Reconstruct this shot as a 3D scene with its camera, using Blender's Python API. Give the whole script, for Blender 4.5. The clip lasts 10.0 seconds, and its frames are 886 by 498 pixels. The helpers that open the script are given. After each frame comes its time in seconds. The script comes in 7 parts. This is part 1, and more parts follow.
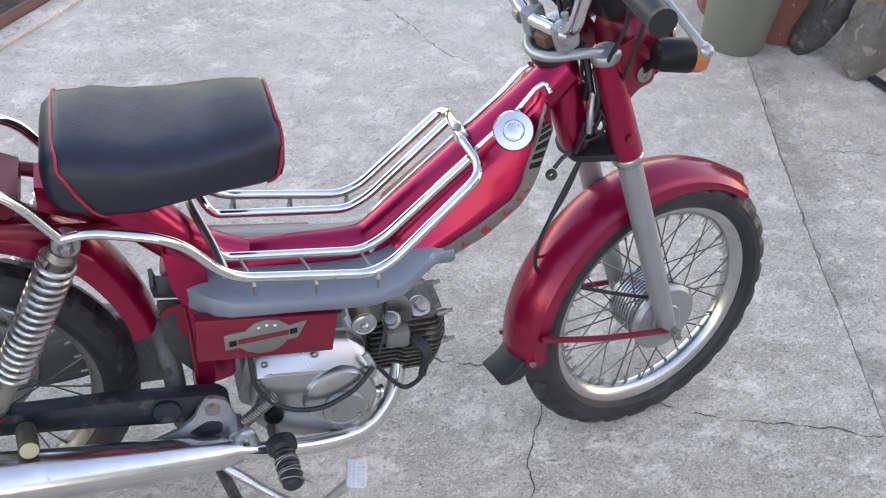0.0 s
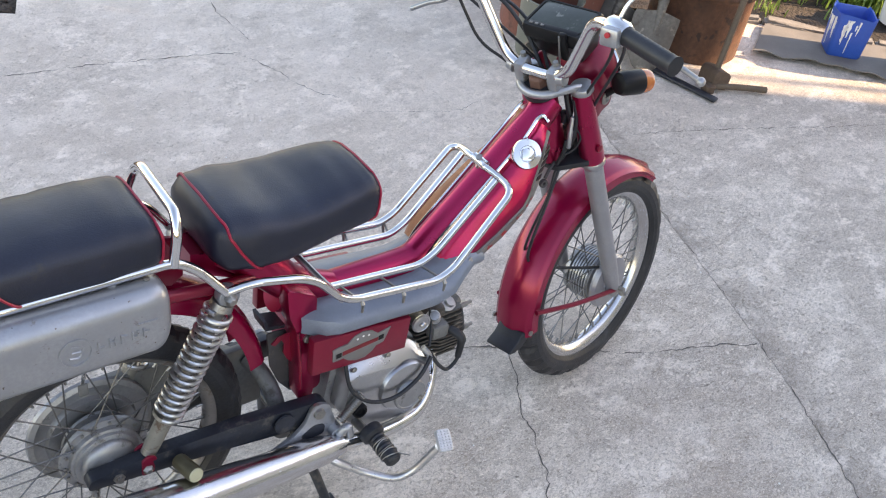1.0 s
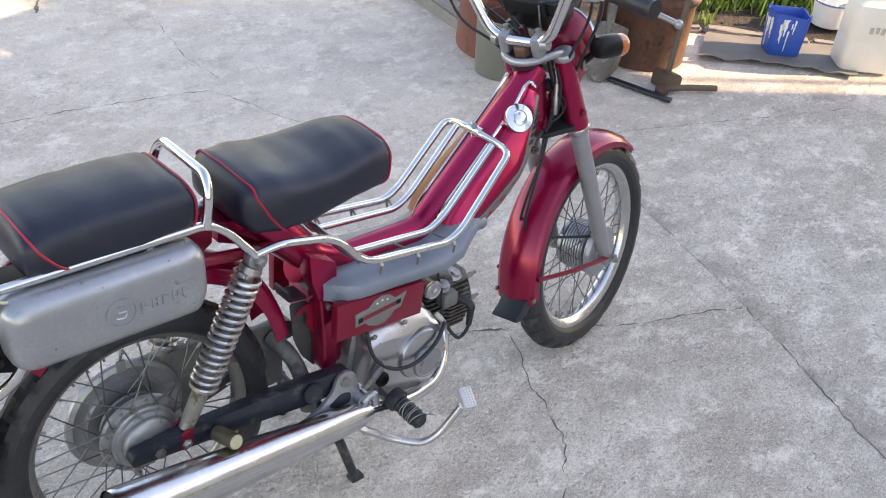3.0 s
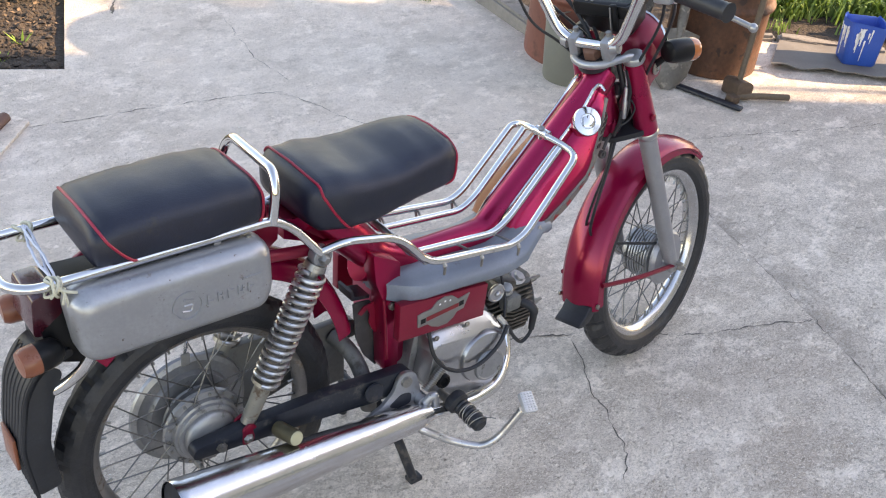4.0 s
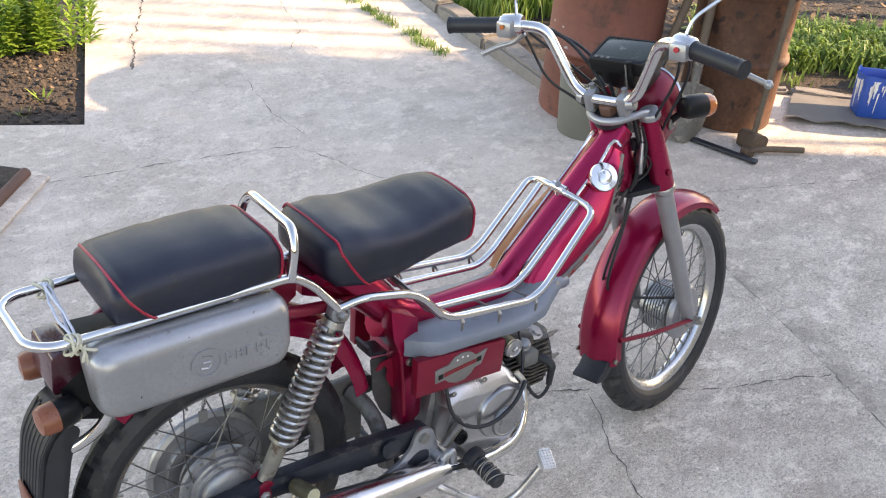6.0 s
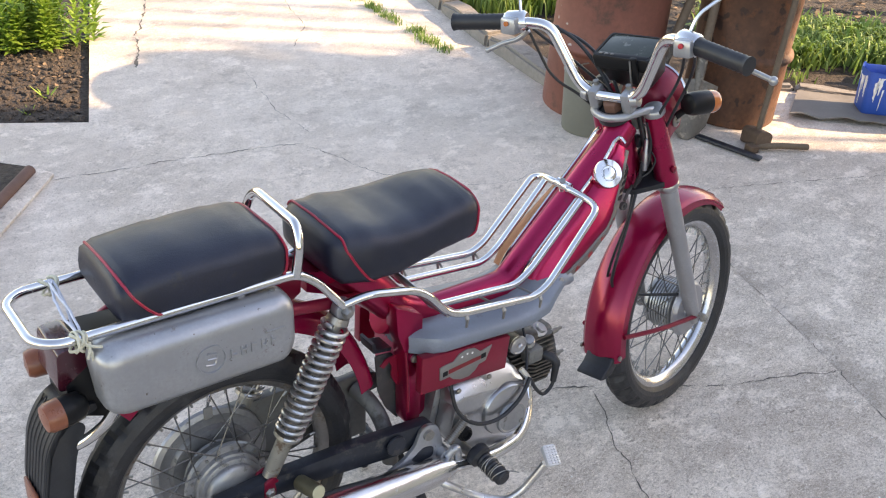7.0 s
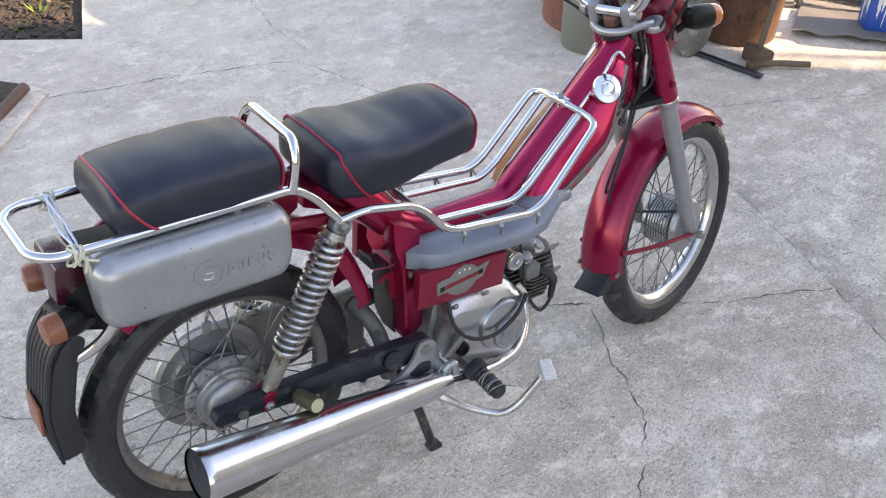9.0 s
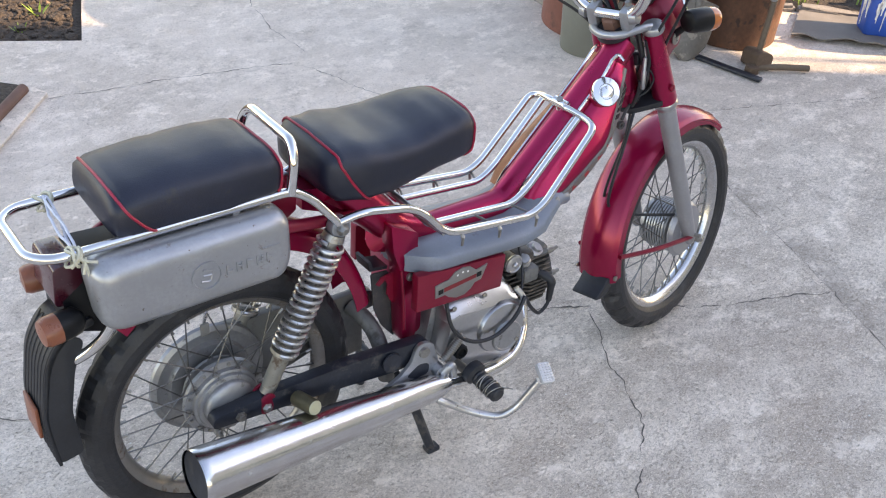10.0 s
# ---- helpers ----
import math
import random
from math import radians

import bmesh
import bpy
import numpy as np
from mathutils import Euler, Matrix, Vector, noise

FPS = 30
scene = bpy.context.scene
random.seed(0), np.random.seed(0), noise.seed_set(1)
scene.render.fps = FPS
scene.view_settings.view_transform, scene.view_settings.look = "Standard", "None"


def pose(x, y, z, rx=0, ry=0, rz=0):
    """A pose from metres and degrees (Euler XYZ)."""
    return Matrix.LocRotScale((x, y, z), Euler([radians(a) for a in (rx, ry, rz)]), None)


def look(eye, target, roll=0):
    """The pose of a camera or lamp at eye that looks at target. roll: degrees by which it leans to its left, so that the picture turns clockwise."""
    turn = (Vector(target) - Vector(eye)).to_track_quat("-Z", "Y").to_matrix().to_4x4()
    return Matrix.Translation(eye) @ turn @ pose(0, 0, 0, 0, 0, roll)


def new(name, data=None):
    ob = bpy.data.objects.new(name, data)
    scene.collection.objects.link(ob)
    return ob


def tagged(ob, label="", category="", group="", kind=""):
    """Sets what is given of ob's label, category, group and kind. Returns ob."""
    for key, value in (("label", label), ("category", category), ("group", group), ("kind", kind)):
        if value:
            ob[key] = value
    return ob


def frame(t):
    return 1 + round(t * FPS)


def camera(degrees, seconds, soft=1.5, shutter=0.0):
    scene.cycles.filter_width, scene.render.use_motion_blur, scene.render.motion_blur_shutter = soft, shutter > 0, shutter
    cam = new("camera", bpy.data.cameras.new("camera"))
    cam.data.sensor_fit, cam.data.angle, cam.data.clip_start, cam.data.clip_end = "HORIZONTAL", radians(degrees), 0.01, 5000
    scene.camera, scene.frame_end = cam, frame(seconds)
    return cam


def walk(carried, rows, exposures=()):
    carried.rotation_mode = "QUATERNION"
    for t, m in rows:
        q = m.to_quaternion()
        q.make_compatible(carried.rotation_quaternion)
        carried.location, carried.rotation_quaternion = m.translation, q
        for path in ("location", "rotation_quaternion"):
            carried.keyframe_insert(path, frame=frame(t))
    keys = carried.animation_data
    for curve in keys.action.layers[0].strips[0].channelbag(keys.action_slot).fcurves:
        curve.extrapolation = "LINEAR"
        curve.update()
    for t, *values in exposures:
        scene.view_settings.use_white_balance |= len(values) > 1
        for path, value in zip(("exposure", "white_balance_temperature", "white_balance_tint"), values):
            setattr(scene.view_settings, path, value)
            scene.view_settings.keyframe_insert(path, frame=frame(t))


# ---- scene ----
from mathutils.bvhtree import BVHTree

# ---------------------------------------------------------------- camera
cam = camera(45.0, 10.0, soft=1.15)
ROWS = [
    (0.0, 0.3335, -1.2169, 1.5988, 48.063, -5.307, -16.112),
    (0.5, -0.0230, -1.3120, 1.8312, 48.543, -8.281, -25.172),
    (1.0, -0.3585, -1.2517, 1.8135, 50.679, -8.534, -34.594),
    (1.5, -0.4854, -1.2604, 1.7563, 52.587, -7.289, -40.228),
    (2.0, -0.5732, -1.3284, 1.7529, 53.808, -5.962, -38.434),
    (2.2, -0.6053, -1.3532, 1.7617, 55.308, -6.105, -39.346),
    (3.3, -0.5525, -1.3581, 1.6620, 55.586, -5.912, -40.055),
    (3.5, -0.5583, -1.3617, 1.6612, 55.626, -5.990, -38.001),
    (4.0, -0.5634, -1.3536, 1.6668, 55.604, -5.175, -36.523),
    (4.5, -0.5645, -1.3500, 1.6752, 57.043, -4.889, -36.323),
    (5.0, -0.5669, -1.3482, 1.6743, 57.923, -4.754, -36.121),
    (5.5, -0.5676, -1.3467, 1.6762, 58.265, -4.733, -35.986),
    (7.0, -0.5695, -1.3467, 1.6753, 58.103, -4.549, -35.806),
    (7.5, -0.5706, -1.3466, 1.6627, 56.445, -4.882, -35.634),
    (8.0, -0.5700, -1.3527, 1.6622, 54.733, -4.572, -35.841),
    (8.5, -0.5701, -1.3528, 1.6635, 54.113, -4.559, -35.859),
    (9.0, -0.5687, -1.3530, 1.6640, 53.951, -4.559, -35.856),
    (9.5, -0.5667, -1.3532, 1.6634, 54.044, -4.495, -35.950),
    (10.0, -0.5681, -1.3535, 1.6640, 54.085, -4.749, -35.798),
]
walk(cam, [(t, pose(x, y, z, rx, ry, rz)) for t, x, y, z, rx, ry, rz in ROWS], exposures=[(0.0, 2.14, 8650, 20), (1.0, 2.06, 8680, 20), (3.5, 2.03, 8750, 20), (5.5, 2.00, 8900, 20), (7.0, 1.99, 8900, 20), (8.0, 2.03, 8700, 20), (10.0, 2.05, 8680, 20)])

# ---------------------------------------------------------------- sky and sun
SUN_DIR = Vector((0.862, -0.508, 0.47)).normalized()   # towards the sun, low over the yard
world = bpy.data.worlds.new("sky")
scene.world = world
world.use_nodes = True
wn = world.node_tree.nodes
sky = wn.new("ShaderNodeTexSky")
sky.sky_type = "NISHITA"
sky.sun_disc = False
sky.dust_density = 0.4
sky.sun_elevation = math.asin(SUN_DIR.z)
sky.sun_rotation = math.atan2(SUN_DIR.x, SUN_DIR.y)
world.node_tree.links.new(sky.outputs[0], wn["Background"].inputs[0])
wn["Background"].inputs[1].default_value = 0.15
sun = new("sun", bpy.data.lights.new("sun", "SUN"))
sun.data.energy, sun.data.angle, sun.data.color = 3.9, radians(0.6), (1.0, 0.86, 0.66)
sun.matrix_world = look(SUN_DIR * 30, (0, 0, 0))


# ---------------------------------------------------------------- materials
def surf(name, col, rough=0.5, metal=0.0, var=0.12, scale=14.0, bump=0.05, bscale=160.0, dirt=None, coat=0.0, rvar=0.1, spots=None, dist=0.002):
    """A surface with variation at two scales, dirt patches and a fine relief. dirt: (colour, scale, from 0 to 1, roughness)."""
    m = bpy.data.materials.new(name)
    m.use_nodes = True
    nt, nd = m.node_tree, m.node_tree.nodes
    b = nd["Principled BSDF"]
    tc = nd.new("ShaderNodeTexCoord")

    def noise_tex(sc, detail=5.0, ro=0.6):
        n = nd.new("ShaderNodeTexNoise")
        n.inputs["Scale"].default_value, n.inputs["Detail"].default_value, n.inputs["Roughness"].default_value = sc, detail, ro
        nt.links.new(tc.outputs["Object"], n.inputs["Vector"])
        return n.outputs["Fac"]

    def ramp(fac, lo, hi):
        r = nd.new("ShaderNodeMapRange")
        r.inputs["From Min"].default_value, r.inputs["From Max"].default_value = lo, hi
        nt.links.new(fac, r.inputs["Value"])
        return r.outputs["Result"]

    def mix(fac, a, c):
        x = nd.new("ShaderNodeMix")
        x.data_type = "RGBA"
        nt.links.new(fac, x.inputs["Factor"])
        for v, s in ((a, x.inputs["A"]), (c, x.inputs["B"])):
            if isinstance(v, tuple):
                s.default_value = (*v, 1)
            else:
                nt.links.new(v, s)
        return x.outputs["Result"]

    c1, c2 = tuple(min(1, k * (1 - var)) for k in col), tuple(min(1, k * (1 + var)) for k in col)
    out = mix(ramp(noise_tex(scale), 0.3, 0.7), c1, c2)
    fine = noise_tex(bscale, 3.0)
    c3 = tuple(k * (1 - 0.7 * var) for k in col)
    out = mix(ramp(fine, 0.35, 0.75), out, c3)
    rg = nd.new("ShaderNodeMapRange")
    rg.inputs["To Min"].default_value, rg.inputs["To Max"].default_value = max(0.02, rough - rvar), min(1, rough + rvar)
    nt.links.new(noise_tex(scale * 2.3), rg.inputs["Value"])
    rgh = rg.outputs["Result"]
    mt = None
    if dirt:
        dc, ds, amount, dr = dirt
        mask = ramp(noise_tex(ds, 8.0, 0.7), 0.72 - 0.45 * amount, 0.82 - 0.45 * amount)
        out = mix(mask, out, dc)
        x = nd.new("ShaderNodeMix")
        nt.links.new(mask, x.inputs["Factor"])
        nt.links.new(rgh, x.inputs["A"])
        x.inputs["B"].default_value = dr
        rgh = x.outputs["Result"]
        if metal > 0.3:
            y = nd.new("ShaderNodeMix")
            nt.links.new(mask, y.inputs["Factor"])
            y.inputs["A"].default_value, y.inputs["B"].default_value = metal, 0.1
            mt = y.outputs["Result"]
    if spots:
        sc, ss, lo = spots
        out = mix(ramp(noise_tex(ss, 2.0, 0.5), lo, lo + 0.05), out, sc)
    nt.links.new(out, b.inputs["Base Color"])
    nt.links.new(rgh, b.inputs["Roughness"])
    if mt:
        nt.links.new(mt, b.inputs["Metallic"])
    else:
        b.inputs["Metallic"].default_value = metal
    b.inputs["Coat Weight"].default_value = coat
    b.inputs["Coat Roughness"].default_value = 0.08
    if bump:
        bp = nd.new("ShaderNodeBump")
        bp.inputs["Strength"].default_value, bp.inputs["Distance"].default_value = bump, dist
        nt.links.new(fine, bp.inputs["Height"])
        nt.links.new(bp.outputs["Normal"], b.inputs["Normal"])
    return m


RED = surf("red_metallic_paint", (0.40, 0.009, 0.066), 0.30, 0.80, 0.12, 9, 0.03, 300, coat=0.3, dirt=((0.10, 0.03, 0.03), 22, 0.08, 0.6))
REDF = surf("red_enamel", (0.22, 0.005, 0.026), 0.36, 0.25, 0.12, 9, 0.03, 300, coat=0.12, dirt=((0.10, 0.02, 0.02), 18, 0.1, 0.6))
REDFENDER = surf("red_fender_paint", (0.28, 0.004, 0.040), 0.22, 0.35, 0.1, 7, 0.02, 300, coat=0.08, rvar=0.05)
TANPAINT = surf("faded_tan_paint", (0.42, 0.17, 0.085), 0.5, 0.1, 0.25, 20, 0.08, 150, dirt=((0.16, 0.06, 0.04), 30, 0.25, 0.7))
VINYL = surf("black_vinyl", (0.009, 0.012, 0.026), 0.40, 0, 0.40, 9, 0.5, 420, rvar=0.14, dist=0.0010, dirt=((0.034, 0.029, 0.024), 9, 0.24, 0.60))
PIPING = surf("red_piping", (0.34, 0.008, 0.034), 0.4, 0, 0.1, 30, 0.05)
CHROME = surf("chrome", (0.70, 0.70, 0.70), 0.09, 1.0, 0.06, 25, 0.03, 120, dirt=((0.13, 0.085, 0.06), 55, 0.17, 0.6), rvar=0.06)
CHROME2 = surf("bright_chrome", (0.72, 0.72, 0.72), 0.10, 1.0, 0.08, 20, 0.05, 70, dirt=((0.20, 0.17, 0.14), 30, 0.04, 0.6), rvar=0.07)
MUFF = surf("smudged_chrome", (0.63, 0.63, 0.645), 0.20, 1.0, 0.10, 14, 0.16, 45, dirt=((0.22, 0.20, 0.18), 30, 0.16, 0.6), rvar=0.09)
SPRING = surf("spring_steel", (0.54, 0.54, 0.55), 0.30, 0.9, 0.15, 40, 0.05, 150, dirt=((0.12, 0.11, 0.10), 50, 0.22, 0.7))
SILVER = surf("silver_paint", (0.355, 0.365, 0.385), 0.33, 0.65, 0.14, 9, 0.05, 160, dirt=((0.17, 0.14, 0.12), 32, 0.22, 0.75), spots=((0.10, 0.07, 0.05), 90, 0.72))
FORKGREY = surf("grey_fork_paint", (0.31, 0.31, 0.33), 0.40, 0.5, 0.1, 16, 0.04, 200, dirt=((0.25, 0.22, 0.2), 40, 0.12, 0.7))
GREY = surf("grey_blue_paint", (0.195, 0.225, 0.275), 0.42, 0.25, 0.12, 12, 0.05, 220, dirt=((0.12, 0.10, 0.09), 20, 0.18, 0.75))
ALLOY = surf("engine_alloy", (0.60, 0.60, 0.605), 0.27, 0.85, 0.12, 22, 0.08, 180, dirt=((0.12, 0.10, 0.085), 18, 0.20, 0.8))
POLISHED = surf("polished_alloy", (0.46, 0.465, 0.48), 0.30, 0.95, 0.08, 16, 0.05, 200, dirt=((0.22, 0.20, 0.18), 22, 0.04, 0.6), rvar=0.08)
PADMETAL = surf("worn_pad_alloy", (0.55, 0.55, 0.56), 0.45, 0.4, 0.1, 30, 0.05, 200)
OILY = surf("oily_cylinder", (0.105, 0.096, 0.086), 0.45, 0.5, 0.4, 30, 0.3, 120, dirt=((0.20, 0.165, 0.135), 25, 0.40, 0.8))
HUB = surf("dull_hub_alloy", (0.34, 0.345, 0.355), 0.42, 0.75, 0.15, 25, 0.08, 160, dirt=((0.125, 0.118, 0.11), 30, 0.3, 0.85))
STEEL = surf("dull_steel", (0.34, 0.33, 0.31), 0.4, 0.9, 0.2, 30, 0.06, 200, dirt=((0.14, 0.09, 0.06), 40, 0.3, 0.8))
SPOKE = surf("spoke_steel", (0.17, 0.168, 0.168), 0.4, 0.9, 0.2, 30, 0.05, 200, dirt=((0.13, 0.09, 0.06), 60, 0.3, 0.8))
RIMF = surf("chromed_rim", (0.56, 0.56, 0.57), 0.24, 1.0, 0.12, 30, 0.05, 120, dirt=((0.20, 0.18, 0.16), 24, 0.22, 0.65), rvar=0.10)
RIMR = surf("rusty_rim", (0.27, 0.26, 0.255), 0.36, 0.9, 0.15, 30, 0.05, 200, dirt=((0.16, 0.11, 0.08), 30, 0.42, 0.8))
BLACKSTEEL = surf("black_steel_paint", (0.020, 0.024, 0.034), 0.42, 0.2, 0.40, 14, 0.10, 160, dirt=((0.105, 0.095, 0.085), 16, 0.36, 0.85))
RUBBER = surf("tyre_rubber", (0.016, 0.017, 0.021), 0.48, 0, 0.4, 22, 0.45, 160, dirt=((0.050, 0.050, 0.053), 26, 0.36, 0.8))
BLACKRUB = surf("black_rubber", (0.013, 0.015, 0.020), 0.50, 0, 0.3, 30, 0.12, 260, dirt=((0.06, 0.055, 0.05), 30, 0.12, 0.9))
PLASTIC = surf("black_plastic", (0.010, 0.010, 0.011), 0.36, 0, 0.2, 20, 0.08, 400)
DASHFACE = surf("dash_window", (0.055, 0.065, 0.062), 0.16, 0, 0.2, 20, 0, dirt=((0.16, 0.165, 0.155), 30, 0.3, 0.5))
for _m in (PLASTIC, DASHFACE):
    _m.node_tree.nodes["Principled BSDF"].inputs["Specular IOR Level"].default_value = 0.20
AMBER = surf("amber_lens", (0.46, 0.125, 0.03), 0.2, 0, 0.1, 30, 0.02, coat=0.5)
DULLAMBER = surf("faded_amber_lens", (0.24, 0.075, 0.038), 0.3, 0, 0.15, 30, 0.04)
REDLENS = surf("dark_red_lens", (0.055, 0.008, 0.016), 0.25, 0, 0.2, 20, 0.03, coat=0.4)
DECAL = surf("grey_decal", (0.20, 0.19, 0.18), 0.5, 0.2, 0.15, 40, 0.03)
BARRED = surf("dull_red_bar", (0.22, 0.014, 0.022), 0.5, 0.1, 0.2, 60, 0)
DECALRED = surf("red_decal", (0.42, 0.02, 0.03), 0.5, 0, 0.1, 40, 0)
EMBLEM = surf("emblem_metal", (0.235, 0.228, 0.22), 0.42, 0.5, 0.12, 40, 0.05, dirt=((0.2, 0.18, 0.15), 60, 0.2, 0.7))
WHITEP = surf("white_paint", (0.78, 0.78, 0.76), 0.45, 0, 0.06, 20, 0.03)
BRASSPLUG = surf("olive_brass", (0.085, 0.075, 0.045), 0.5, 0.4, 0.2, 40, 0.1, dirt=((0.1, 0.09, 0.06), 60, 0.3, 0.8))
CREAM = surf("cream_enamel", (0.42, 0.40, 0.27), 0.45, 0, 0.1, 40, 0.03)
STAINED = surf("stained_pale_enamel", (0.21, 0.198, 0.172), 0.5, 0.1, 0.2, 40, 0.08, dirt=((0.10, 0.065, 0.045), 34, 0.42, 0.8))
DARKGREY = surf("dirty_dark_grey", (0.060, 0.058, 0.060), 0.65, 0.1, 0.3, 18, 0.15, 90, dirt=((0.13, 0.115, 0.10), 14, 0.25, 0.9))
TAR = surf("crack_dirt", (0.12, 0.108, 0.098), 0.95, 0, 0.3, 60, 0.3)
CORD = surf("pale_cord", (0.55, 0.53, 0.42), 0.85, 0, 0.15, 200, 0.2, 900)
CORDB = surf("white_blue_cord", (0.60, 0.62, 0.70), 0.8, 0, 0.15, 120, 0.2, 900)
RUSTY = surf("rusty_brown_drum", (0.105, 0.044, 0.024), 0.65, 0.1, 0.5, 9, 0.5, 60, dirt=((0.17, 0.066, 0.030), 7, 0.36, 0.85), spots=((0.040, 0.020, 0.014), 22, 0.60), dist=0.004)
CASEGREY = surf("dull_grey_case", (0.16, 0.16, 0.155), 0.6, 0.2, 0.2, 12, 0.08, 120, dirt=((0.09, 0.08, 0.07), 16, 0.3, 0.85))
RUSTRED = surf("faded_red_drum", (0.20, 0.070, 0.050), 0.6, 0.1, 0.2, 5, 0.15, 60, dirt=((0.11, 0.055, 0.042), 8, 0.36, 0.85), spots=((0.36, 0.31, 0.28), 34, 0.69), dist=0.004)
BUCKET = surf("grey_green_enamel", (0.155, 0.156, 0.130), 0.5, 0, 0.1, 8, 0.05, 100, dirt=((0.14, 0.12, 0.1), 12, 0.15, 0.8))
WOOD = surf("weathered_wood", (0.125, 0.088, 0.060), 0.75, 0, 0.25, 12, 0.3, 90)
SPADE = surf("worn_spade_steel", (0.150, 0.135, 0.120), 0.60, 0.35, 0.35, 16, 0.25, 90, dirt=((0.085, 0.066, 0.052), 14, 0.40, 0.85), spots=((0.24, 0.21, 0.18), 30, 0.62))
OLDSPADE = surf("dark_rusted_spade", (0.062, 0.056, 0.052), 0.65, 0.3, 0.4, 24, 0.3, 80, dirt=((0.17, 0.155, 0.14), 16, 0.35, 0.85))
HEADIRON = surf("rusty_iron", (0.13, 0.085, 0.06), 0.7, 0.4, 0.25, 25, 0.25, 90)
FELT = surf("grey_roofing_felt", (0.17, 0.155, 0.14), 0.85, 0, 0.2, 9, 0.3, 200, dirt=((0.2, 0.18, 0.16), 9, 0.25, 0.95))
BLUE = surf("blue_paint", (0.014, 0.085, 0.40), 0.45, 0, 0.15, 12, 0.06)
FAINT = surf("faint_print", (0.46, 0.40, 0.35), 0.6, 0, 0.2, 80, 0)
JUG = surf("off_white_plastic", (0.72, 0.66, 0.58), 0.45, 0, 0.06, 8, 0.04, dirt=((0.4, 0.32, 0.25), 8, 0.12, 0.7))
SOIL = surf("dark_soil", (0.060, 0.044, 0.034), 0.95, 0, 0.55, 30, 1.0, 70, dist=0.012)
LITTER = surf("dry_leaf_litter", (0.22, 0.145, 0.09), 0.9, 0, 0.4, 60, 0.3)
KERB = surf("old_kerb_concrete", (0.25, 0.225, 0.20), 0.92, 0, 0.25, 9, 0.6, 70, dirt=((0.12, 0.105, 0.09), 9, 0.35, 0.95), dist=0.006)
BRICK = surf("red_brown_pipe", (0.13, 0.062, 0.045), 0.7, 0, 0.2, 15, 0.2)
PLASTER = surf("house_plaster", (0.52, 0.48, 0.42), 0.9, 0, 0.1, 2, 0.3, 60)
ROOF = surf("grey_roof_sheet", (0.22, 0.21, 0.2), 0.85, 0, 0.2, 3, 0.3, 30)
BARK = surf("bark", (0.12, 0.085, 0.06), 0.95, 0, 0.3, 12, 0.8, 40)


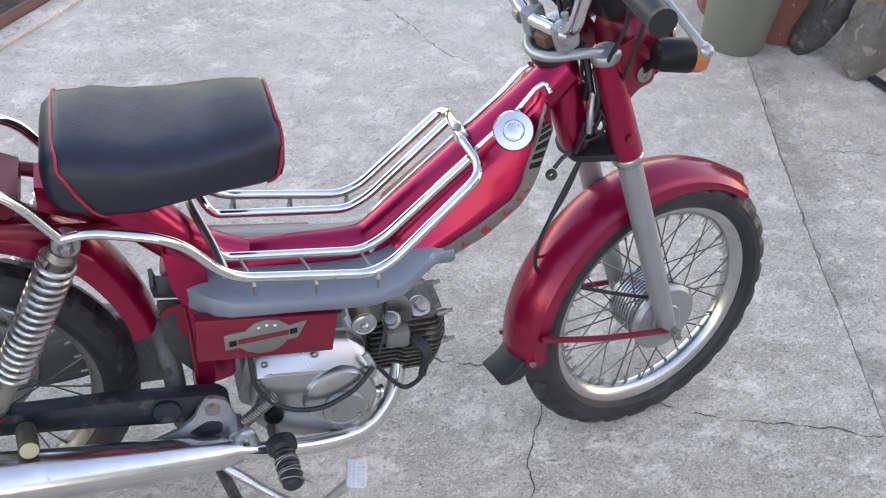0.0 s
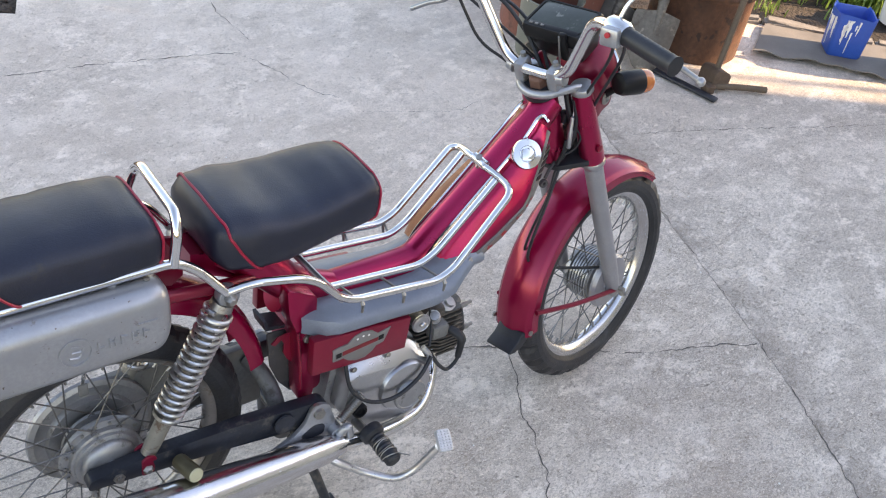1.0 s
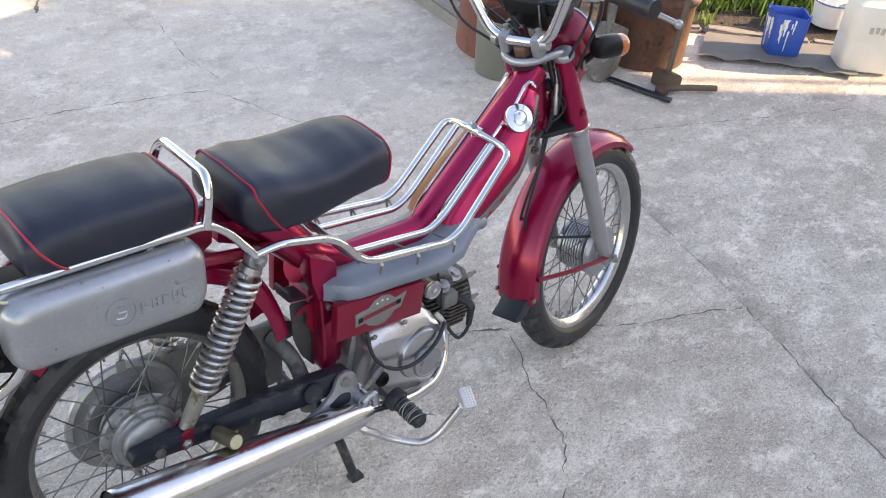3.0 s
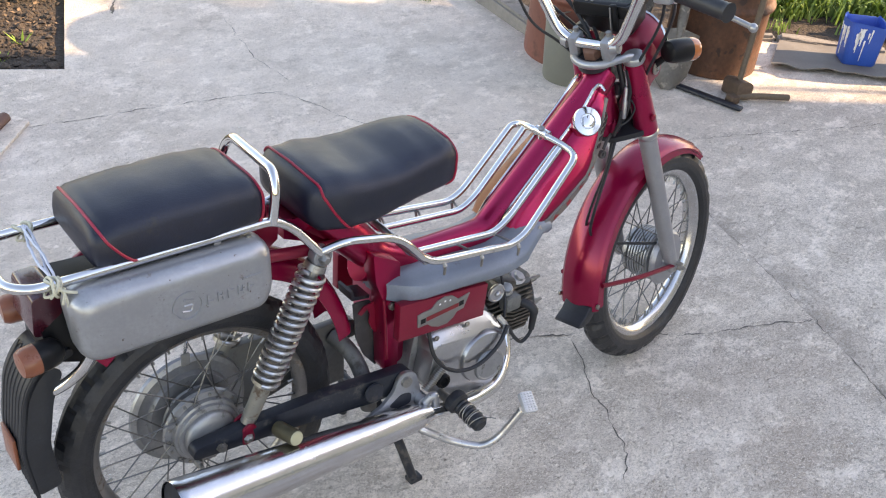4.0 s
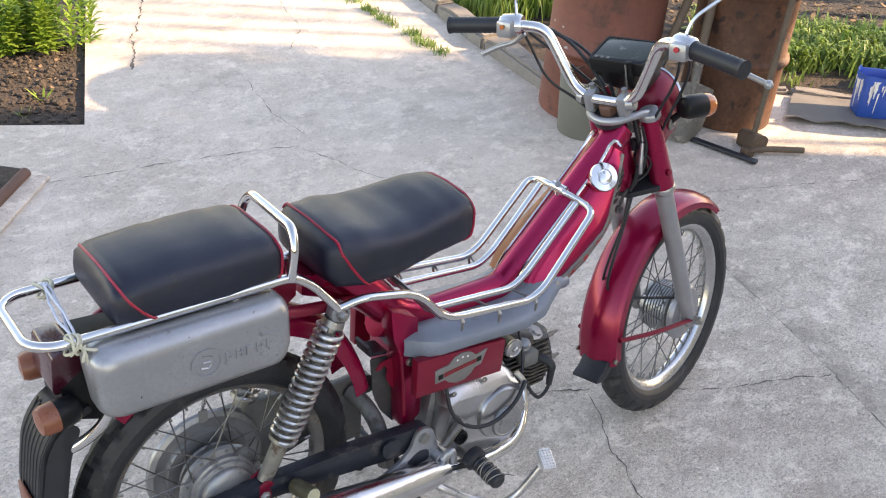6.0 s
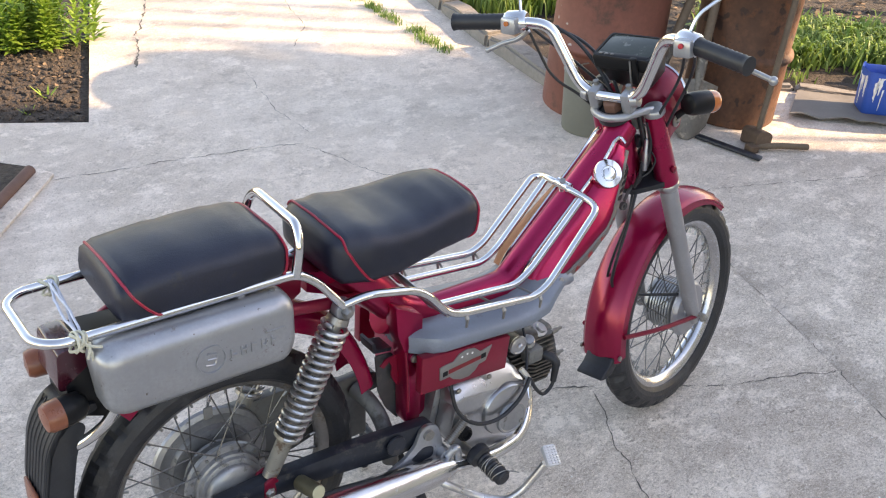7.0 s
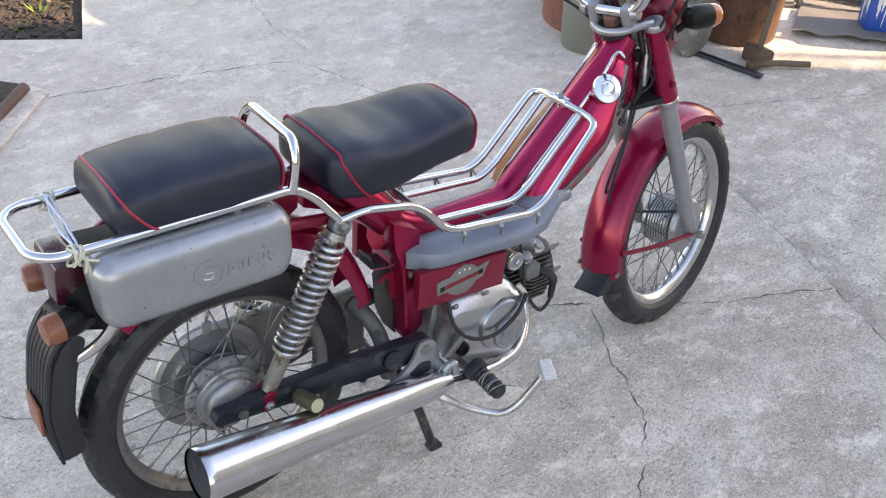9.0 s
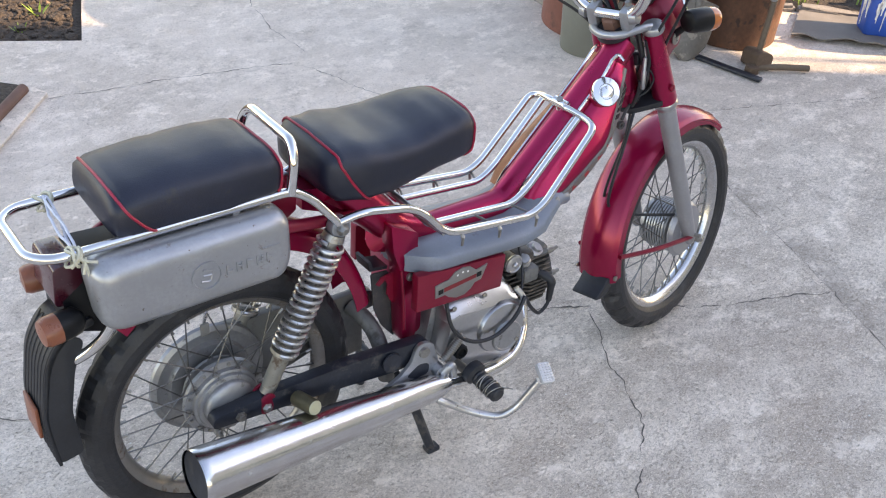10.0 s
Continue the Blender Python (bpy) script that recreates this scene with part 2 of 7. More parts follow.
def concrete(name, grime, band=0.0):
    """Old yard concrete: trowelled skin, worn aggregate patches, stains, grit and pits."""
    m = surf(name, (0.555, 0.480, 0.415), 0.9, 0, 0.10, 1.3, 0.5, 150, rvar=0.05, dist=0.003)
    nt, nd = m.node_tree, m.node_tree.nodes
    b = nd["Principled BSDF"]
    tc = nd.new("ShaderNodeTexCoord")
    prev = b.inputs["Base Color"].links[0].from_socket

    def field(scale, detail, lo, hi, ro=0.7, stretch=(1, 1, 1), turn=-34, curl=0.0):
        mp = nd.new("ShaderNodeMapping")
        mp.inputs["Scale"].default_value = stretch
        mp.inputs["Rotation"].default_value = (0, 0, radians(turn))
        nt.links.new(tc.outputs["Object"], mp.inputs["Vector"])
        n = nd.new("ShaderNodeTexNoise")
        n.inputs["Scale"].default_value, n.inputs["Detail"].default_value, n.inputs["Roughness"].default_value = scale, detail, ro
        n.inputs["Distortion"].default_value = curl
        nt.links.new(mp.outputs[0], n.inputs["Vector"])
        r = nd.new("ShaderNodeMapRange")
        r.inputs["From Min"].default_value, r.inputs["From Max"].default_value = lo, hi
        nt.links.new(n.outputs["Fac"], r.inputs["Value"])
        return r.outputs["Result"]

    def times(a, c):
        x = nd.new("ShaderNodeMath")
        x.operation = "MULTIPLY"
        nt.links.new(a, x.inputs[0])
        if isinstance(c, float):
            x.inputs[1].default_value = c
        else:
            nt.links.new(c, x.inputs[1])
        return x.outputs[0]

    def over(prev, mask, col):
        x = nd.new("ShaderNodeMix")
        x.data_type = "RGBA"
        x.inputs["B"].default_value = (col[0] * 1.10, col[1], col[2] * 0.90, 1)
        nt.links.new(mask, x.inputs["Factor"])
        nt.links.new(prev, x.inputs["A"])
        return x.outputs["Result"]

    worn = field(1.5, 6, 0.45, 0.62)                     # where the skin has worn to the grit
    pale = field(3.6, 10, 0.49, 0.59, 0.78, (1, 2.4, 1))
    bloom = field(7.5, 10, 0.53, 0.60, 0.8, (1, 1.35, 1))
    patch = field(2.7, 10, 0.50, 0.565, 0.74, (1, 1.2, 1), 15)
    murk = field(3.3, 10, 0.55, 0.63, 0.78, (1, 1.2, 1), 50)
    stain = field(2.1, 8, 0.55, 0.74, 0.75)
    drip = field(5.5, 9, 0.60, 0.72, 0.8)
    grit = field(62, 7, 0.46, 0.62, 0.85)
    grit2 = field(210, 4, 0.44, 0.60, 0.75)
    clot = field(26, 8, 0.50, 0.64, 0.8)
    pits = field(120, 3, 0.62, 0.68, 0.6)
    sep = nd.new("ShaderNodeSeparateXYZ")
    nt.links.new(tc.outputs["Object"], sep.inputs[0])
    back = nd.new("ShaderNodeMapRange")                  # the yard grows paler towards the back
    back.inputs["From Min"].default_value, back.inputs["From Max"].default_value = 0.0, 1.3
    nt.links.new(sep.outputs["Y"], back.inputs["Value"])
    mott = field(13, 10, 0.48, 0.66, 0.78, (1, 1.5, 1), 20)
    dark = field(9, 10, 0.54, 0.70, 0.80, (1, 1.3, 1), 60)
    chip = field(48, 4, 0.63, 0.67, 0.6, (1, 1.8, 1))
    cloud = field(0.9, 7, 0.47, 0.62, 0.7, (1, 1, 1), 75)
    front = nd.new("ShaderNodeMapRange")                 # the trodden front is coarser
    front.inputs["From Min"].default_value, front.inputs["From Max"].default_value = 1.3, 0.2
    front.inputs["To Min"].default_value = 0.25
    nt.links.new(sep.outputs["Y"], front.inputs["Value"])
    coarse = field(125, 3, 0.50, 0.60, 0.65, (1, 1.5, 1), 25, 1.3)   # short dark squiggles between the grit
    crumb = field(165, 3, 0.55, 0.63, 0.65, (1, 1.5, 1), 40, 1.0)    # pale flecks
    smear = field(5.5, 8, 0.50, 0.66, 0.72, (1, 3.2, 1), -52)        # trowel marks
    warm = field(1.1, 5, 0.42, 0.66, 0.6, (1, 1, 1), 10)
    prev = over(prev, times(warm, 0.55), (0.44, 0.372, 0.330))
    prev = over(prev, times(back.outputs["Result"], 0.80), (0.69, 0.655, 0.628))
    prev = over(prev, times(pale, 0.62), (0.77, 0.735, 0.71))
    prev = over(prev, times(cloud, grime), (0.36, 0.325, 0.300))
    prev = over(prev, times(stain, 0.48), (0.32, 0.282, 0.256))
    prev = over(prev, times(patch, 0.42), (0.84, 0.81, 0.79))
    prev = over(prev, times(murk, 0.44), (0.28, 0.25, 0.228))
    prev = over(prev, times(smear, 0.34), (0.86, 0.83, 0.80))
    prev = over(prev, times(mott, 0.20), (0.74, 0.71, 0.69))
    prev = over(prev, times(dark, 0.34), (0.32, 0.286, 0.262))
    prev = over(prev, times(times(clot, worn), 0.30), (0.30, 0.274, 0.254))
    prev = over(prev, times(times(coarse, front.outputs["Result"]), 0.50), (0.235, 0.210, 0.195))
    prev = over(prev, times(times(crumb, front.outputs["Result"]), 0.62), (0.86, 0.84, 0.82))
    prev = over(prev, times(times(grit, worn), 0.38), (0.23, 0.205, 0.190))
    prev = over(prev, times(grit2, 0.13), (0.70, 0.68, 0.66))
    prev = over(prev, times(bloom, 0.60), (0.90, 0.87, 0.85))
    prev = over(prev, times(drip, 0.36), (0.23, 0.205, 0.187))
    prev = over(prev, times(chip, 0.30), (0.22, 0.20, 0.186))
    prev = over(prev, times(pits, 0.36), (0.17, 0.15, 0.138))
    if band:                                             # damp dirt gathered along the joint
        dot = nd.new("ShaderNodeVectorMath")
        dot.operation = "DOT_PRODUCT"
        dot.inputs[1].default_value = (0.95, -0.312, 0)
        nt.links.new(tc.outputs["Object"], dot.inputs[0])
        wide = nd.new("ShaderNodeMapRange")
        wide.inputs["From Min"].default_value, wide.inputs["From Max"].default_value = 1.677 + 0.115, 1.677 + 0.02
        nt.links.new(dot.outputs["Value"], wide.inputs["Value"])
        prev = over(prev, times(times(wide.outputs["Result"], field(6, 6, 0.40, 0.56)), band), (0.27, 0.245, 0.228))
    nt.links.new(prev, b.inputs["Base Color"])
    last = b.inputs["Normal"].links[0].from_node
    for n, st, di in ((clot, 0.30, 0.010), (coarse, -0.5, 0.005), (grit, 0.40, 0.006), (chip, -0.8, 0.004), (pits, -0.8, 0.004)):
        bp = nd.new("ShaderNodeBump")
        bp.inputs["Strength"].default_value, bp.inputs["Distance"].default_value = abs(st), di
        bp.invert = st < 0 or n is grit
        nt.links.new(n, bp.inputs["Height"])
        nt.links.new(last.outputs["Normal"], bp.inputs["Normal"])
        last = bp
    nt.links.new(last.outputs["Normal"], b.inputs["Normal"])
    return m


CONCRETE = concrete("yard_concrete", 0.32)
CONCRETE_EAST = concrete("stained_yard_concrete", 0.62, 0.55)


def leaf_material(name, a, c):
    m = bpy.data.materials.new(name)
    m.use_nodes = True
    nt, nd = m.node_tree, m.node_tree.nodes
    g = nd.new("ShaderNodeNewGeometry")
    r = nd.new("ShaderNodeMix")
    r.data_type = "RGBA"
    r.inputs["A"].default_value, r.inputs["B"].default_value = (*a, 1), (*c, 1)
    nt.links.new(g.outputs["Random Per Island"], r.inputs["Factor"])
    b = nd["Principled BSDF"]
    nt.links.new(r.outputs["Result"], b.inputs["Base Color"])
    b.inputs["Roughness"].default_value = 0.55
    tr = nd.new("ShaderNodeBsdfTranslucent")
    nt.links.new(r.outputs["Result"], tr.inputs["Color"])
    mx = nd.new("ShaderNodeMixShader")
    mx.inputs["Fac"].default_value = 0.35
    nt.links.new(b.outputs[0], mx.inputs[1])
    nt.links.new(tr.outputs[0], mx.inputs[2])
    nt.links.new(mx.outputs[0], nd["Material Output"].inputs["Surface"])
    return m


GRASS = leaf_material("grass_blades", (0.085, 0.17, 0.028), (0.30, 0.42, 0.12))
LILY = leaf_material("lily_leaves", (0.13, 0.25, 0.03), (0.28, 0.40, 0.07))
LEAF = leaf_material("tree_leaves", (0.04, 0.08, 0.015), (0.09, 0.15, 0.03))
PETAL = surf("pale_yellow_petal", (0.75, 0.62, 0.22), 0.6, 0, 0.15, 60, 0)


# ---------------------------------------------------------------- mesh tools
def part(name, bm, material, parent=None, label="", m=None, sharp=38):
    """Links a bmesh as one mesh object, under a thing or part if given."""
    if m is not None:
        bm.transform(m)
    bmesh.ops.recalc_face_normals(bm, faces=bm.faces)
    lim = radians(sharp)
    for f in bm.faces:
        f.smooth = True
    for e in bm.edges:
        if len(e.link_faces) == 2:
            e.smooth = e.calc_face_angle(0) < lim
    me = bpy.data.meshes.new(name)
    bm.to_mesh(me)
    bm.free()
    me.materials.append(material)
    ob = new(name, me)
    if parent is not None:
        ob.parent = parent
    if label:
        tagged(ob, label)
    return ob


def thing(name, label, category, m=None, group="", kind=""):
    ob = new(name)
    ob.empty_display_size = 0.05
    if m is not None:
        ob.matrix_basis = m
    return tagged(ob, label, category, group, kind)


def V(*a):
    return Vector(a)


def bend(points, rad=0.03, n=6):
    """A polyline with its corners rounded."""
    p = [Vector(q) for q in points]
    out = [p[0]]
    for a, b, c in zip(p, p[1:], p[2:]):
        d = min(rad, (b - a).length * 0.48, (c - b).length * 0.48)
        s, e = b + (a - b).normalized() * d, b + (c - b).normalized() * d
        for i in range(n + 1):
            t = i / n
            out.append((1 - t) ** 2 * s + 2 * t * (1 - t) * b + t * t * e)
    return out + [p[-1]]


def tube(points, r, seg=12, bm=None, caps=True, closed=False):
    """A tube along points; r a number or one radius for each point."""
    bm = bm or bmesh.new()
    pts = [Vector(q) for q in points]
    n = len(pts)
    rr = r if isinstance(r, (list, tuple)) else [r] * n
    ref = None
    rings = []
    for i in range(n):
        if closed:
            t = (pts[(i + 1) % n] - pts[i - 1]).normalized()
        else:
            t = (pts[min(i + 1, n - 1)] - pts[max(i - 1, 0)]).normalized()
        if ref is None:
            ref = t.orthogonal().normalized()
        ref = (ref - t * ref.dot(t)).normalized()
        o = t.cross(ref)
        rings.append([bm.verts.new(pts[i] + rr[i] * (math.cos(a) * ref + math.sin(a) * o)) for a in [math.tau * k / seg for k in range(seg)]])
    pairs = list(zip(rings, rings[1:])) + ([(rings[-1], rings[0])] if closed else [])
    for a, b in pairs:
        for k in range(seg):
            bm.faces.new((a[k], a[(k + 1) % seg], b[(k + 1) % seg], b[k]))
    if caps and not closed:
        bm.faces.new(rings[0][::-1])
        bm.faces.new(rings[-1])
    return bm


def skin(rings, bm=None, caps=True, loop=False):
    """Joins rings of points with faces."""
    bm = bm or bmesh.new()
    vs = [[bm.verts.new(Vector(p)) for p in ring] for ring in rings]
    n = len(vs[0])
    pairs = list(zip(vs, vs[1:])) + ([(vs[-1], vs[0])] if loop else [])
    for a, b in pairs:
        for k in range(n):
            bm.faces.new((a[k], a[(k + 1) % n], b[(k + 1) % n], b[k]))
    if caps and not loop:
        bm.faces.new(vs[0][::-1])
        bm.faces.new(vs[-1])
    return bm


def lathe(profile, seg=32, m=None, bm=None, closed=False):
    """Turns (radius, height) pairs about z; closed: the profile is a ring."""
    bm = bm or bmesh.new()
    rows = []
    for r, h in profile:
        if r < 1e-6:
            rows.append([bm.verts.new((0, 0, h))])
        else:
            rows.append([bm.verts.new((r * math.cos(math.tau * k / seg), r * math.sin(math.tau * k / seg), h)) for k in range(seg)])
    pairs = list(zip(rows, rows[1:])) + ([(rows[-1], rows[0])] if closed else [])
    for a, b in pairs:
        for k in range(seg):
            k2 = (k + 1) % seg
            if len(a) == 1 and len(b) == 1:
                continue
            if len(a) == 1:
                bm.faces.new((a[0], b[k2], b[k]))
            elif len(b) == 1:
                bm.faces.new((a[k], a[k2], b[0]))
            else:
                bm.faces.new((a[k], a[k2], b[k2], b[k]))
    if not closed:
        for row, rev in ((rows[0], True), (rows[-1], False)):
            if len(row) > 1:
                bm.faces.new(row[::-1] if rev else row)
    if m is not None:
        for row in rows:
            for v in row:
                v.co = m @ v.co
    return bm


def prism(outline, lo, hi, bevel=0.0, seg=2, axis="y", bm=None):
    """An outline of (u, w) pairs pushed from lo to hi across (axis y), or of (x, y) pairs upwards (axis z)."""
    b = bmesh.new()
    pt = (lambda u, w, v: (u, v, w)) if axis == "y" else (lambda u, w, v: (u, w, v))
    vs = [b.verts.new(pt(u, w, lo)) for u, w in outline]
    f = b.faces.new(vs)
    r = bmesh.ops.extrude_face_region(b, geom=[f])
    d = Vector(pt(0, 0, hi - lo))
    for g in r["geom"]:
        if isinstance(g, bmesh.types.BMVert):
            g.co += d
    bmesh.ops.recalc_face_normals(b, faces=b.faces)
    if bevel:
        bmesh.ops.bevel(b, geom=list(b.edges), offset=bevel, segments=seg, profile=0.5, affect="EDGES", clamp_overlap=True)
    return merge(bm, b) if bm else b


def merge(bm, other):
    """Adds the other bmesh to bm."""
    me = bpy.data.meshes.new("tmp")
    other.to_mesh(me)
    other.free()
    bm.from_mesh(me)
    bpy.data.meshes.remove(me)
    return bm


def box(cx, cy, cz, sx, sy, sz, bevel=0.003, bm=None, m=None):
    b = bmesh.new()
    bmesh.ops.create_cube(b, size=1)
    b.transform(Matrix.Translation((cx, cy, cz)) @ Matrix.Diagonal((sx, sy, sz, 1)))
    if bevel:
        bmesh.ops.bevel(b, geom=list(b.edges), offset=bevel, segments=2, profile=0.5, affect="EDGES", clamp_overlap=True)
    if m is not None:
        b.transform(m)
    return merge(bm, b) if bm else b


def rod(a, c, r, seg=10, r2=None, bm=None):
    return tube([a, c], [r, r if r2 is None else r2], seg, bm)


def across(u, v, w, tilt=0):
    """Turns z to point across the bike to its right (-v), at a place."""
    return Matrix.Translation((u, v, w)) @ pose(0, 0, 0, 90 + tilt, 0, 0)


def rounded(outline, rad, n=5):
    """A closed outline of pairs with its corners rounded."""
    p = [Vector(q) for q in outline]
    out = []
    k = len(p)
    for i in range(k):
        a, b, c = p[i - 1], p[i], p[(i + 1) % k]
        d = min(rad, (b - a).length * 0.48, (c - b).length * 0.48)
        s, e = b + (a - b).normalized() * d, b + (c - b).normalized() * d
        for j in range(n + 1):
            t = j / n
            q = (1 - t) ** 2 * s + 2 * t * (1 - t) * b + t * t * e
            out.append((q.x, q.y))
    return out


# ---------------------------------------------------------------- the yard
def outline_plate(name, pts, z0, z1, material, label="", bevel=0.0, parent=None, kind="structure", category=""):
    ob = part(name, prism(pts, z0, z1, bevel, axis="z"), material, parent, label)
    return tagged(ob, kind=kind, category=category)


def ground():
    bm = bmesh.new()
    bmesh.ops.create_grid(bm, x_segments=24, y_segments=24, size=90)
    for v in bm.verts:
        v.co.z = -0.07
    tagged(part("ground", bm, SOIL), "dark bare garden soil round the yard", "ground", kind="structure")


ground()


def slab(name, pts, label, material, top=0.0):
    ob = outline_plate(name, pts, -0.10, top, material, label)
    return tagged(ob, category="concrete yard")


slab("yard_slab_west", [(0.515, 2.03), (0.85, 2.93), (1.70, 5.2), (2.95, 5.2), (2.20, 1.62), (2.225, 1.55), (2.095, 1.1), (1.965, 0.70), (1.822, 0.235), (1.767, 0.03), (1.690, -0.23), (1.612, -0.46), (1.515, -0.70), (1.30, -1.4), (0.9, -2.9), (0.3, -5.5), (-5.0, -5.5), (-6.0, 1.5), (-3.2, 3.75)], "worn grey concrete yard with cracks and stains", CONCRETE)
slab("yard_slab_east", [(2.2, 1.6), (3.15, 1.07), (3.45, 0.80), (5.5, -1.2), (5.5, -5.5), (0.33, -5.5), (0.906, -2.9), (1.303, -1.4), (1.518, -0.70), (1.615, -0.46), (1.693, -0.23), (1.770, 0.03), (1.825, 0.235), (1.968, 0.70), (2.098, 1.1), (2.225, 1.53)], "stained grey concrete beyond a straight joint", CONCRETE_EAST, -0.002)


def crack(points, width=0.004, wob=0.010, seed=1):
    """A jagged dirt-filled crack lying in the slab."""
    rnd = random.Random(seed)
    pts = [V(*p, 0) for p in points]
    line = []
    for a, b in zip(pts, pts[1:]):
        n = max(2, int((b - a).length / 0.009))
        line += [a.lerp(b, i / n) for i in range(n)]
    line.append(pts[-1])
    bm = bmesh.new()
    rows = []
    for i, p in enumerate(line):
        t = (line[min(i + 1, len(line) - 1)] - line[max(i - 1, 0)]).normalized()
        o = V(-t.y, t.x, 0)
        q = V(p.x * 14, p.y * 14, seed)
        off = 0.011 * noise.noise(q) + 0.007 * noise.noise(q * 4.3) + rnd.uniform(-0.0016, 0.0016)
        w = width * (0.10 + 1.1 * max(0.0, 0.50 + 1.2 * noise.noise(V(p.x * 19, p.y * 19, seed + 9)))) * (0.2 if i in (0, len(line) - 1) else 1) * rnd.uniform(0.6, 1.2)
        c = p + o * off
        rows.append((bm.verts.new(c + o * w * 0.5 + V(0, 0, 0.0012)), bm.verts.new(c - o * w * 0.5 + V(0, 0, 0.0012))))
    for (a, b), (c, d) in zip(rows, rows[1:]):
        bm.faces.new((a, b, d, c))
    tagged(part("crack", bm, TAR), "thin jagged crack in the concrete", "crack", "cracks in the yard", "structure")


for k, (pts, wd) in enumerate([
    ([(0.80, 0.17), (0.946, 0.107), (1.014, 0.088), (1.071, 0.044), (1.261, -0.056), (1.391, -0.126), (1.521, -0.165), (1.577, -0.180), (1.627, -0.212), (1.69, -0.235)], 0.0060),
    ([(1.054, 0.04), (1.014, -0.045), (0.975, -0.125), (0.955, -0.185), (0.930, -0.247), (0.908, -0.296), (0.865, -0.352), (0.792, -0.422), (0.731, -0.477), (0.64, -0.60)], 0.0048),
    ([(2.05, 0.66), (2.17, 0.626), (2.35, 0.575), (2.655, 0.463), (2.866, 0.391), (3.1, 0.32)], 0.004),
    ([(0.267, 1.683), (0.445, 1.665), (0.731, 1.630), (0.94, 1.597), (1.09, 1.56)], 0.0045),
    ([(1.05, 1.57), (1.12, 1.50), (1.20, 1.26), (1.26, 1.20)], 0.004),
    ([(1.186, 3.139), (1.017, 2.793), (0.956, 2.714), (0.93, 2.60), (0.841, 2.409)], 0.014),
    ([(1.745, 2.911), (1.66, 2.552), (1.5, 2.35)], 0.005),
    ([(1.20, 2.20), (1.14, 1.838), (1.157, 1.622)], 0.004),
    ([(2.096, 1.1), (1.967, 0.70), (1.824, 0.235), (1.769, 0.03), (1.692, -0.23)], 0.0030),
    ([(1.692, -0.23), (1.614, -0.46), (1.517, -0.70), (1.31, -1.38)], 0.0055),
    ([(-0.6, 0.6), (-0.45, 0.45), (-0.30, 0.42), (-0.1, 0.3)], 0.003),
    ([(1.3, 1.1), (1.55, 1.0), (1.7, 1.02)], 0.003),
]):
    crack(pts, wd * 0.66, seed=k + 3)


def soil_bed(name, pts, label, seed, lumps, z=-0.045, h=0.03):
    """A bed of lumpy soil with clods."""
    rnd = random.Random(seed)
    bm = bmesh.new()
    xs, ys = [p[0] for p in pts], [p[1] for p in pts]
    f = bm.faces.new([bm.verts.new((x, y, z)) for x, y in pts])
    for _ in range(lumps):
        x, y = rnd.uniform(min(xs), max(xs)), rnd.uniform(min(ys), max(ys))
        inside = False
        for (x1, y1), (x2, y2) in zip(pts, pts[1:] + pts[:1]):
            if (y1 > y) != (y2 > y) and x < (x2 - x1) * (y - y1) / (y2 - y1) + x1:
                inside = not inside
        if not inside:
            continue
        s = rnd.uniform(0.004, 0.013) if rnd.random() < 0.93 else rnd.uniform(0.014, 0.026)
        r = bmesh.ops.create_icosphere(bm, subdivisions=1, radius=s)
        for v in r["verts"]:
            v.co *= rnd.uniform(0.55, 1.3)
            v.co.z *= 0.6
            v.co += V(x, y, z + s * 0.2)
    return tagged(part(name, bm, SOIL, sharp=25), label, "soil", kind="stuff")


soil_bed("flower_bed_soil", [(0.53, 2.01), (0.87, 2.92), (1.32, 4.1), (-2.2, 5.3), (-2.3, 3.25)], "dark crumbly soil of a flower bed cut into the concrete", 5, 2200, -0.016)
soil_bed("soil_clods", [(0.49, 2.06), (0.78, 2.85), (-0.30, 3.15), (-0.55, 2.40)], "loose dark clods of earth in the flower bed", 15, 2600, -0.014)
soil_bed("garden_soil_east", [(2.33, 1.62), (3.2, 1.12), (3.55, 0.82), (6.5, -1.2), (8.0, 5.0), (3.2, 5.2)], "dark garden soil behind the kerb", 6, 1500, -0.02)


def kerb_row(points, width, height, seed, length=0.42):
    """A row of old kerb stones, each a stone of its own."""
    rnd = random.Random(seed)
    holder = thing("kerb", "row of old mossy concrete kerb stones along the garden", "kerb", kind="structure")
    for a, b in zip(points, points[1:]):
        a, b = V(*a, 0), V(*b, 0)
        n = max(1, round((b - a).length / length))
        ang = math.degrees(math.atan2(b.y - a.y, b.x - a.x))
        for i in range(n):
            c = a.lerp(b, (i + 0.5) / n)
            ln = (b - a).length / n
            h = height * rnd.uniform(0.85, 1.1)
            bm = box(0, 0, 0, ln - 0.012, width * rnd.uniform(0.9, 1.05), h + 0.1, 0)
            bmesh.ops.subdivide_edges(bm, edges=list(bm.edges), cuts=3, use_grid_fill=True)
            for v in bm.verts:
                q = v.co * 9 + V(seed, i, 0)
                v.co += V(noise.noise(q), noise.noise(q + V(5, 0, 0)), noise.noise(q + V(0, 7, 0))) * 0.012
            bmesh.ops.bevel(bm, geom=[e for e in bm.edges if e.calc_face_angle(0) > 0.9], offset=0.012, segments=2, affect="EDGES", clamp_overlap=True)
            part("kerb_stone", bm, KERB, holder, m=pose(c.x, c.y, h / 2 - 0.05, rnd.uniform(-2, 2), rnd.uniform(-2, 2), ang + rnd.uniform(-2, 2)))


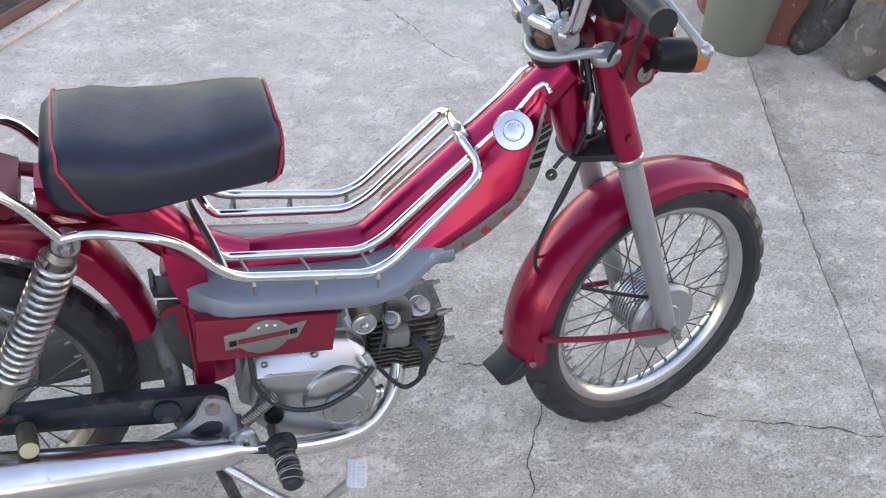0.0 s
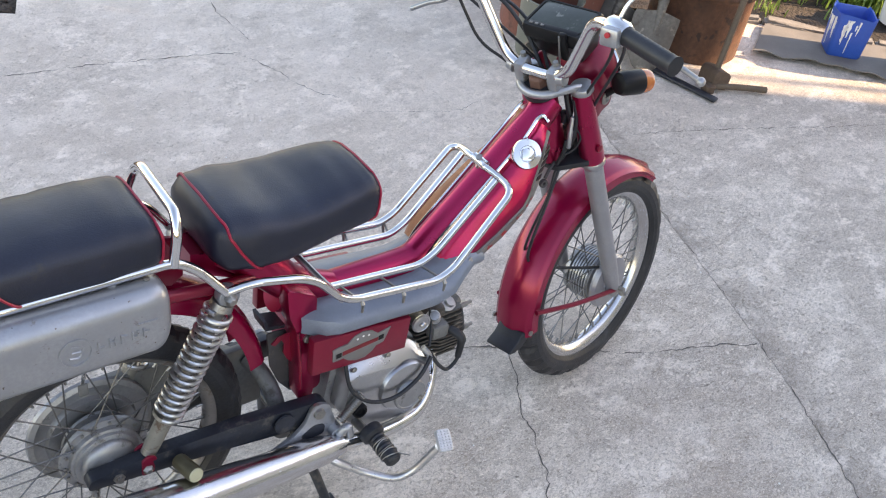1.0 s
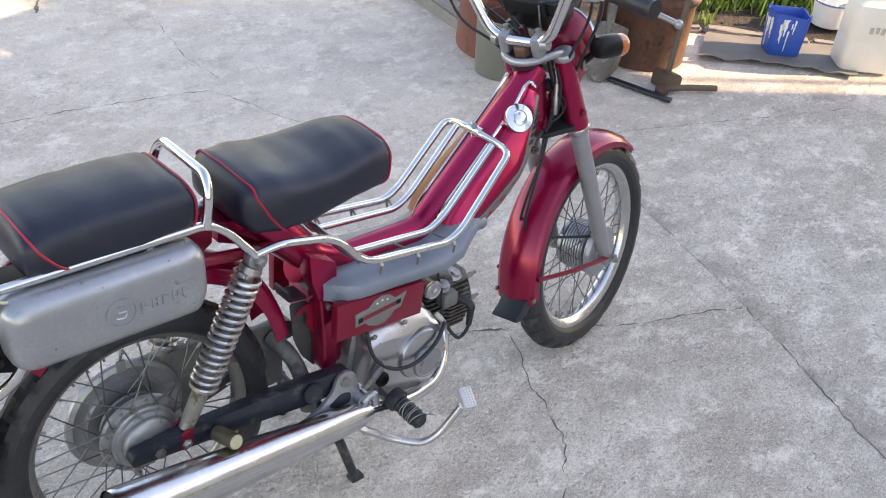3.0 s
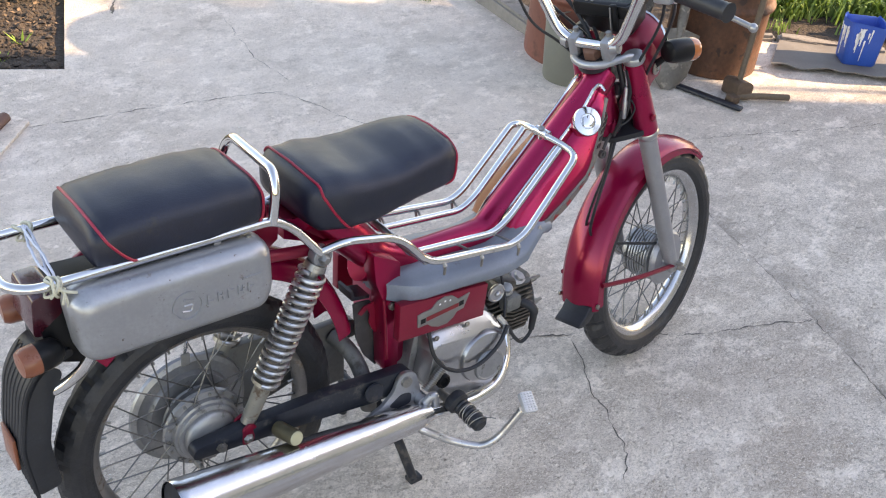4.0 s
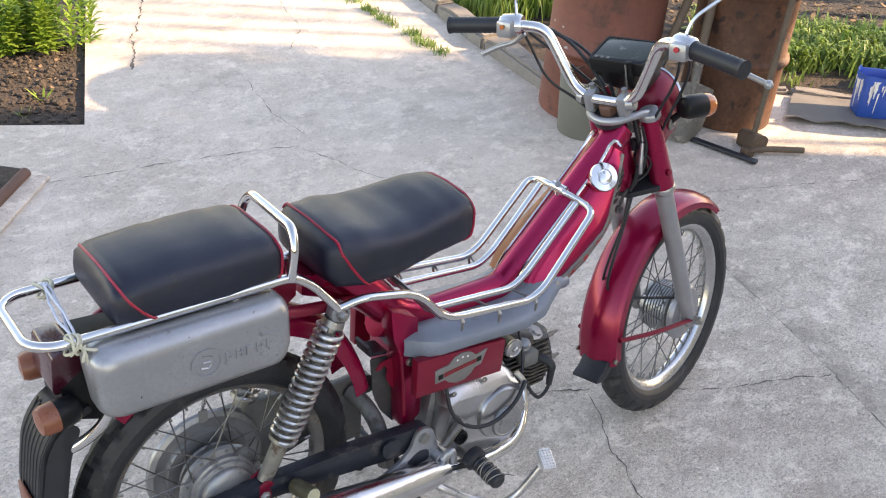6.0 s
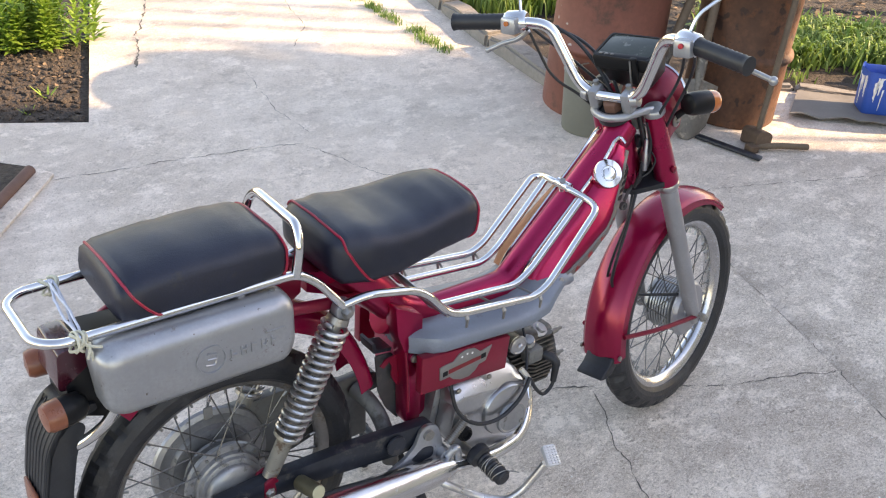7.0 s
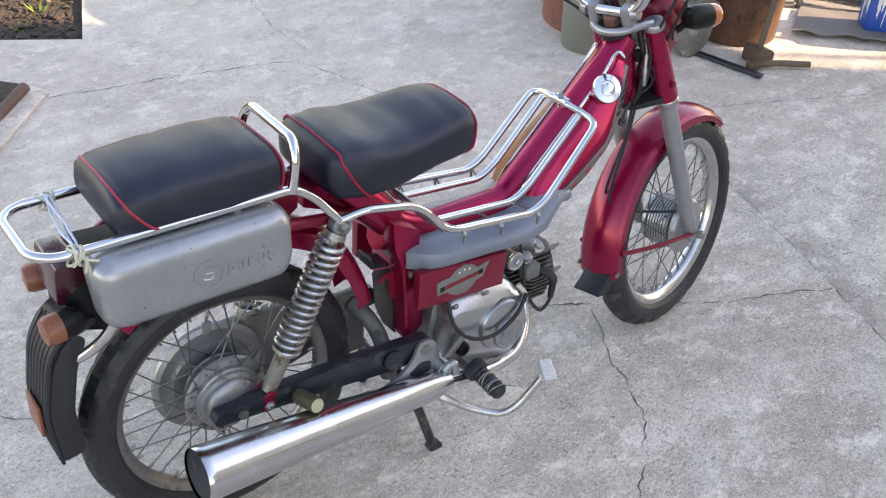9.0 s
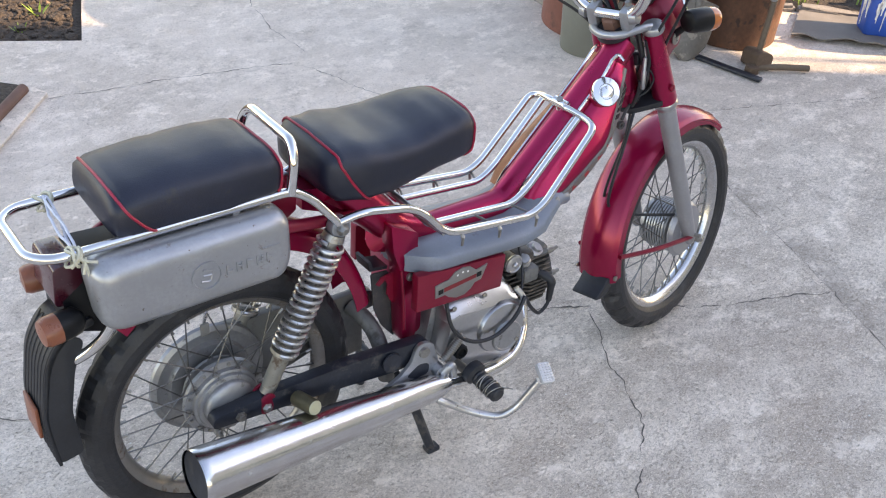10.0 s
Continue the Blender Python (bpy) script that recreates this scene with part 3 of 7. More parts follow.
kerb_row([(2.25, 1.53), (2.295, 2.0), (2.37, 2.45), (2.53, 3.3), (2.95, 5.2)], 0.10, 0.055, 2)
kerb_row([(2.95, 1.235), (3.16, 1.085), (3.50, 0.765), (4.6, -0.3)], 0.06, 0.024, 4, 0.9)

# ---------------------------------------------------------------- the moped
LEAN = 4.3
MOPED = thing("moped", "red moped with black seats and chrome rails on its stand", "moped", pose(0, -0.037, 0, -LEAN, 0, 0))
RAKE = 22.0
RAKE_DIR = V(-math.sin(radians(RAKE)), 0, math.cos(radians(RAKE)))
HEAD = V(0.936, 0, 0.795)
STEER = Matrix.Translation(HEAD) @ Matrix.Rotation(radians(17.0), 4, RAKE_DIR) @ Matrix.Translation(-HEAD)
FORK = Matrix.Translation(HEAD) @ Matrix.Rotation(radians(13.0), 4, RAKE_DIR) @ Matrix.Translation(-HEAD)   # the bar sits a little twisted in its clamps
REAR, FRONT = V(0.034, 0, 0.272), V(1.197, -0.010, 0.259)


def tyre(rad, half, rim, tread):
    """A tyre round z: carcass with shoulder blocks cut by grooves."""
    bm = bmesh.new()
    seg = 168
    prof = []
    for k in range(15):
        a = -2.35 + 4.70 * k / 14
        prof.append((a, half * math.sin(a), (rad - half) + half * 1.05 * math.cos(a)))
    rows = []
    for s in range(seg):
        t = math.tau * s / seg
        row = []
        for a, z, r in prof:
            ab = abs(a)
            d = 0.0
            if ab < 1.15:
                ph = (s + (3 if a > 0 else 0)) % 6
                if tread == "block":
                    d = -0.0075 if (ph in (0, 1) and ab > 0.25) else 0.0
                else:
                    d = -0.0042 if ((s + int(ab * 7)) % 6 == 0 and 0.25 < ab < 1.1) else 0.0
                if 0.18 < ab < 0.5 and s % 2 == 0:
                    d -= 0.0015
            rr = max(rim, r + d)
            row.append((rr * math.cos(t), rr * math.sin(t), z))
        rows.append(row)
    return skin(rows, bm, loop=True)


def rim_mesh(rim):
    return lathe([(rim - 0.020, -0.010), (rim - 0.012, -0.017), (rim - 0.002, -0.0215), (rim + 0.004, -0.0215), (rim + 0.004, -0.018),
                  (rim - 0.004, -0.012), (rim - 0.004, 0.012), (rim + 0.004, 0.018), (rim + 0.004, 0.0215), (rim - 0.002, 0.0215),
                  (rim - 0.012, 0.017), (rim - 0.020, 0.010), (rim - 0.023, 0.0)], 72, closed=True)


def wheel(name, centre, rad, half, rimr, hubr, hubw, m, rim_material, tread, label):
    """Wheel: rim with tyre, hub, spokes and valve under it. The local z is the axle."""
    place = m @ Matrix.Translation(centre) @ pose(0, 0, 0, 90, 0, 0)
    w = part(name, rim_mesh(rimr), rim_material, MOPED, label)
    w.matrix_basis = place
    part("tyre", tyre(rad, half, rimr - 0.004, tread), RUBBER, w, "worn black rubber tyre", sharp=14)
    hub = lathe([(0, -hubw), (0.012, -hubw), (0.014, -hubw * 0.9), (hubr * 0.80, -hubw * 0.86), (hubr * 0.96, -hubw * 0.8), (hubr, -hubw * 0.72), (hubr, -hubw * 0.55), (hubr * 0.86, -hubw * 0.5),
                 (hubr * 0.82, 0), (hubr * 0.86, hubw * 0.5), (hubr, hubw * 0.55), (hubr, hubw * 0.72), (hubr * 0.9, hubw * 0.8), (hubr * 0.4, hubw * 0.86), (0.014, hubw), (0, hubw)], 40)
    part("hub", hub, HUB, w, "dull cast alloy hub")
    sp = None
    for i in range(36):
        a = math.tau * (i + 0.5) / 36
        side = 1 if i % 2 else -1
        d = radians(38) * (1 if (i // 2) % 2 else -1)
        z = side * hubw * 0.62
        p0 = V(hubr * 0.95 * math.cos(a + d), hubr * 0.95 * math.sin(a + d), z)
        p1 = V((rimr - 0.018) * math.cos(a), (rimr - 0.018) * math.sin(a), side * 0.004)
        if sp is None:
            bm = tube([(0, 0, 0), (0, 0, 1)], 1.0, 6)
            sp = part("spoke", bm, SPOKE, w)
            ob = sp
        else:
            ob = new("spoke", sp.data)
            ob.parent = w
        ln = (p1 - p0).length
        ob.matrix_basis = Matrix.Translation(p0) @ (p1 - p0).to_track_quat("Z", "Y").to_matrix().to_4x4() @ Matrix.Diagonal((0.0014, 0.0014, ln, 1))
    nip = None
    for i in range(36):
        a = math.tau * (i + 0.5) / 36
        if nip is None:
            nip = part("nipple", rod((0, 0, 0), (0, 0, 0.016), 0.0027, 6), STEEL, w)
            ob = nip
        else:
            ob = new("nipple", nip.data)
            ob.parent = w
        ob.matrix_basis = Matrix.Rotation(a, 4, "Z") @ Matrix.Translation((rimr - 0.034, 0, 0)) @ Matrix.Rotation(radians(90), 4, "Y")
    return w


rear = wheel("rear_wheel", REAR, 0.266, 0.034, 0.214, 0.064, 0.036, Matrix.Identity(4), RIMR, "road", "spoked rear wheel with a rust-stained chrome rim")
front = wheel("front_wheel", FRONT, 0.265, 0.033, 0.207, 0.058, 0.046, FORK, RIMF, "block", "spoked front wheel with a shiny chrome rim")

# rear hub: stepped brake drum on the right, valve, axle
part("brake_plate", lathe([(0, 0.0), (0.058, 0.0), (0.060, 0.003), (0.058, 0.008), (0.053, 0.010), (0.050, 0.010), (0.049, 0.016), (0.045, 0.0205), (0.030, 0.024), (0.016, 0.0255), (0.013, 0.030), (0, 0.030)], 40, across(0.034, -0.026, 0.272)), HUB, rear)
part("hub_drum", lathe([(0, 0.0), (0.078, 0.0), (0.080, 0.004), (0.078, 0.010), (0.066, 0.012), (0.064, 0.020), (0, 0.020)], 44, across(0.034, -0.006, 0.272)), HUB, rear)
HUBINV = rear.matrix_basis.inverted()
riv = None
for i in range(18):
    a = math.tau * i / 18
    if riv is None:
        riv = part("hub_rivet", lathe([(0.0, -0.0005), (0.0032, 0), (0.0032, 0.003), (0, 0.004)], 8), STEEL, rear)
        ob = riv
    else:
        ob = new("hub_rivet", riv.data)
        ob.parent = rear
    ob.matrix_basis = HUBINV @ across(0.034 + 0.072 * math.cos(a), -0.0175, 0.272 + 0.072 * math.sin(a))
for ob in rear.children:
    if ob.name.startswith(("brake_plate", "hub_drum")):
        ob.data.transform(HUBINV)
part("axle", rod((0.034, 0.105, 0.272), (0.034, -0.090, 0.272), 0.006, 12), STEEL, MOPED)
part("brake_lever_arm", prism(rounded([(-0.012, 0.236), (0.002, 0.230), (0.016, 0.262), (0.010, 0.268), (0.000, 0.262)], 0.004), -0.062, -0.056, 0.001), STEEL, MOPED, "small dull brake cam lever")
part("cam_bolt", lathe([(0.0075, 0), (0.0080, 0.002), (0.0080, 0.008), (0.005, 0.010), (0.004, 0.018), (0, 0.018)], 8, across(-0.004, -0.060, 0.240)), STEEL, MOPED)
part("axle_nut", lathe([(0.0105, 0), (0.0115, 0.002), (0.0105, 0.010), (0, 0.010)], 6, across(0.034, -0.074, 0.272)), STEEL, MOPED)
part("valve", tube([(0.012, -0.004, 0.436), (0.014, -0.008, 0.452), (0.0145, -0.008, 0.453), (0.016, -0.010, 0.470)], [0.0030, 0.0030, 0.0042, 0.0038], 10), CHROME2, MOPED, "bright tyre valve")
part("valve_tag", box(0.012, -0.008, 0.428, 0.017, 0.006, 0.026, 0.003), CASEGREY, MOPED, "grey tag hung on the valve")
part("hub_cover_disc", lathe([(0.0, 0), (0.112, 0), (0.115, 0.004), (0.113, 0.010), (0.104, 0.014), (0.098, 0.011), (0.084, 0.012), (0.080, 0.022), (0.0, 0.024)], 56, across(0.034, 0.060, 0.272)), HUB, MOPED, "large round dull alloy cover behind the hub")
part("sprocket", lathe([(0.045, -0.002), (0.072, -0.002), (0.072, 0.002), (0.045, 0.002)], 40, across(0.034, 0.062, 0.272), closed=True), STEEL, MOPED)


def arc_fender(name, c, r, a0, a1, section, material, m=None, n=40, label="", taper=0.0):
    """A curved mudguard: section of (side, drop) pairs swept round c from angle a0 to a1 in degrees."""
    rings = []
    for i in range(n + 1):
        t = i / n
        a = radians(a0 + (a1 - a0) * t)
        ring = []
        k = section(t)
        for v, d in k:
            rr = (r(t) if callable(r) else r) + d
            ring.append(V(c.x + rr * math.cos(a), v, c.z + rr * math.sin(a)))
        rings.append(ring)
    bm = bmesh.new()
    vs = [[bm.verts.new(p) for p in ring] for ring in rings]
    for a, b in zip(vs, vs[1:]):
        for k in range(len(a) - 1):
            bm.faces.new((a[k], a[k + 1], b[k + 1], b[k]))
    bmesh.ops.recalc_face_normals(bm, faces=bm.faces)
    r0 = bmesh.ops.solidify(bm, geom=list(bm.faces), thickness=0.0022)
    return part(name, bm, material, MOPED, label, m, 50)


def front_section(t):
    s = 0.014 * min(1, max(0, (t - 0.10) / 0.25))       # the skirt grows towards the rear
    lip = 0.006 * max(0, 1 - t / 0.06)
    h = 0.047
    half = [(h, -0.024 - s), (h, -0.0175), (h + 0.0028, -0.0155), (h + 0.0028, -0.0125), (h - 0.0005, -0.0105), (h - 0.003, -0.006), (h - 0.010, -0.002), (0.024, 0.002), (0.012, 0.006 + lip), (0.0, 0.007 + lip)]
    return half + [(-v, d) for v, d in half[-2::-1]]


arc_fender("front_mudguard", FRONT, lambda t: 0.273 + 0.008 * min(1, t / 0.35), 52, 187, front_section, REDFENDER, FORK, label="glossy red steel front mudguard")
flap = [(0.914, 0.240), (0.899, 0.222), (0.876, 0.209), (0.872, 0.203), (0.890, 0.198), (0.914, 0.202), (0.930, 0.214), (0.936, 0.236)]
part("mud_flap", prism(flap, -0.040, 0.028, 0.0065, 3), BLACKRUB, MOPED, "black rubber mud flap", FORK)
for s in (-1, 1):
    part("mudguard_stay", tube(bend([(1.192, s * 0.084 - 0.004, 0.250), (1.05, s * 0.078, 0.272), (0.936, s * 0.053, 0.290)], 0.05), 0.0055, 8), REDF, MOPED, "red stay rod", FORK)
    part("mudguard_bolt", lathe([(0.006, 0), (0.006, 0.004), (0, 0.006)], 8, FORK @ Matrix.Translation((0.926, s * 0.049, 0.240)) @ pose(0, 0, 0, 90 if s < 0 else -90, 0, 0)), STEEL, MOPED)
    # fork leg: red upper shroud, grey slider
    top = HEAD + V(0.051, 0.060 if s < 0 else 0.070, 0.0)
    top.y *= s
    top.z, low = 0.796, V(1.195, -0.078 if s < 0 else 0.068, 0.243)
    d = (low - top).normalized()
    L = (low - top).length
    part("fork_shroud", tube([top, top + d * 0.010, top + d * 0.174, top + d * 0.180], [0.0200, 0.0205, 0.0256, 0.0245], 24), RED, MOPED, "red metallic fork shroud", FORK)
    part("fork_seal", tube([top + d * 0.180, top + d * 0.183, top + d * 0.189, top + d * 0.198], [0.0248, 0.0262, 0.0262, 0.0212], 24), POLISHED, MOPED, "", FORK)
    leg = tube([top + d * 0.190, top + d * 0.200, top + d * (L - 0.09), top + d * (L - 0.03), top + d * L, top + d * (L + 0.014)], [0.0195, 0.0198, 0.0188, 0.0172, 0.0155, 0.010], 24)
    part("shroud_bolt", lathe([(0.0075, 0), (0.0085, 0.002), (0.0080, 0.005), (0.004, 0.007), (0, 0.007)], 12, FORK @ Matrix.Translation(top + d * 0.140 + V(-0.004, s * 0.0235, 0)) @ pose(0, 0, 0, 90 if s < 0 else -90, 0, 0)), REDF, MOPED)
    part("fork_leg", leg, FORKGREY, MOPED, "grey painted fork slider", FORK)
    part("fork_bolt", lathe([(0.0085, 0), (0.0085, 0.006), (0.005, 0.008), (0.005, 0.014), (0, 0.015)], 10, FORK @ Matrix.Translation((1.194, s * 0.092 - 0.008, 0.248)) @ pose(0, 0, 0, 90 if s < 0 else -90, 0, 0)), STEEL, MOPED)
    part("inner_stay", tube(bend([(1.085, s * 0.062, 0.520), (1.115, s * 0.062, 0.46), (1.135, s * 0.066, 0.405)], 0.03), 0.010, 8), REDF, MOPED, "", FORK)
part("front_axle", rod((1.194, -0.108, 0.256), (1.194, 0.092, 0.256), 0.0055), STEEL, MOPED, "", FORK)
part("front_brake_plate", lathe([(0, 0), (0.066, 0), (0.067, 0.006), (0.060, 0.013), (0.030, 0.015), (0.028, 0.018), (0.014, 0.020), (0, 0.020)], 32, FORK @ across(1.197, -0.054, 0.259)), FORKGREY, MOPED, "pale satin front hub cover")
for z in (-0.026, -0.019, -0.012, -0.005, 0.002, 0.009, 0.016):
    part("hub_fin", lathe([(0.040, -0.0020), (0.0620, -0.0020), (0.0620, 0.0020), (0.040, 0.0020)], 36, FORK @ across(1.197, z - 0.010, 0.259), closed=True), SILVER, MOPED)

# lower and upper yoke, steering head
ax = lambda k, v=0.0, f=0.0: HEAD - RAKE_DIR * k + V(f * math.cos(radians(RAKE)), v, f * math.sin(radians(RAKE)))
part("head_tube", tube([ax(0.005), ax(0.012), ax(0.17), ax(0.185)], [0.026, 0.030, 0.030, 0.027], 24), RED, MOPED, "red steering head")
part("head_cup", tube([ax(-0.012), ax(0.010)], [0.036, 0.034], 24), BLACKRUB, MOPED)


YK = FORK @ Matrix.Translation(ax(-0.012)) @ pose(0, 0, 0, 0, -RAKE, 0)
YI = (Matrix.Translation(ax(-0.012)) @ pose(0, 0, 0, 0, -RAKE, 0)).inverted()
BOSS = {s: YI @ V(HEAD.x + 0.051, s * (0.060 if s < 0 else 0.070), 0.800) for s in (-1, 1)}
arch = bend([BOSS[1], BOSS[1] * 0.62 + V(-0.006, 0.018, 0.004), (-0.022, 0.034, -0.002), (-0.034, 0.0, -0.002), (-0.022, -0.034, -0.002), BOSS[-1] * 0.62 + V(-0.006, -0.018, 0.004), BOSS[-1]], 0.03, 7)
bm = tube(arch, 0.0082, 14)
for s in (-1, 1):
    lathe([(0, -0.010), (0.021, -0.010), (0.0235, -0.006), (0.0235, 0.002), (0.021, 0.006), (0.010, 0.009), (0, 0.009)], 24, Matrix.Translation(BOSS[s]), bm)
top_yoke = part("top_yoke", bm, SILVER, MOPED, "satin grey cast top yoke", YK)
part("yoke_web", prism(rounded([(-0.026, -0.028), (0.012, -0.046), (0.034, -0.046), (0.034, 0.0), (0.034, 0.046), (0.012, 0.046), (-0.026, 0.028)], 0.010), -0.014, -0.006, 0.002, axis="z"), BLACKSTEEL, MOPED, "", YK)
part("lower_yoke", prism(rounded([(-0.034, -0.026), (0.012, -0.076), (0.044, -0.082), (0.046, -0.050), (0.030, 0.0), (0.046, 0.050), (0.044, 0.082), (0.012, 0.076), (-0.034, 0.026)], 0.010), -0.007, 0.006, 0.003, axis="z"), BLACKRUB, MOPED, "black lower yoke", FORK @ Matrix.Translation(ax(0.186, 0, 0.006)) @ pose(0, 0, 0, 0, -RAKE, 0))
part("stem_nut", tube([ax(-0.008), ax(-0.030), ax(-0.034)], [0.021, 0.021, 0.017], 6), BRICK, MOPED, "red-brown stem nut", FORK)
for s in (-1, 1):
    part("bar_clamp", box(0, 0, 0, 0.036, 0.024, 0.048, 0.008, m=STEER @ Matrix.Translation(ax(-0.033, s * 0.037, 0.004)) @ pose(0, 0, 0, 0, -RAKE, 0)), SILVER, MOPED, "cast grey handlebar clamp")
    part("clamp_bolt", tube([ax(-0.055, s * 0.037, 0.012), ax(-0.066, s * 0.037, 0.012)], 0.006, 6), STEEL, MOPED, "", STEER)

    part("bar_collar", tube([STEER @ V(ax(-0.056).x + 0.004, s * 0.050, ax(-0.056).z - 0.015), STEER @ V(ax(-0.056).x + 0.004, s * 0.064, ax(-0.056).z - 0.013)], [0.0150, 0.0125], 16), SILVER, MOPED)

# handlebar (built straight, then steered)
bc = ax(-0.056)
lz = bc.z - 0.015
BAR = [(bc.x - 0.083, -0.315, bc.z + 0.108), (bc.x - 0.045, -0.175, bc.z + 0.128), (bc.x - 0.022, -0.128, bc.z + 0.122), (bc.x + 0.004, -0.062, lz), (bc.x + 0.004, 0.062, lz), (bc.x - 0.022, 0.128, bc.z + 0.122), (bc.x - 0.045, 0.175, bc.z + 0.128), (bc.x - 0.083, 0.315, bc.z + 0.122)]
part("handlebar", tube(bend(BAR, 0.045, 8), 0.0112, 14), CHROME, MOPED, "bright chrome handlebar", STEER)
for s in (-1, 1):
    e0, e1 = V(bc.x - 0.055, s * 0.212, bc.z + (0.1225 if s < 0 else 0.127)), V(bc.x - 0.085, s * 0.322, bc.z + (0.107 if s < 0 else 0.1215))
    d = (e1 - e0).normalized()
    pts, rad = [], []
    for i in range(23):
        pts.append(e0 + (e1 - e0) * i / 22)
        rad.append(0.0170 if i in (0, 1) else 0.0182 if i == 22 else 0.0160 + (0.0009 if i % 2 else 0))
    part("grip", tube(pts, rad, 18), BLACKRUB, MOPED, "ribbed black rubber grip", STEER)
    h0 = e0 - d * 0.046
    part("switch_housing", tube([h0, h0 + d * 0.006, h0 + d * 0.040, h0 + d * 0.046], [0.018, 0.0225, 0.0225, 0.019], 16), CHROME, MOPED, "chrome switch and lever housing", STEER)
    part("switch_block", box(0, 0, 0, 0.030, 0.036, 0.034, 0.006, m=STEER @ Matrix.Translation(h0 + d * 0.024 + V(-0.018, 0, -0.004))), SILVER, MOPED)
    part("switch_button", lathe([(0.005, 0), (0.005, 0.004), (0, 0.005)], 10, STEER @ Matrix.Translation(h0 + d * 0.024 + V(-0.034, 0, 0.002)) @ pose(0, 0, 0, 0, -90, 0)), DECALRED if s < 0 else AMBER, MOPED)
    lv = [h0 + d * 0.02 + V(0.026, 0, -0.004), h0 + d * 0.045 + V(0.050, 0, -0.014), h0 + d * 0.10 + V(0.060, 0, -0.026), h0 + d * 0.188 + V(0.056, 0, -0.030)]
    if s > 0:
        lv = [h0 + d * 0.004 + V(0.012, 0, -0.020), h0 + d * 0.030 + V(0.014, 0, -0.040), h0 + d * 0.060 + V(0.014, 0, -0.046), h0 + d * 0.095 + V(0.012, 0, -0.062)]
    part("brake_lever", tube(bend(lv, 0.03), 0.0052, 10), SILVER, MOPED, "satin alloy lever", STEER)
    bm = bmesh.new()
    bmesh.ops.create_uvsphere(bm, u_segments=14, v_segments=10, radius=0.0085 if s < 0 else 0.0054)
    part("lever_ball", bm, SILVER, MOPED, "", STEER @ Matrix.Translation(lv[-1]))
# a mirror stem on the right housing
ms = V(bc.x - 0.040, -0.185, bc.z + 0.140)
part("mirror_stem", tube(bend([ms, ms + V(0.01, -0.01, 0.035), ms + V(0.07, -0.085, 0.10)], 0.03), 0.0035, 8), CHROME, MOPED, "thin chrome mirror stem", STEER)
ms = V(bc.x - 0.040, 0.185, bc.z + 0.140)
part("mirror_stem", tube(bend([ms, ms + V(0.01, 0.01, 0.035), ms + V(0.02, 0.01, 0.06)], 0.02), 0.0035, 8), CHROME, MOPED, "thin chrome mirror stem", STEER)

# instrument housing and headlamp
DP = STEER @ Matrix.Translation(HEAD + V(0.056, 0, 0.124)) @ pose(0, 0, 0, 0, -20, 0)
hous = skin([[(x + dx, y, z) for x, y in rounded([(-sx, -sy), (sx, -sy), (sx, sy), (-sx, sy)], 0.010)] for sx, sy, z, dx in ((0.020, 0.036, -0.094, 0.014), (0.032, 0.052, -0.072, 0.008), (0.040, 0.058, -0.034, 0.002), (0.044, 0.066, -0.028, 0), (0.046, 0.067, -0.006, 0), (0.043, 0.064, 0.0, 0), (0.039, 0.060, 0.0, 0.001), (0.037, 0.058, -0.005, 0.001))])
part("instrument_housing", hous, PLASTIC, MOPED, "black plastic instrument housing", DP)
part("instrument_glass", box(0.006, 0, -0.003, 0.066, 0.116, 0.004, 0.001), DASHFACE, MOPED, "dusty smoked instrument window", DP)
part("lamp_strip", box(-0.034, 0, -0.0022, 0.014, 0.114, 0.005, 0.001), PLASTIC, MOPED, "", DP)
for k in range(3):
    part("warning_lamp", box(-0.0345, 0.048 - k * 0.013, 0.0008, 0.005, 0.007, 0.0025, 0.0008), DECAL, MOPED, "", DP)
part("ignition_key", box(-0.050, -0.034, -0.022, 0.010, 0.014, 0.060, 0.003), PLASTIC, MOPED, "black ignition lock and key", DP)
part("key_ring", tube([(-0.056, -0.030, 0.004), (-0.058, -0.028, -0.030), (-0.060, -0.026, -0.062)], 0.0020, 6), STEEL, MOPED, "", DP)
HL = FORK @ Matrix.Translation(HEAD + V(0.145, 0, 0.000)) @ pose(0, 0, 0, 0, 90, 0) @ Matrix.Scale(0.84, 4)
part("headlamp_shell", lathe([(0, -0.060), (0.035, -0.056), (0.060, -0.040), (0.074, -0.010), (0.078, 0.015), (0.078, 0.022)], 36, HL), REDF, MOPED, "glossy red headlamp shell")
part("headlamp_rim", lathe([(0.080, 0.022), (0.083, 0.026), (0.080, 0.034), (0.072, 0.036), (0.072, 0.030)], 36, HL), CHROME2, MOPED, "chrome headlamp rim")
part("headlamp_glass", lathe([(0.072, 0.033), (0.05, 0.040), (0.0, 0.044)], 36, HL), CHROME2, MOPED)
IP, BK = FORK.inverted() @ V(1.058, -0.079, 0.815), FORK.inverted() @ V(1.064, -0.050, 0.770)
ID = FORK.to_3x3().inverted() @ V(1, -0.09, -0.06)
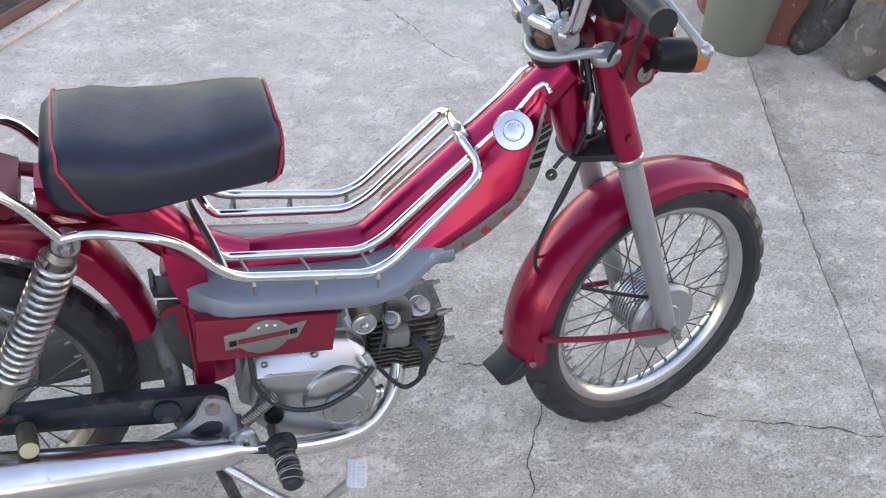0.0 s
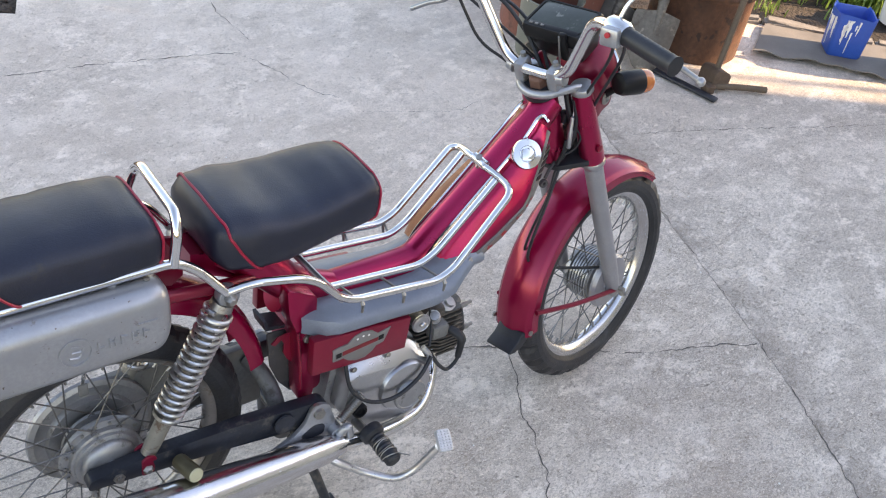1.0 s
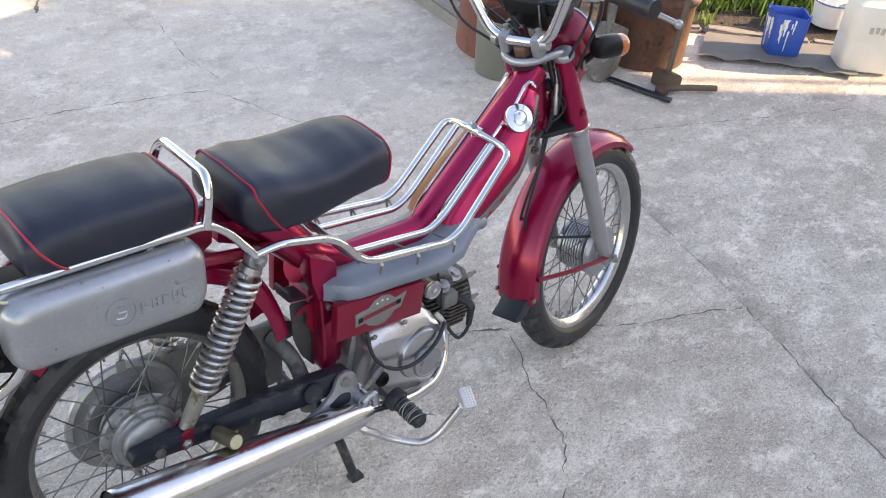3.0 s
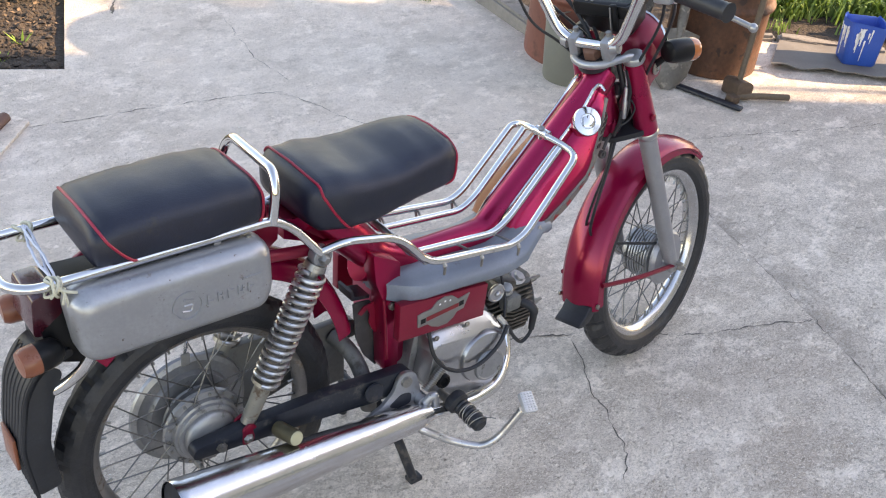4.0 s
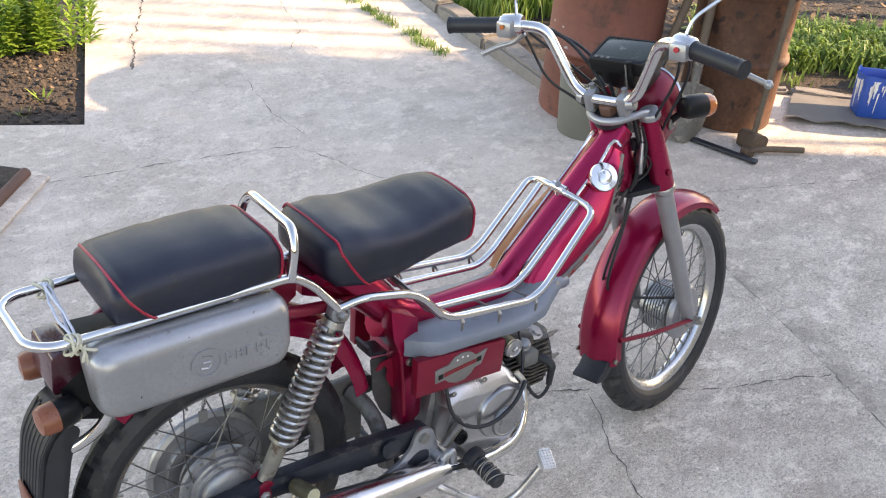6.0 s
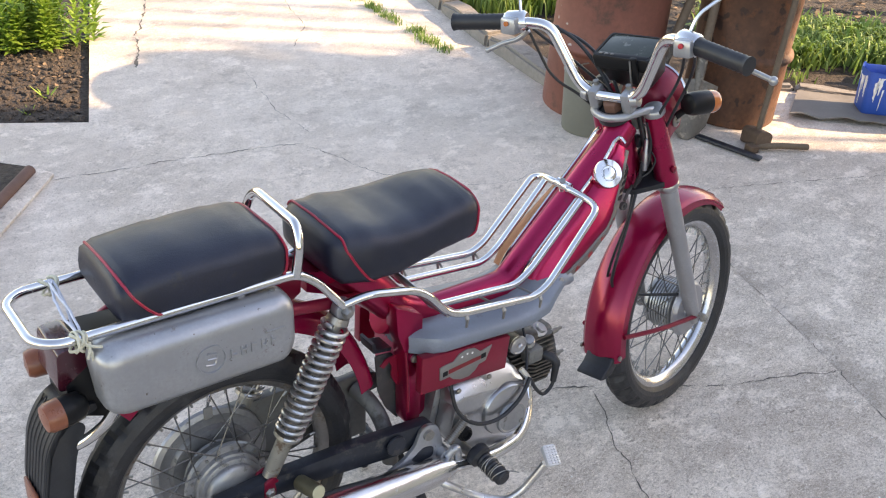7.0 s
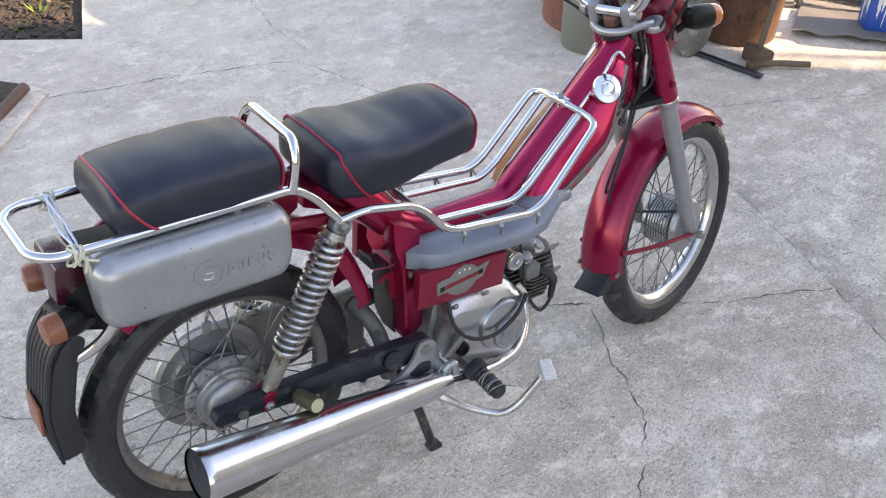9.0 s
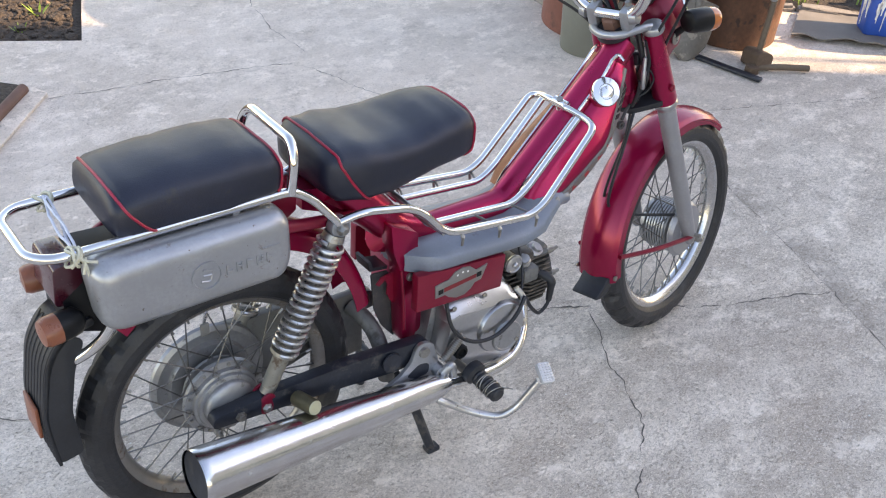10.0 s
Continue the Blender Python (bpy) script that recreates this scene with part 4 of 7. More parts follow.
for s in (-1, 1):
    bk = s * abs(BK.y)
    arm = rounded([(0.985, 0.806), (1.008, 0.712), (1.020, 0.714), (BK.x - 0.004, BK.z - 0.024), (BK.x + 0.020, BK.z - 0.018), (BK.x + 0.024, BK.z + 0.008), (BK.x + 0.010, BK.z + 0.026), (1.03, 0.826)], 0.010)
    br = part("lamp_bracket", prism(arm, bk - 0.002, bk + 0.002, 0.001), REDF, MOPED, "red pressed lamp bracket", FORK)
    part("lamp_bolt", lathe([(0.013, 0), (0.014, 0.003), (0.009, 0.005), (0.007, 0.005), (0.006, 0.003), (0.0, 0.003)], 14, FORK @ Matrix.Translation((BK.x, bk + s * 0.002, BK.z)) @ pose(0, 0, 0, 90 if s < 0 else -90, 0, 0)), STEEL, MOPED)
    at, to = V(IP.x, s * abs(IP.y), IP.z), V(ID.x, -s * ID.y, ID.z)
    IB = FORK @ Matrix.Translation(at) @ to.to_track_quat("Z", "Y").to_matrix().to_4x4()
    body = lathe([(0.0, 0), (0.014, 0.0), (0.021, 0.004), (0.0245, 0.014), (0.0255, 0.054), (0.0250, 0.056)], 28, IB)
    ind = part("front_indicator", body, PLASTIC, MOPED, "black indicator with an amber lens")
    part("lens", lathe([(0.0245, 0.055), (0.0245, 0.070), (0.0215, 0.078), (0.0, 0.080)], 28, IB), AMBER, ind, "amber lens")
    part("indicator_stalk", rod(FORK @ V(BK.x, bk, BK.z + 0.006), IB @ V(0, 0, 0.020), 0.0075), PLASTIC, MOPED)

# cables
def cable(pts, r=0.0032, name="cable", material=BLACKRUB, label=""):
    return part(name, tube(bend(pts, 0.08, 8), r, 8), material, MOPED, label)


S3 = lambda p: tuple(STEER @ V(*p))
cable([S3((bc.x - 0.02, 0.17, bc.z + 0.11)), S3((bc.x + 0.03, 0.10, bc.z + 0.04)), (1.02, 0.05, 0.78), (1.00, 0.03, 0.62)])
cable([S3((bc.x - 0.02, 0.18, bc.z + 0.105)), S3((bc.x + 0.02, 0.15, bc.z + 0.00)), S3((bc.x + 0.06, 0.10, bc.z - 0.04)), (1.03, 0.05, 0.70)])
cable([S3((bc.x - 0.02, -0.17, bc.z + 0.11)), S3((bc.x + 0.05, -0.13, bc.z + 0.03)), S3((bc.x + 0.06, -0.07, bc.z - 0.07)), (1.01, -0.03, 0.70)])
cable([S3((bc.x - 0.02, -0.19, bc.z + 0.105)), S3((bc.x + 0.06, -0.15, bc.z + 0.04)), S3((bc.x + 0.09, -0.085, bc.z - 0.08)), (1.03, -0.03, 0.68)])
cable([S3((bc.x + 0.020, 0.185, bc.z + 0.118)), S3((bc.x + 0.050, 0.120, bc.z + 0.090)), S3((bc.x + 0.065, 0.060, bc.z + 0.020)), S3((bc.x + 0.060, 0.020, bc.z - 0.040))], 0.0042)
cable([S3((bc.x + 0.030, 0.180, bc.z + 0.105)), S3((bc.x + 0.070, 0.115, bc.z + 0.082)), S3((bc.x + 0.085, 0.050, bc.z + 0.022)), S3((bc.x + 0.070, 0.010, bc.z - 0.050))], 0.0036)
part("lever_boot", tube([S3((bc.x + 0.012, 0.192, bc.z + 0.112)), S3((bc.x + 0.045, 0.150, bc.z + 0.100))], [0.009, 0.006], 10), BLACKRUB, MOPED)
cable([(1.00, -0.03, 0.62), (0.965, -0.05, 0.56), (0.935, -0.055, 0.47), (0.945, -0.04, 0.40), (1.00, -0.03, 0.36), (1.12, -0.05, 0.33), S3((1.18, -0.06, 0.30))], 0.0034)
cable([(1.01, -0.01, 0.60), (0.985, -0.03, 0.55), (0.945, -0.035, 0.47), (0.96, -0.01, 0.39), (1.05, 0.0, 0.35)], 0.0030)
part("horn", lathe([(0, 0), (0.030, 0.002), (0.034, 0.010), (0.030, 0.018), (0.012, 0.020), (0.0, 0.024)], 28, Matrix.Translation((1.045, 0.0, 0.66)) @ pose(0, 0, 0, 0, 75, 0)), PLASTIC, MOPED, "black horn behind the fork")
part("horn_bracket", box(1.03, 0, 0.685, 0.006, 0.012, 0.06, 0.002), STEEL, MOPED)
# wiring between the steering head and the fork
cable([(0.978, -0.026, 0.795), (0.990, -0.036, 0.745), (1.000, -0.040, 0.715)], 0.0058, "wiring_loom", BLACKRUB, "taped black wiring loom")
cable([(0.986, -0.046, 0.780), (1.004, -0.052, 0.725), (0.992, -0.042, 0.665), (0.984, -0.036, 0.630)], 0.0042)
cable([(1.000, -0.022, 0.785), (1.022, -0.032, 0.735), (1.010, -0.046, 0.690), (0.998, -0.032, 0.635)], 0.0036)
cable([(1.008, 0.004, 0.780), (1.034, -0.008, 0.725), (1.018, 0.012, 0.655)], 0.0034)
cable([(0.996, -0.040, 0.720), (1.018, -0.058, 0.700), (1.012, -0.050, 0.665), (0.990, -0.040, 0.650), (0.985, -0.046, 0.690)], 0.0026)
part("connector_block", box(0.994, -0.020, 0.728, 0.016, 0.020, 0.026, 0.005), BLACKRUB, MOPED, "black connector block")
part("cable_adjuster", tube([(0.990, -0.047, 0.742), (0.9905, -0.047, 0.738), (0.992, -0.047, 0.712), (0.992, -0.047, 0.710), (0.995, -0.047, 0.672)], [0.0028, 0.0046, 0.0046, 0.0060, 0.0052], 10), SILVER, MOPED, "bright cable adjuster")
bm = lathe([(0.004, -0.003), (0.0085, -0.004), (0.0095, 0.0), (0.0085, 0.004), (0.004, 0.003)], 20, across(0.944, -0.048, 0.602), closed=True)
part("cable_guide", tube([(0.948, -0.046, 0.612), (0.962, -0.040, 0.626), (0.985, -0.028, 0.630)], 0.0035, 8, bm=bm), DARKGREY, MOPED, "dull steel cable guide")

# ---- frame and tank
SV = -0.016                                           # the frame's middle line
SPINE = bend([(0.955, SV * 0.6, 0.768), (0.920, SV, 0.734), (0.664, SV, 0.489), (0.625, SV, 0.485), (0.425, SV, 0.486), (0.36, SV, 0.510)], 0.055, 9)
part("frame_spine", tube(SPINE, [0.0315] * len(SPINE), 28), RED, MOPED, "metallic red step-through frame tube")
tank = [((0.692, 0.492), 0.12), ((0.700, 0.532), 0.55), ((0.760, 0.590), 0.76), ((0.820, 0.647), 0.85), ((0.862, 0.690), 0.45), ((0.898, 0.735), 0.14), ((0.905, 0.751), 0.04), ((0.926, 0.700), 0.0),
        ((0.912, 0.614), 0.0), ((0.904, 0.586), 0.0), ((0.889, 0.560), 0.0), ((0.841, 0.513), 0.0), ((0.784, 0.477), 0.0), ((0.735, 0.466), 0.0)]
rings = []
near = ((0.0640, 0.092), (0.0638, 0.082), (0.0600, 0.070), (0.053, 0.048), (0.046, 0.026), (0.038, 0.008), (0.026, 0.0))
far = ((0.080, 0.050), (0.0795, 0.034), (0.076, 0.018), (0.069, 0.008), (0.052, 0.003), (0.036, 0.001), (0.026, 0.0))
# the near half is red, the far half tan
for name, side, material, half, text in (("fuel_tank", -1, RED, near, "metallic red fuel tank in the frame"), ("tank_far_half", 1, TANPAINT, far, "sun-faded tan far half of the tank")):
    rings = [[V(u + 0.69 * d * k, SV + side * h * ((1 if k > 0 else 0.74) if side < 0 else 1 - 0.55 * min(1, max(0, (u - 0.80) / 0.10))), w - 0.72 * d * k) for (u, w), k in tank] for h, d in half + ((0.0004, 0.0),)]
    tb = skin(rings)
    part(name, tb, material, MOPED, text, sharp=50)
for s in (-1, 1):
    e = SV + s * 0.0645
    tr = bend([(0.662, SV + s * 0.030, 0.494), (0.690, SV + s * 0.031, 0.536), (0.870, SV + s * 0.031, 0.717), (0.900, SV + s * 0.029, 0.757), (0.912, SV + s * 0.029, 0.764), (0.918, SV + s * 0.040, 0.752)], 0.010)
    part("chrome_trim", tube(tr, 0.0040, 8), CHROME2, MOPED, "thin chrome trim strip")
    if s > 0:
        continue
    # grey strip with louvres and unread letters along the tank's lower edge
    low = [(0.763, 0.482), (0.786, 0.480), (0.841, 0.515), (0.889, 0.563), (0.904, 0.590), (0.912, 0.617), (0.926, 0.698), (0.911, 0.741)]
    high = [(0.761, 0.512), (0.775, 0.522), (0.813, 0.550), (0.864, 0.593), (0.872, 0.610), (0.879, 0.632), (0.891, 0.694), (0.900, 0.750)]

    def on_strip(a, b, out):
        """A point of the strip: a along it from 0 to 1, b across it, out of its face."""
        i = min(6, int(a * 7))
        f = a * 7 - i
        lo, hi = V(*low[i], 0).lerp(V(*low[i + 1], 0), f), V(*high[i], 0).lerp(V(*high[i + 1], 0), f)
        q = lo.lerp(hi, b * (0.80 if a < 0.7 else 0.9))
        return V(q.x + 0.3 * out, (SV - 0.047) * (1 - b) + (SV - 0.0645) * b - out, q.y - 0.4 * out)

    deco = part("tank_strip", skin([[on_strip(k / 21, 0.0, -0.002), on_strip(k / 21, 0.0, 0.003), on_strip(k / 21, 1.0, 0.003), on_strip(k / 21, 1.0, -0.002)] for k in range(22)]), DECAL, MOPED, "grey decal strip", sharp=40)
    bm = bmesh.new()
    for k in range(7):
        a = 0.745 + 0.033 * k
        merge(bm, skin([[on_strip(a + 0.012 * w, b, o) for w, o in ((0, 0.002), (0, 0.0042), (1.5, 0.0042), (1.5, 0.002))] for b in (0.12, 0.86)]))
    part("louvres", bm, PLASTIC, deco)
    bm = bmesh.new()
    for k in range(6):
        a = 0.10 + 0.092 * k
        for b0, b1, a1 in ((0.22, 0.38, 0.045), (0.38, 0.72, 0.016 if k % 2 else 0.036)):
            merge(bm, skin([[on_strip(a + w * a1 * 0.7, b, o) for w, o in ((0, 0.002), (0, 0.0038), (1, 0.0038), (1, 0.002))] for b in (b0, b1)]))
    part("strip_marks", bm, DECALRED, deco, "red painted marks")
part("cap_neck", lathe([(0.026, 0), (0.026, 0.012), (0.024, 0.014)], 28, Matrix.Translation((0.867, -0.056, 0.692)) @ pose(0, 0, 0, 62, 0, -18)), RED, MOPED)
CAPM = Matrix.Translation((0.865, -0.062, 0.698)) @ pose(0, 0, 0, 58, 0, -20)
part("fuel_cap", lathe([(0.0, 0.004), (0.026, 0.006), (0.029, 0.008), (0.030, 0.014), (0.028, 0.018), (0.016, 0.0195), (0.0145, 0.017), (0.0, 0.017)], 36, CAPM), CHROME2, MOPED, "round chrome fuel cap")
part("cap_lug", prism(rounded([(-0.012, -0.010), (0.010, -0.012), (0.013, 0.002), (0.004, 0.012), (-0.010, 0.009)], 0.004), 0.017, 0.022, 0.001, axis="z"), CHROME2, MOPED, "", CAPM)

# grey side covers under the rails, one each side
for s in (-1, 1):
    rings = []
    for u, top, fold, out, bot in ((0.374, 0.490, 0.490, 0.068, 0.466), (0.378, 0.497, 0.490, 0.080, 0.456), (0.404, 0.497, 0.489, 0.108, 0.452), (0.430, 0.492, 0.486, 0.117, 0.454), (0.520, 0.484, 0.477, 0.118, 0.450), (0.597, 0.479, 0.469, 0.117, 0.443),
                                   (0.645, 0.479, 0.467, 0.115, 0.440), (0.685, 0.491, 0.476, 0.110, 0.446), (0.712, 0.507, 0.493, 0.100, 0.466), (0.742, 0.518, 0.508, 0.090, 0.486), (0.772, 0.513, 0.503, 0.081, 0.478)):
        k = out / 0.117
        e = 0.008 if u < 0.39 else 0.0                   # the rear end is cut slanting
        if s > 0:
            k, top, fold = k * 0.72, top - 0.010, fold - 0.010
        rings.append([(u - 0.004, s * 0.018, top - 0.026), (u - 0.004, s * 0.042 * k, top + 0.006), (u, s * 0.068 * k, top + 0.006), (u + 0.008 - e * 0.6, s * 0.096 * k, top * 0.5 + fold * 0.5 + 0.004), (u + 0.013 - e, s * 0.115 * k, fold + 0.001),
                      (u + 0.015 - e, s * 0.1195 * k, fold - 0.006), (u + 0.016 - e, s * 0.120 * k, bot + 0.010), (u + 0.012 - e, s * 0.112 * k, bot), (u, s * 0.018, bot)])
    part("side_cover", skin(rings), GREY, MOPED, "grey painted side cover under the chrome rails", sharp=42)
    part("cover_screw", lathe([(0.006, 0), (0.006, 0.003), (0, 0.004)], 10, Matrix.Translation((0.748, s * 0.088 * (1 if s < 0 else 0.72), 0.503)) @ pose(0, 0, 0, 62 if s < 0 else -62, 0, 0)), STEEL, MOPED)
    # battery box plate with an emblem
    part("battery_cover", prism([(0.388, 0.462), (0.386, 0.382), (0.590, 0.367), (0.597, 0.440)], min(s * 0.098, s * 0.118), max(s * 0.098, s * 0.118), 0.002), REDF, MOPED, "flat red enamel side plate")
    em = [(0.427, 0.428), (0.428, 0.400), (0.450, 0.401), (0.460, 0.392), (0.477, 0.385), (0.497, 0.385), (0.512, 0.394), (0.520, 0.404), (0.536, 0.407), (0.550, 0.438), (0.523, 0.432), (0.508, 0.445), (0.490, 0.449), (0.472, 0.445), (0.458, 0.432), (0.440, 0.431)]
    em_ob = part("emblem", prism(em, min(s * 0.117, s * 0.1205), max(s * 0.117, s * 0.1205), 0.0006), EMBLEM, MOPED, "dull metal winged emblem with a red bar")
    part("emblem_bar", prism([(0.447, 0.409), (0.522, 0.416), (0.523, 0.424), (0.447, 0.418)], min(s * 0.1200, s * 0.1215), max(s * 0.1200, s * 0.1215)), BARRED, em_ob)
    for u0, u1, w0 in ((0.434, 0.445, 0.4065), (0.524, 0.535, 0.4155)):
        part("emblem_mark", prism([(u0, w0), (u1, w0 + 0.001), (u1, w0 + 0.011), (u0, w0 + 0.010)], min(s * 0.1200, s * 0.1212), max(s * 0.1200, s * 0.1212)), PLASTIC, em_ob)
    bm = bmesh.new()
    for u, w in ((0.478, 0.436), (0.490, 0.439), (0.502, 0.437)):
        lathe([(0.0024, 0), (0, 0.0006)], 8, Matrix.Translation((u, s * 0.1207, w)) @ pose(0, 0, 0, 90 if s < 0 else -90, 0, 0), bm)
    part("emblem_rivets", bm, WHITEP, em_ob)
# rear frame: seat tube, vertical plate, rear loop
neck = bend([(0.262, SV, 0.655), (0.335, SV, 0.585), (0.395, SV, 0.520), (0.470, SV, 0.488)], 0.05, 8)
part("seat_tube", tube(neck, [0.040 - 0.008 * i / (len(neck) - 1) for i in range(len(neck))], 24), RED, MOPED, "red seat tube")
part("frame_gusset", prism(rounded([(0.352, 0.548), (0.405, 0.522), (0.452, 0.482), (0.448, 0.275), (0.402, 0.262), (0.392, 0.330), (0.388, 0.450), (0.380, 0.500)], 0.012), -0.046, 0.046, 0.010, 3), RED, MOPED, "worn red frame section")
torn = [(0.380, 0.440), (0.352, 0.436), (0.340, 0.424), (0.347, 0.418), (0.360, 0.428), (0.366, 0.416), (0.364, 0.396), (0.372, 0.378), (0.382, 0.366)]
part("torn_plate", prism(torn, -0.050, -0.047), REDF, MOPED, "torn red splash plate")
part("battery_tray", prism([(0.336, 0.446), (0.374, 0.440), (0.376, 0.446), (0.342, 0.453), (0.338, 0.468), (0.332, 0.467)], -0.034, 0.010), BLACKSTEEL, MOPED, "dirty black battery tray")
part("frame_channel", prism(rounded([(0.354, 0.562), (0.414, 0.530), (0.414, 0.300), (0.402, 0.270), (0.384, 0.290), (0.379, 0.400), (0.374, 0.464), (0.360, 0.500)], 0.008), -0.078, -0.040, 0.004), RED, MOPED, "worn red pressed frame channel")
part("channel_edge", tube([(0.377, -0.078, 0.460), (0.382, -0.079, 0.400), (0.386, -0.079, 0.320)], 0.0035, 6), REDF, MOPED)
part("frame_bolt", lathe([(0.008, 0), (0.009, 0.003), (0.008, 0.006), (0.004, 0.008), (0, 0.008)], 10, across(0.396, -0.078, 0.440)), STEEL, MOPED)
part("splash_guard", prism(rounded([(0.339, 0.438), (0.378, 0.434), (0.396, 0.318), (0.392, 0.274), (0.364, 0.310), (0.346, 0.356)], 0.006), -0.034, -0.030), DARKGREY, MOPED, "dirty grey inner splash guard")
part("air_box", box(0.312, 0.049, 0.277, 0.110, 0.020, 0.150, 0.006), CASEGREY, MOPED, "dull grey air box")
for s in (-1, 1):
    part("seat_rail", tube(bend([(0.335, s * 0.030, 0.575), (0.240, s * 0.070, 0.610), (0.10, s * 0.085, 0.640), (-0.10, s * 0.080, 0.640), (-0.16, s * 0.05, 0.62)], 0.06), 0.011, 12), REDF, MOPED, "red rear frame tube")


def rear_section(t):
    h = 0.046
    half = [(h, -0.036), (h, -0.012), (h - 0.006, -0.004), (0.028, 0.0), (0.014, 0.004), (0, 0.005)]
    return half + [(-v, d) for v, d in half[-2::-1]]


arc_fender("rear_mudguard", REAR, lambda t: 0.322 + 0.030 * min(1, t / 0.28) - 0.034 * max(0, (t - 0.5) / 0.5), 21, 127, rear_section, REDFENDER, label="red steel rear mudguard")
# fairing under the seats around the frame
part("seat_base", skin([[(u, -0.045, w0), (u, -0.048, w1), (u, 0.048, w1), (u, 0.045, w0)] for u, w0, w1 in ((-0.10, 0.640, 0.676), (0.06, 0.642, 0.684), (0.12, 0.634, 0.684), (0.16, 0.622, 0.670), (0.18, 0.636, 0.660))]), REDF, MOPED, "dark red pressed seat base")
part("seat_bracket", skin([[(u, -h, w0), (u, -h, w1), (u, h, w1), (u, h, w0)] for u, h, w0, w1 in ((0.20, 0.030, 0.622, 0.660), (0.28, 0.044, 0.594, 0.652), (0.345, 0.040, 0.560, 0.640))]), RED, MOPED, "red pressed bracket under the driver seat")


# ---- seats
def seat(name, stations, label, parent=MOPED):
    """stations: (u, half width, top, bottom, crown). A stuffed seat with rounded shoulders."""
    rings = []
    for u, h, top, bot, cr in stations:
        ring = []
        for k in range(28):
            a = math.tau * k / 28
            c, s = math.cos(a), math.sin(a)
            x = h * math.copysign(abs(c) ** 0.50, c)
            mid = bot + (top - bot) * 0.42
            ex = 0.48 + 16 * max(0.0, cr - 0.008)
            z = mid + (top - mid) * abs(s) ** ex if s > 0 else mid + (mid - bot) * math.copysign(abs(s) ** 0.5, s)
            z += cr * (1 - (x / h) ** 2) if s > 0 else 0
            ring.append((u, x, z))
        rings.append(ring)
    bm = skin(rings)
    bmesh.ops.subdivide_edges(bm, edges=[e for e in bm.edges if abs(e.verts[0].co.x - e.verts[1].co.x) > 0.02], cuts=3, smooth=0.6)
    for v in bm.verts:                                 # slack cover: shallow hollows and creases
        q = v.co * 13
        v.co.z += 0.0035 * noise.noise(q) + 0.0016 * noise.noise(q * 2.7)
        v.co.y += 0.0020 * noise.noise(q + V(4, 9, 1))
    return part(name, bm, VINYL, parent, label, sharp=70)


def piping(name, ob, points, rad):
    """Piping sewn along the cover: its line is laid onto the seat's surface."""
    tree = BVHTree.FromPolygons([v.co for v in ob.data.vertices], [tuple(p.vertices) for p in ob.data.polygons])
    line = bend(points, rad)
    fine = [a.lerp(b, k / 4) for a, b in zip(line, line[1:]) for k in range(4)] + [line[-1]]
    sewn = []
    for p in fine:
        co, no, _, _ = tree.find_nearest(p)
        sewn.append(co + (no if no.dot(co - V(p.x, 0, 0.70)) > 0 else -no) * 0.0010)
    soft = [sewn[0]] + [(a + b * 2 + c) / 4 for a, b, c in zip(sewn, sewn[1:], sewn[2:])] + [sewn[-1]]
    part(name, tube(soft, 0.0024, 6), PIPING, ob, "bright red piping")


drv = seat("driver_seat", [(0.214, 0.066, 0.713, 0.684, 0.000), (0.220, 0.088, 0.733, 0.664, 0.002), (0.238, 0.102, 0.747, 0.648, 0.004), (0.285, 0.112, 0.746, 0.640, 0.004),
                           (0.340, 0.113, 0.736, 0.642, 0.003), (0.400, 0.110, 0.734, 0.655, 0.004), (0.450, 0.104, 0.741, 0.660, 0.010), (0.494, 0.099, 0.745, 0.662, 0.010), (0.514, 0.094, 0.745, 0.665, 0.009), (0.524, 0.089, 0.741, 0.668, 0.008), (0.529, 0.078, 0.730, 0.680, 0.004)],
           "black vinyl driver seat with red piping")
pil = seat("rear_seat", [(-0.146, 0.078, 0.748, 0.716, 0.0), (-0.140, 0.090, 0.766, 0.700, 0.003), (-0.120, 0.097, 0.776, 0.690, 0.006), (-0.04, 0.099, 0.779, 0.690, 0.008), (0.06, 0.099, 0.779, 0.694, 0.008), (0.116, 0.098, 0.776, 0.698, 0.006), (0.132, 0.093, 0.770, 0.704, 0.003), (0.137, 0.085, 0.760, 0.714, 0.0)],
           "black vinyl pillion seat with red piping")
piping("rear_piping", drv, [(0.294, -0.108, 0.644), (0.262, -0.112, 0.680), (0.238, -0.106, 0.724), (0.231, -0.092, 0.748), (0.229, 0.0, 0.754), (0.231, 0.092, 0.748), (0.238, 0.105, 0.728), (0.268, 0.112, 0.678), (0.300, 0.108, 0.643)], 0.03)
piping("front_piping", drv, [(0.504, -0.084, 0.668), (0.519, -0.091, 0.690)] + [(0.523, 0.091 * x, 0.752 - 0.036 * abs(x) ** 4) for x in (-0.99, -0.85, -0.5, 0.0, 0.5, 0.85, 0.99)] + [(0.519, 0.091, 0.690), (0.504, 0.084, 0.668)], 0.015)
piping("front_piping", pil, [(0.129, -0.097, 0.700), (0.132, -0.097, 0.742), (0.132, -0.086, 0.773), (0.132, 0, 0.780), (0.132, 0.086, 0.773), (0.132, 0.097, 0.742), (0.129, 0.097, 0.700)], 0.02)
piping("rear_piping", pil, [(-0.060, -0.100, 0.690), (-0.095, -0.100, 0.712), (-0.124, -0.096, 0.748), (-0.133, -0.082, 0.768), (-0.135, 0, 0.776), (-0.133, 0.082, 0.768), (-0.124, 0.096, 0.748), (-0.095, 0.100, 0.712), (-0.060, 0.100, 0.690)], 0.025)

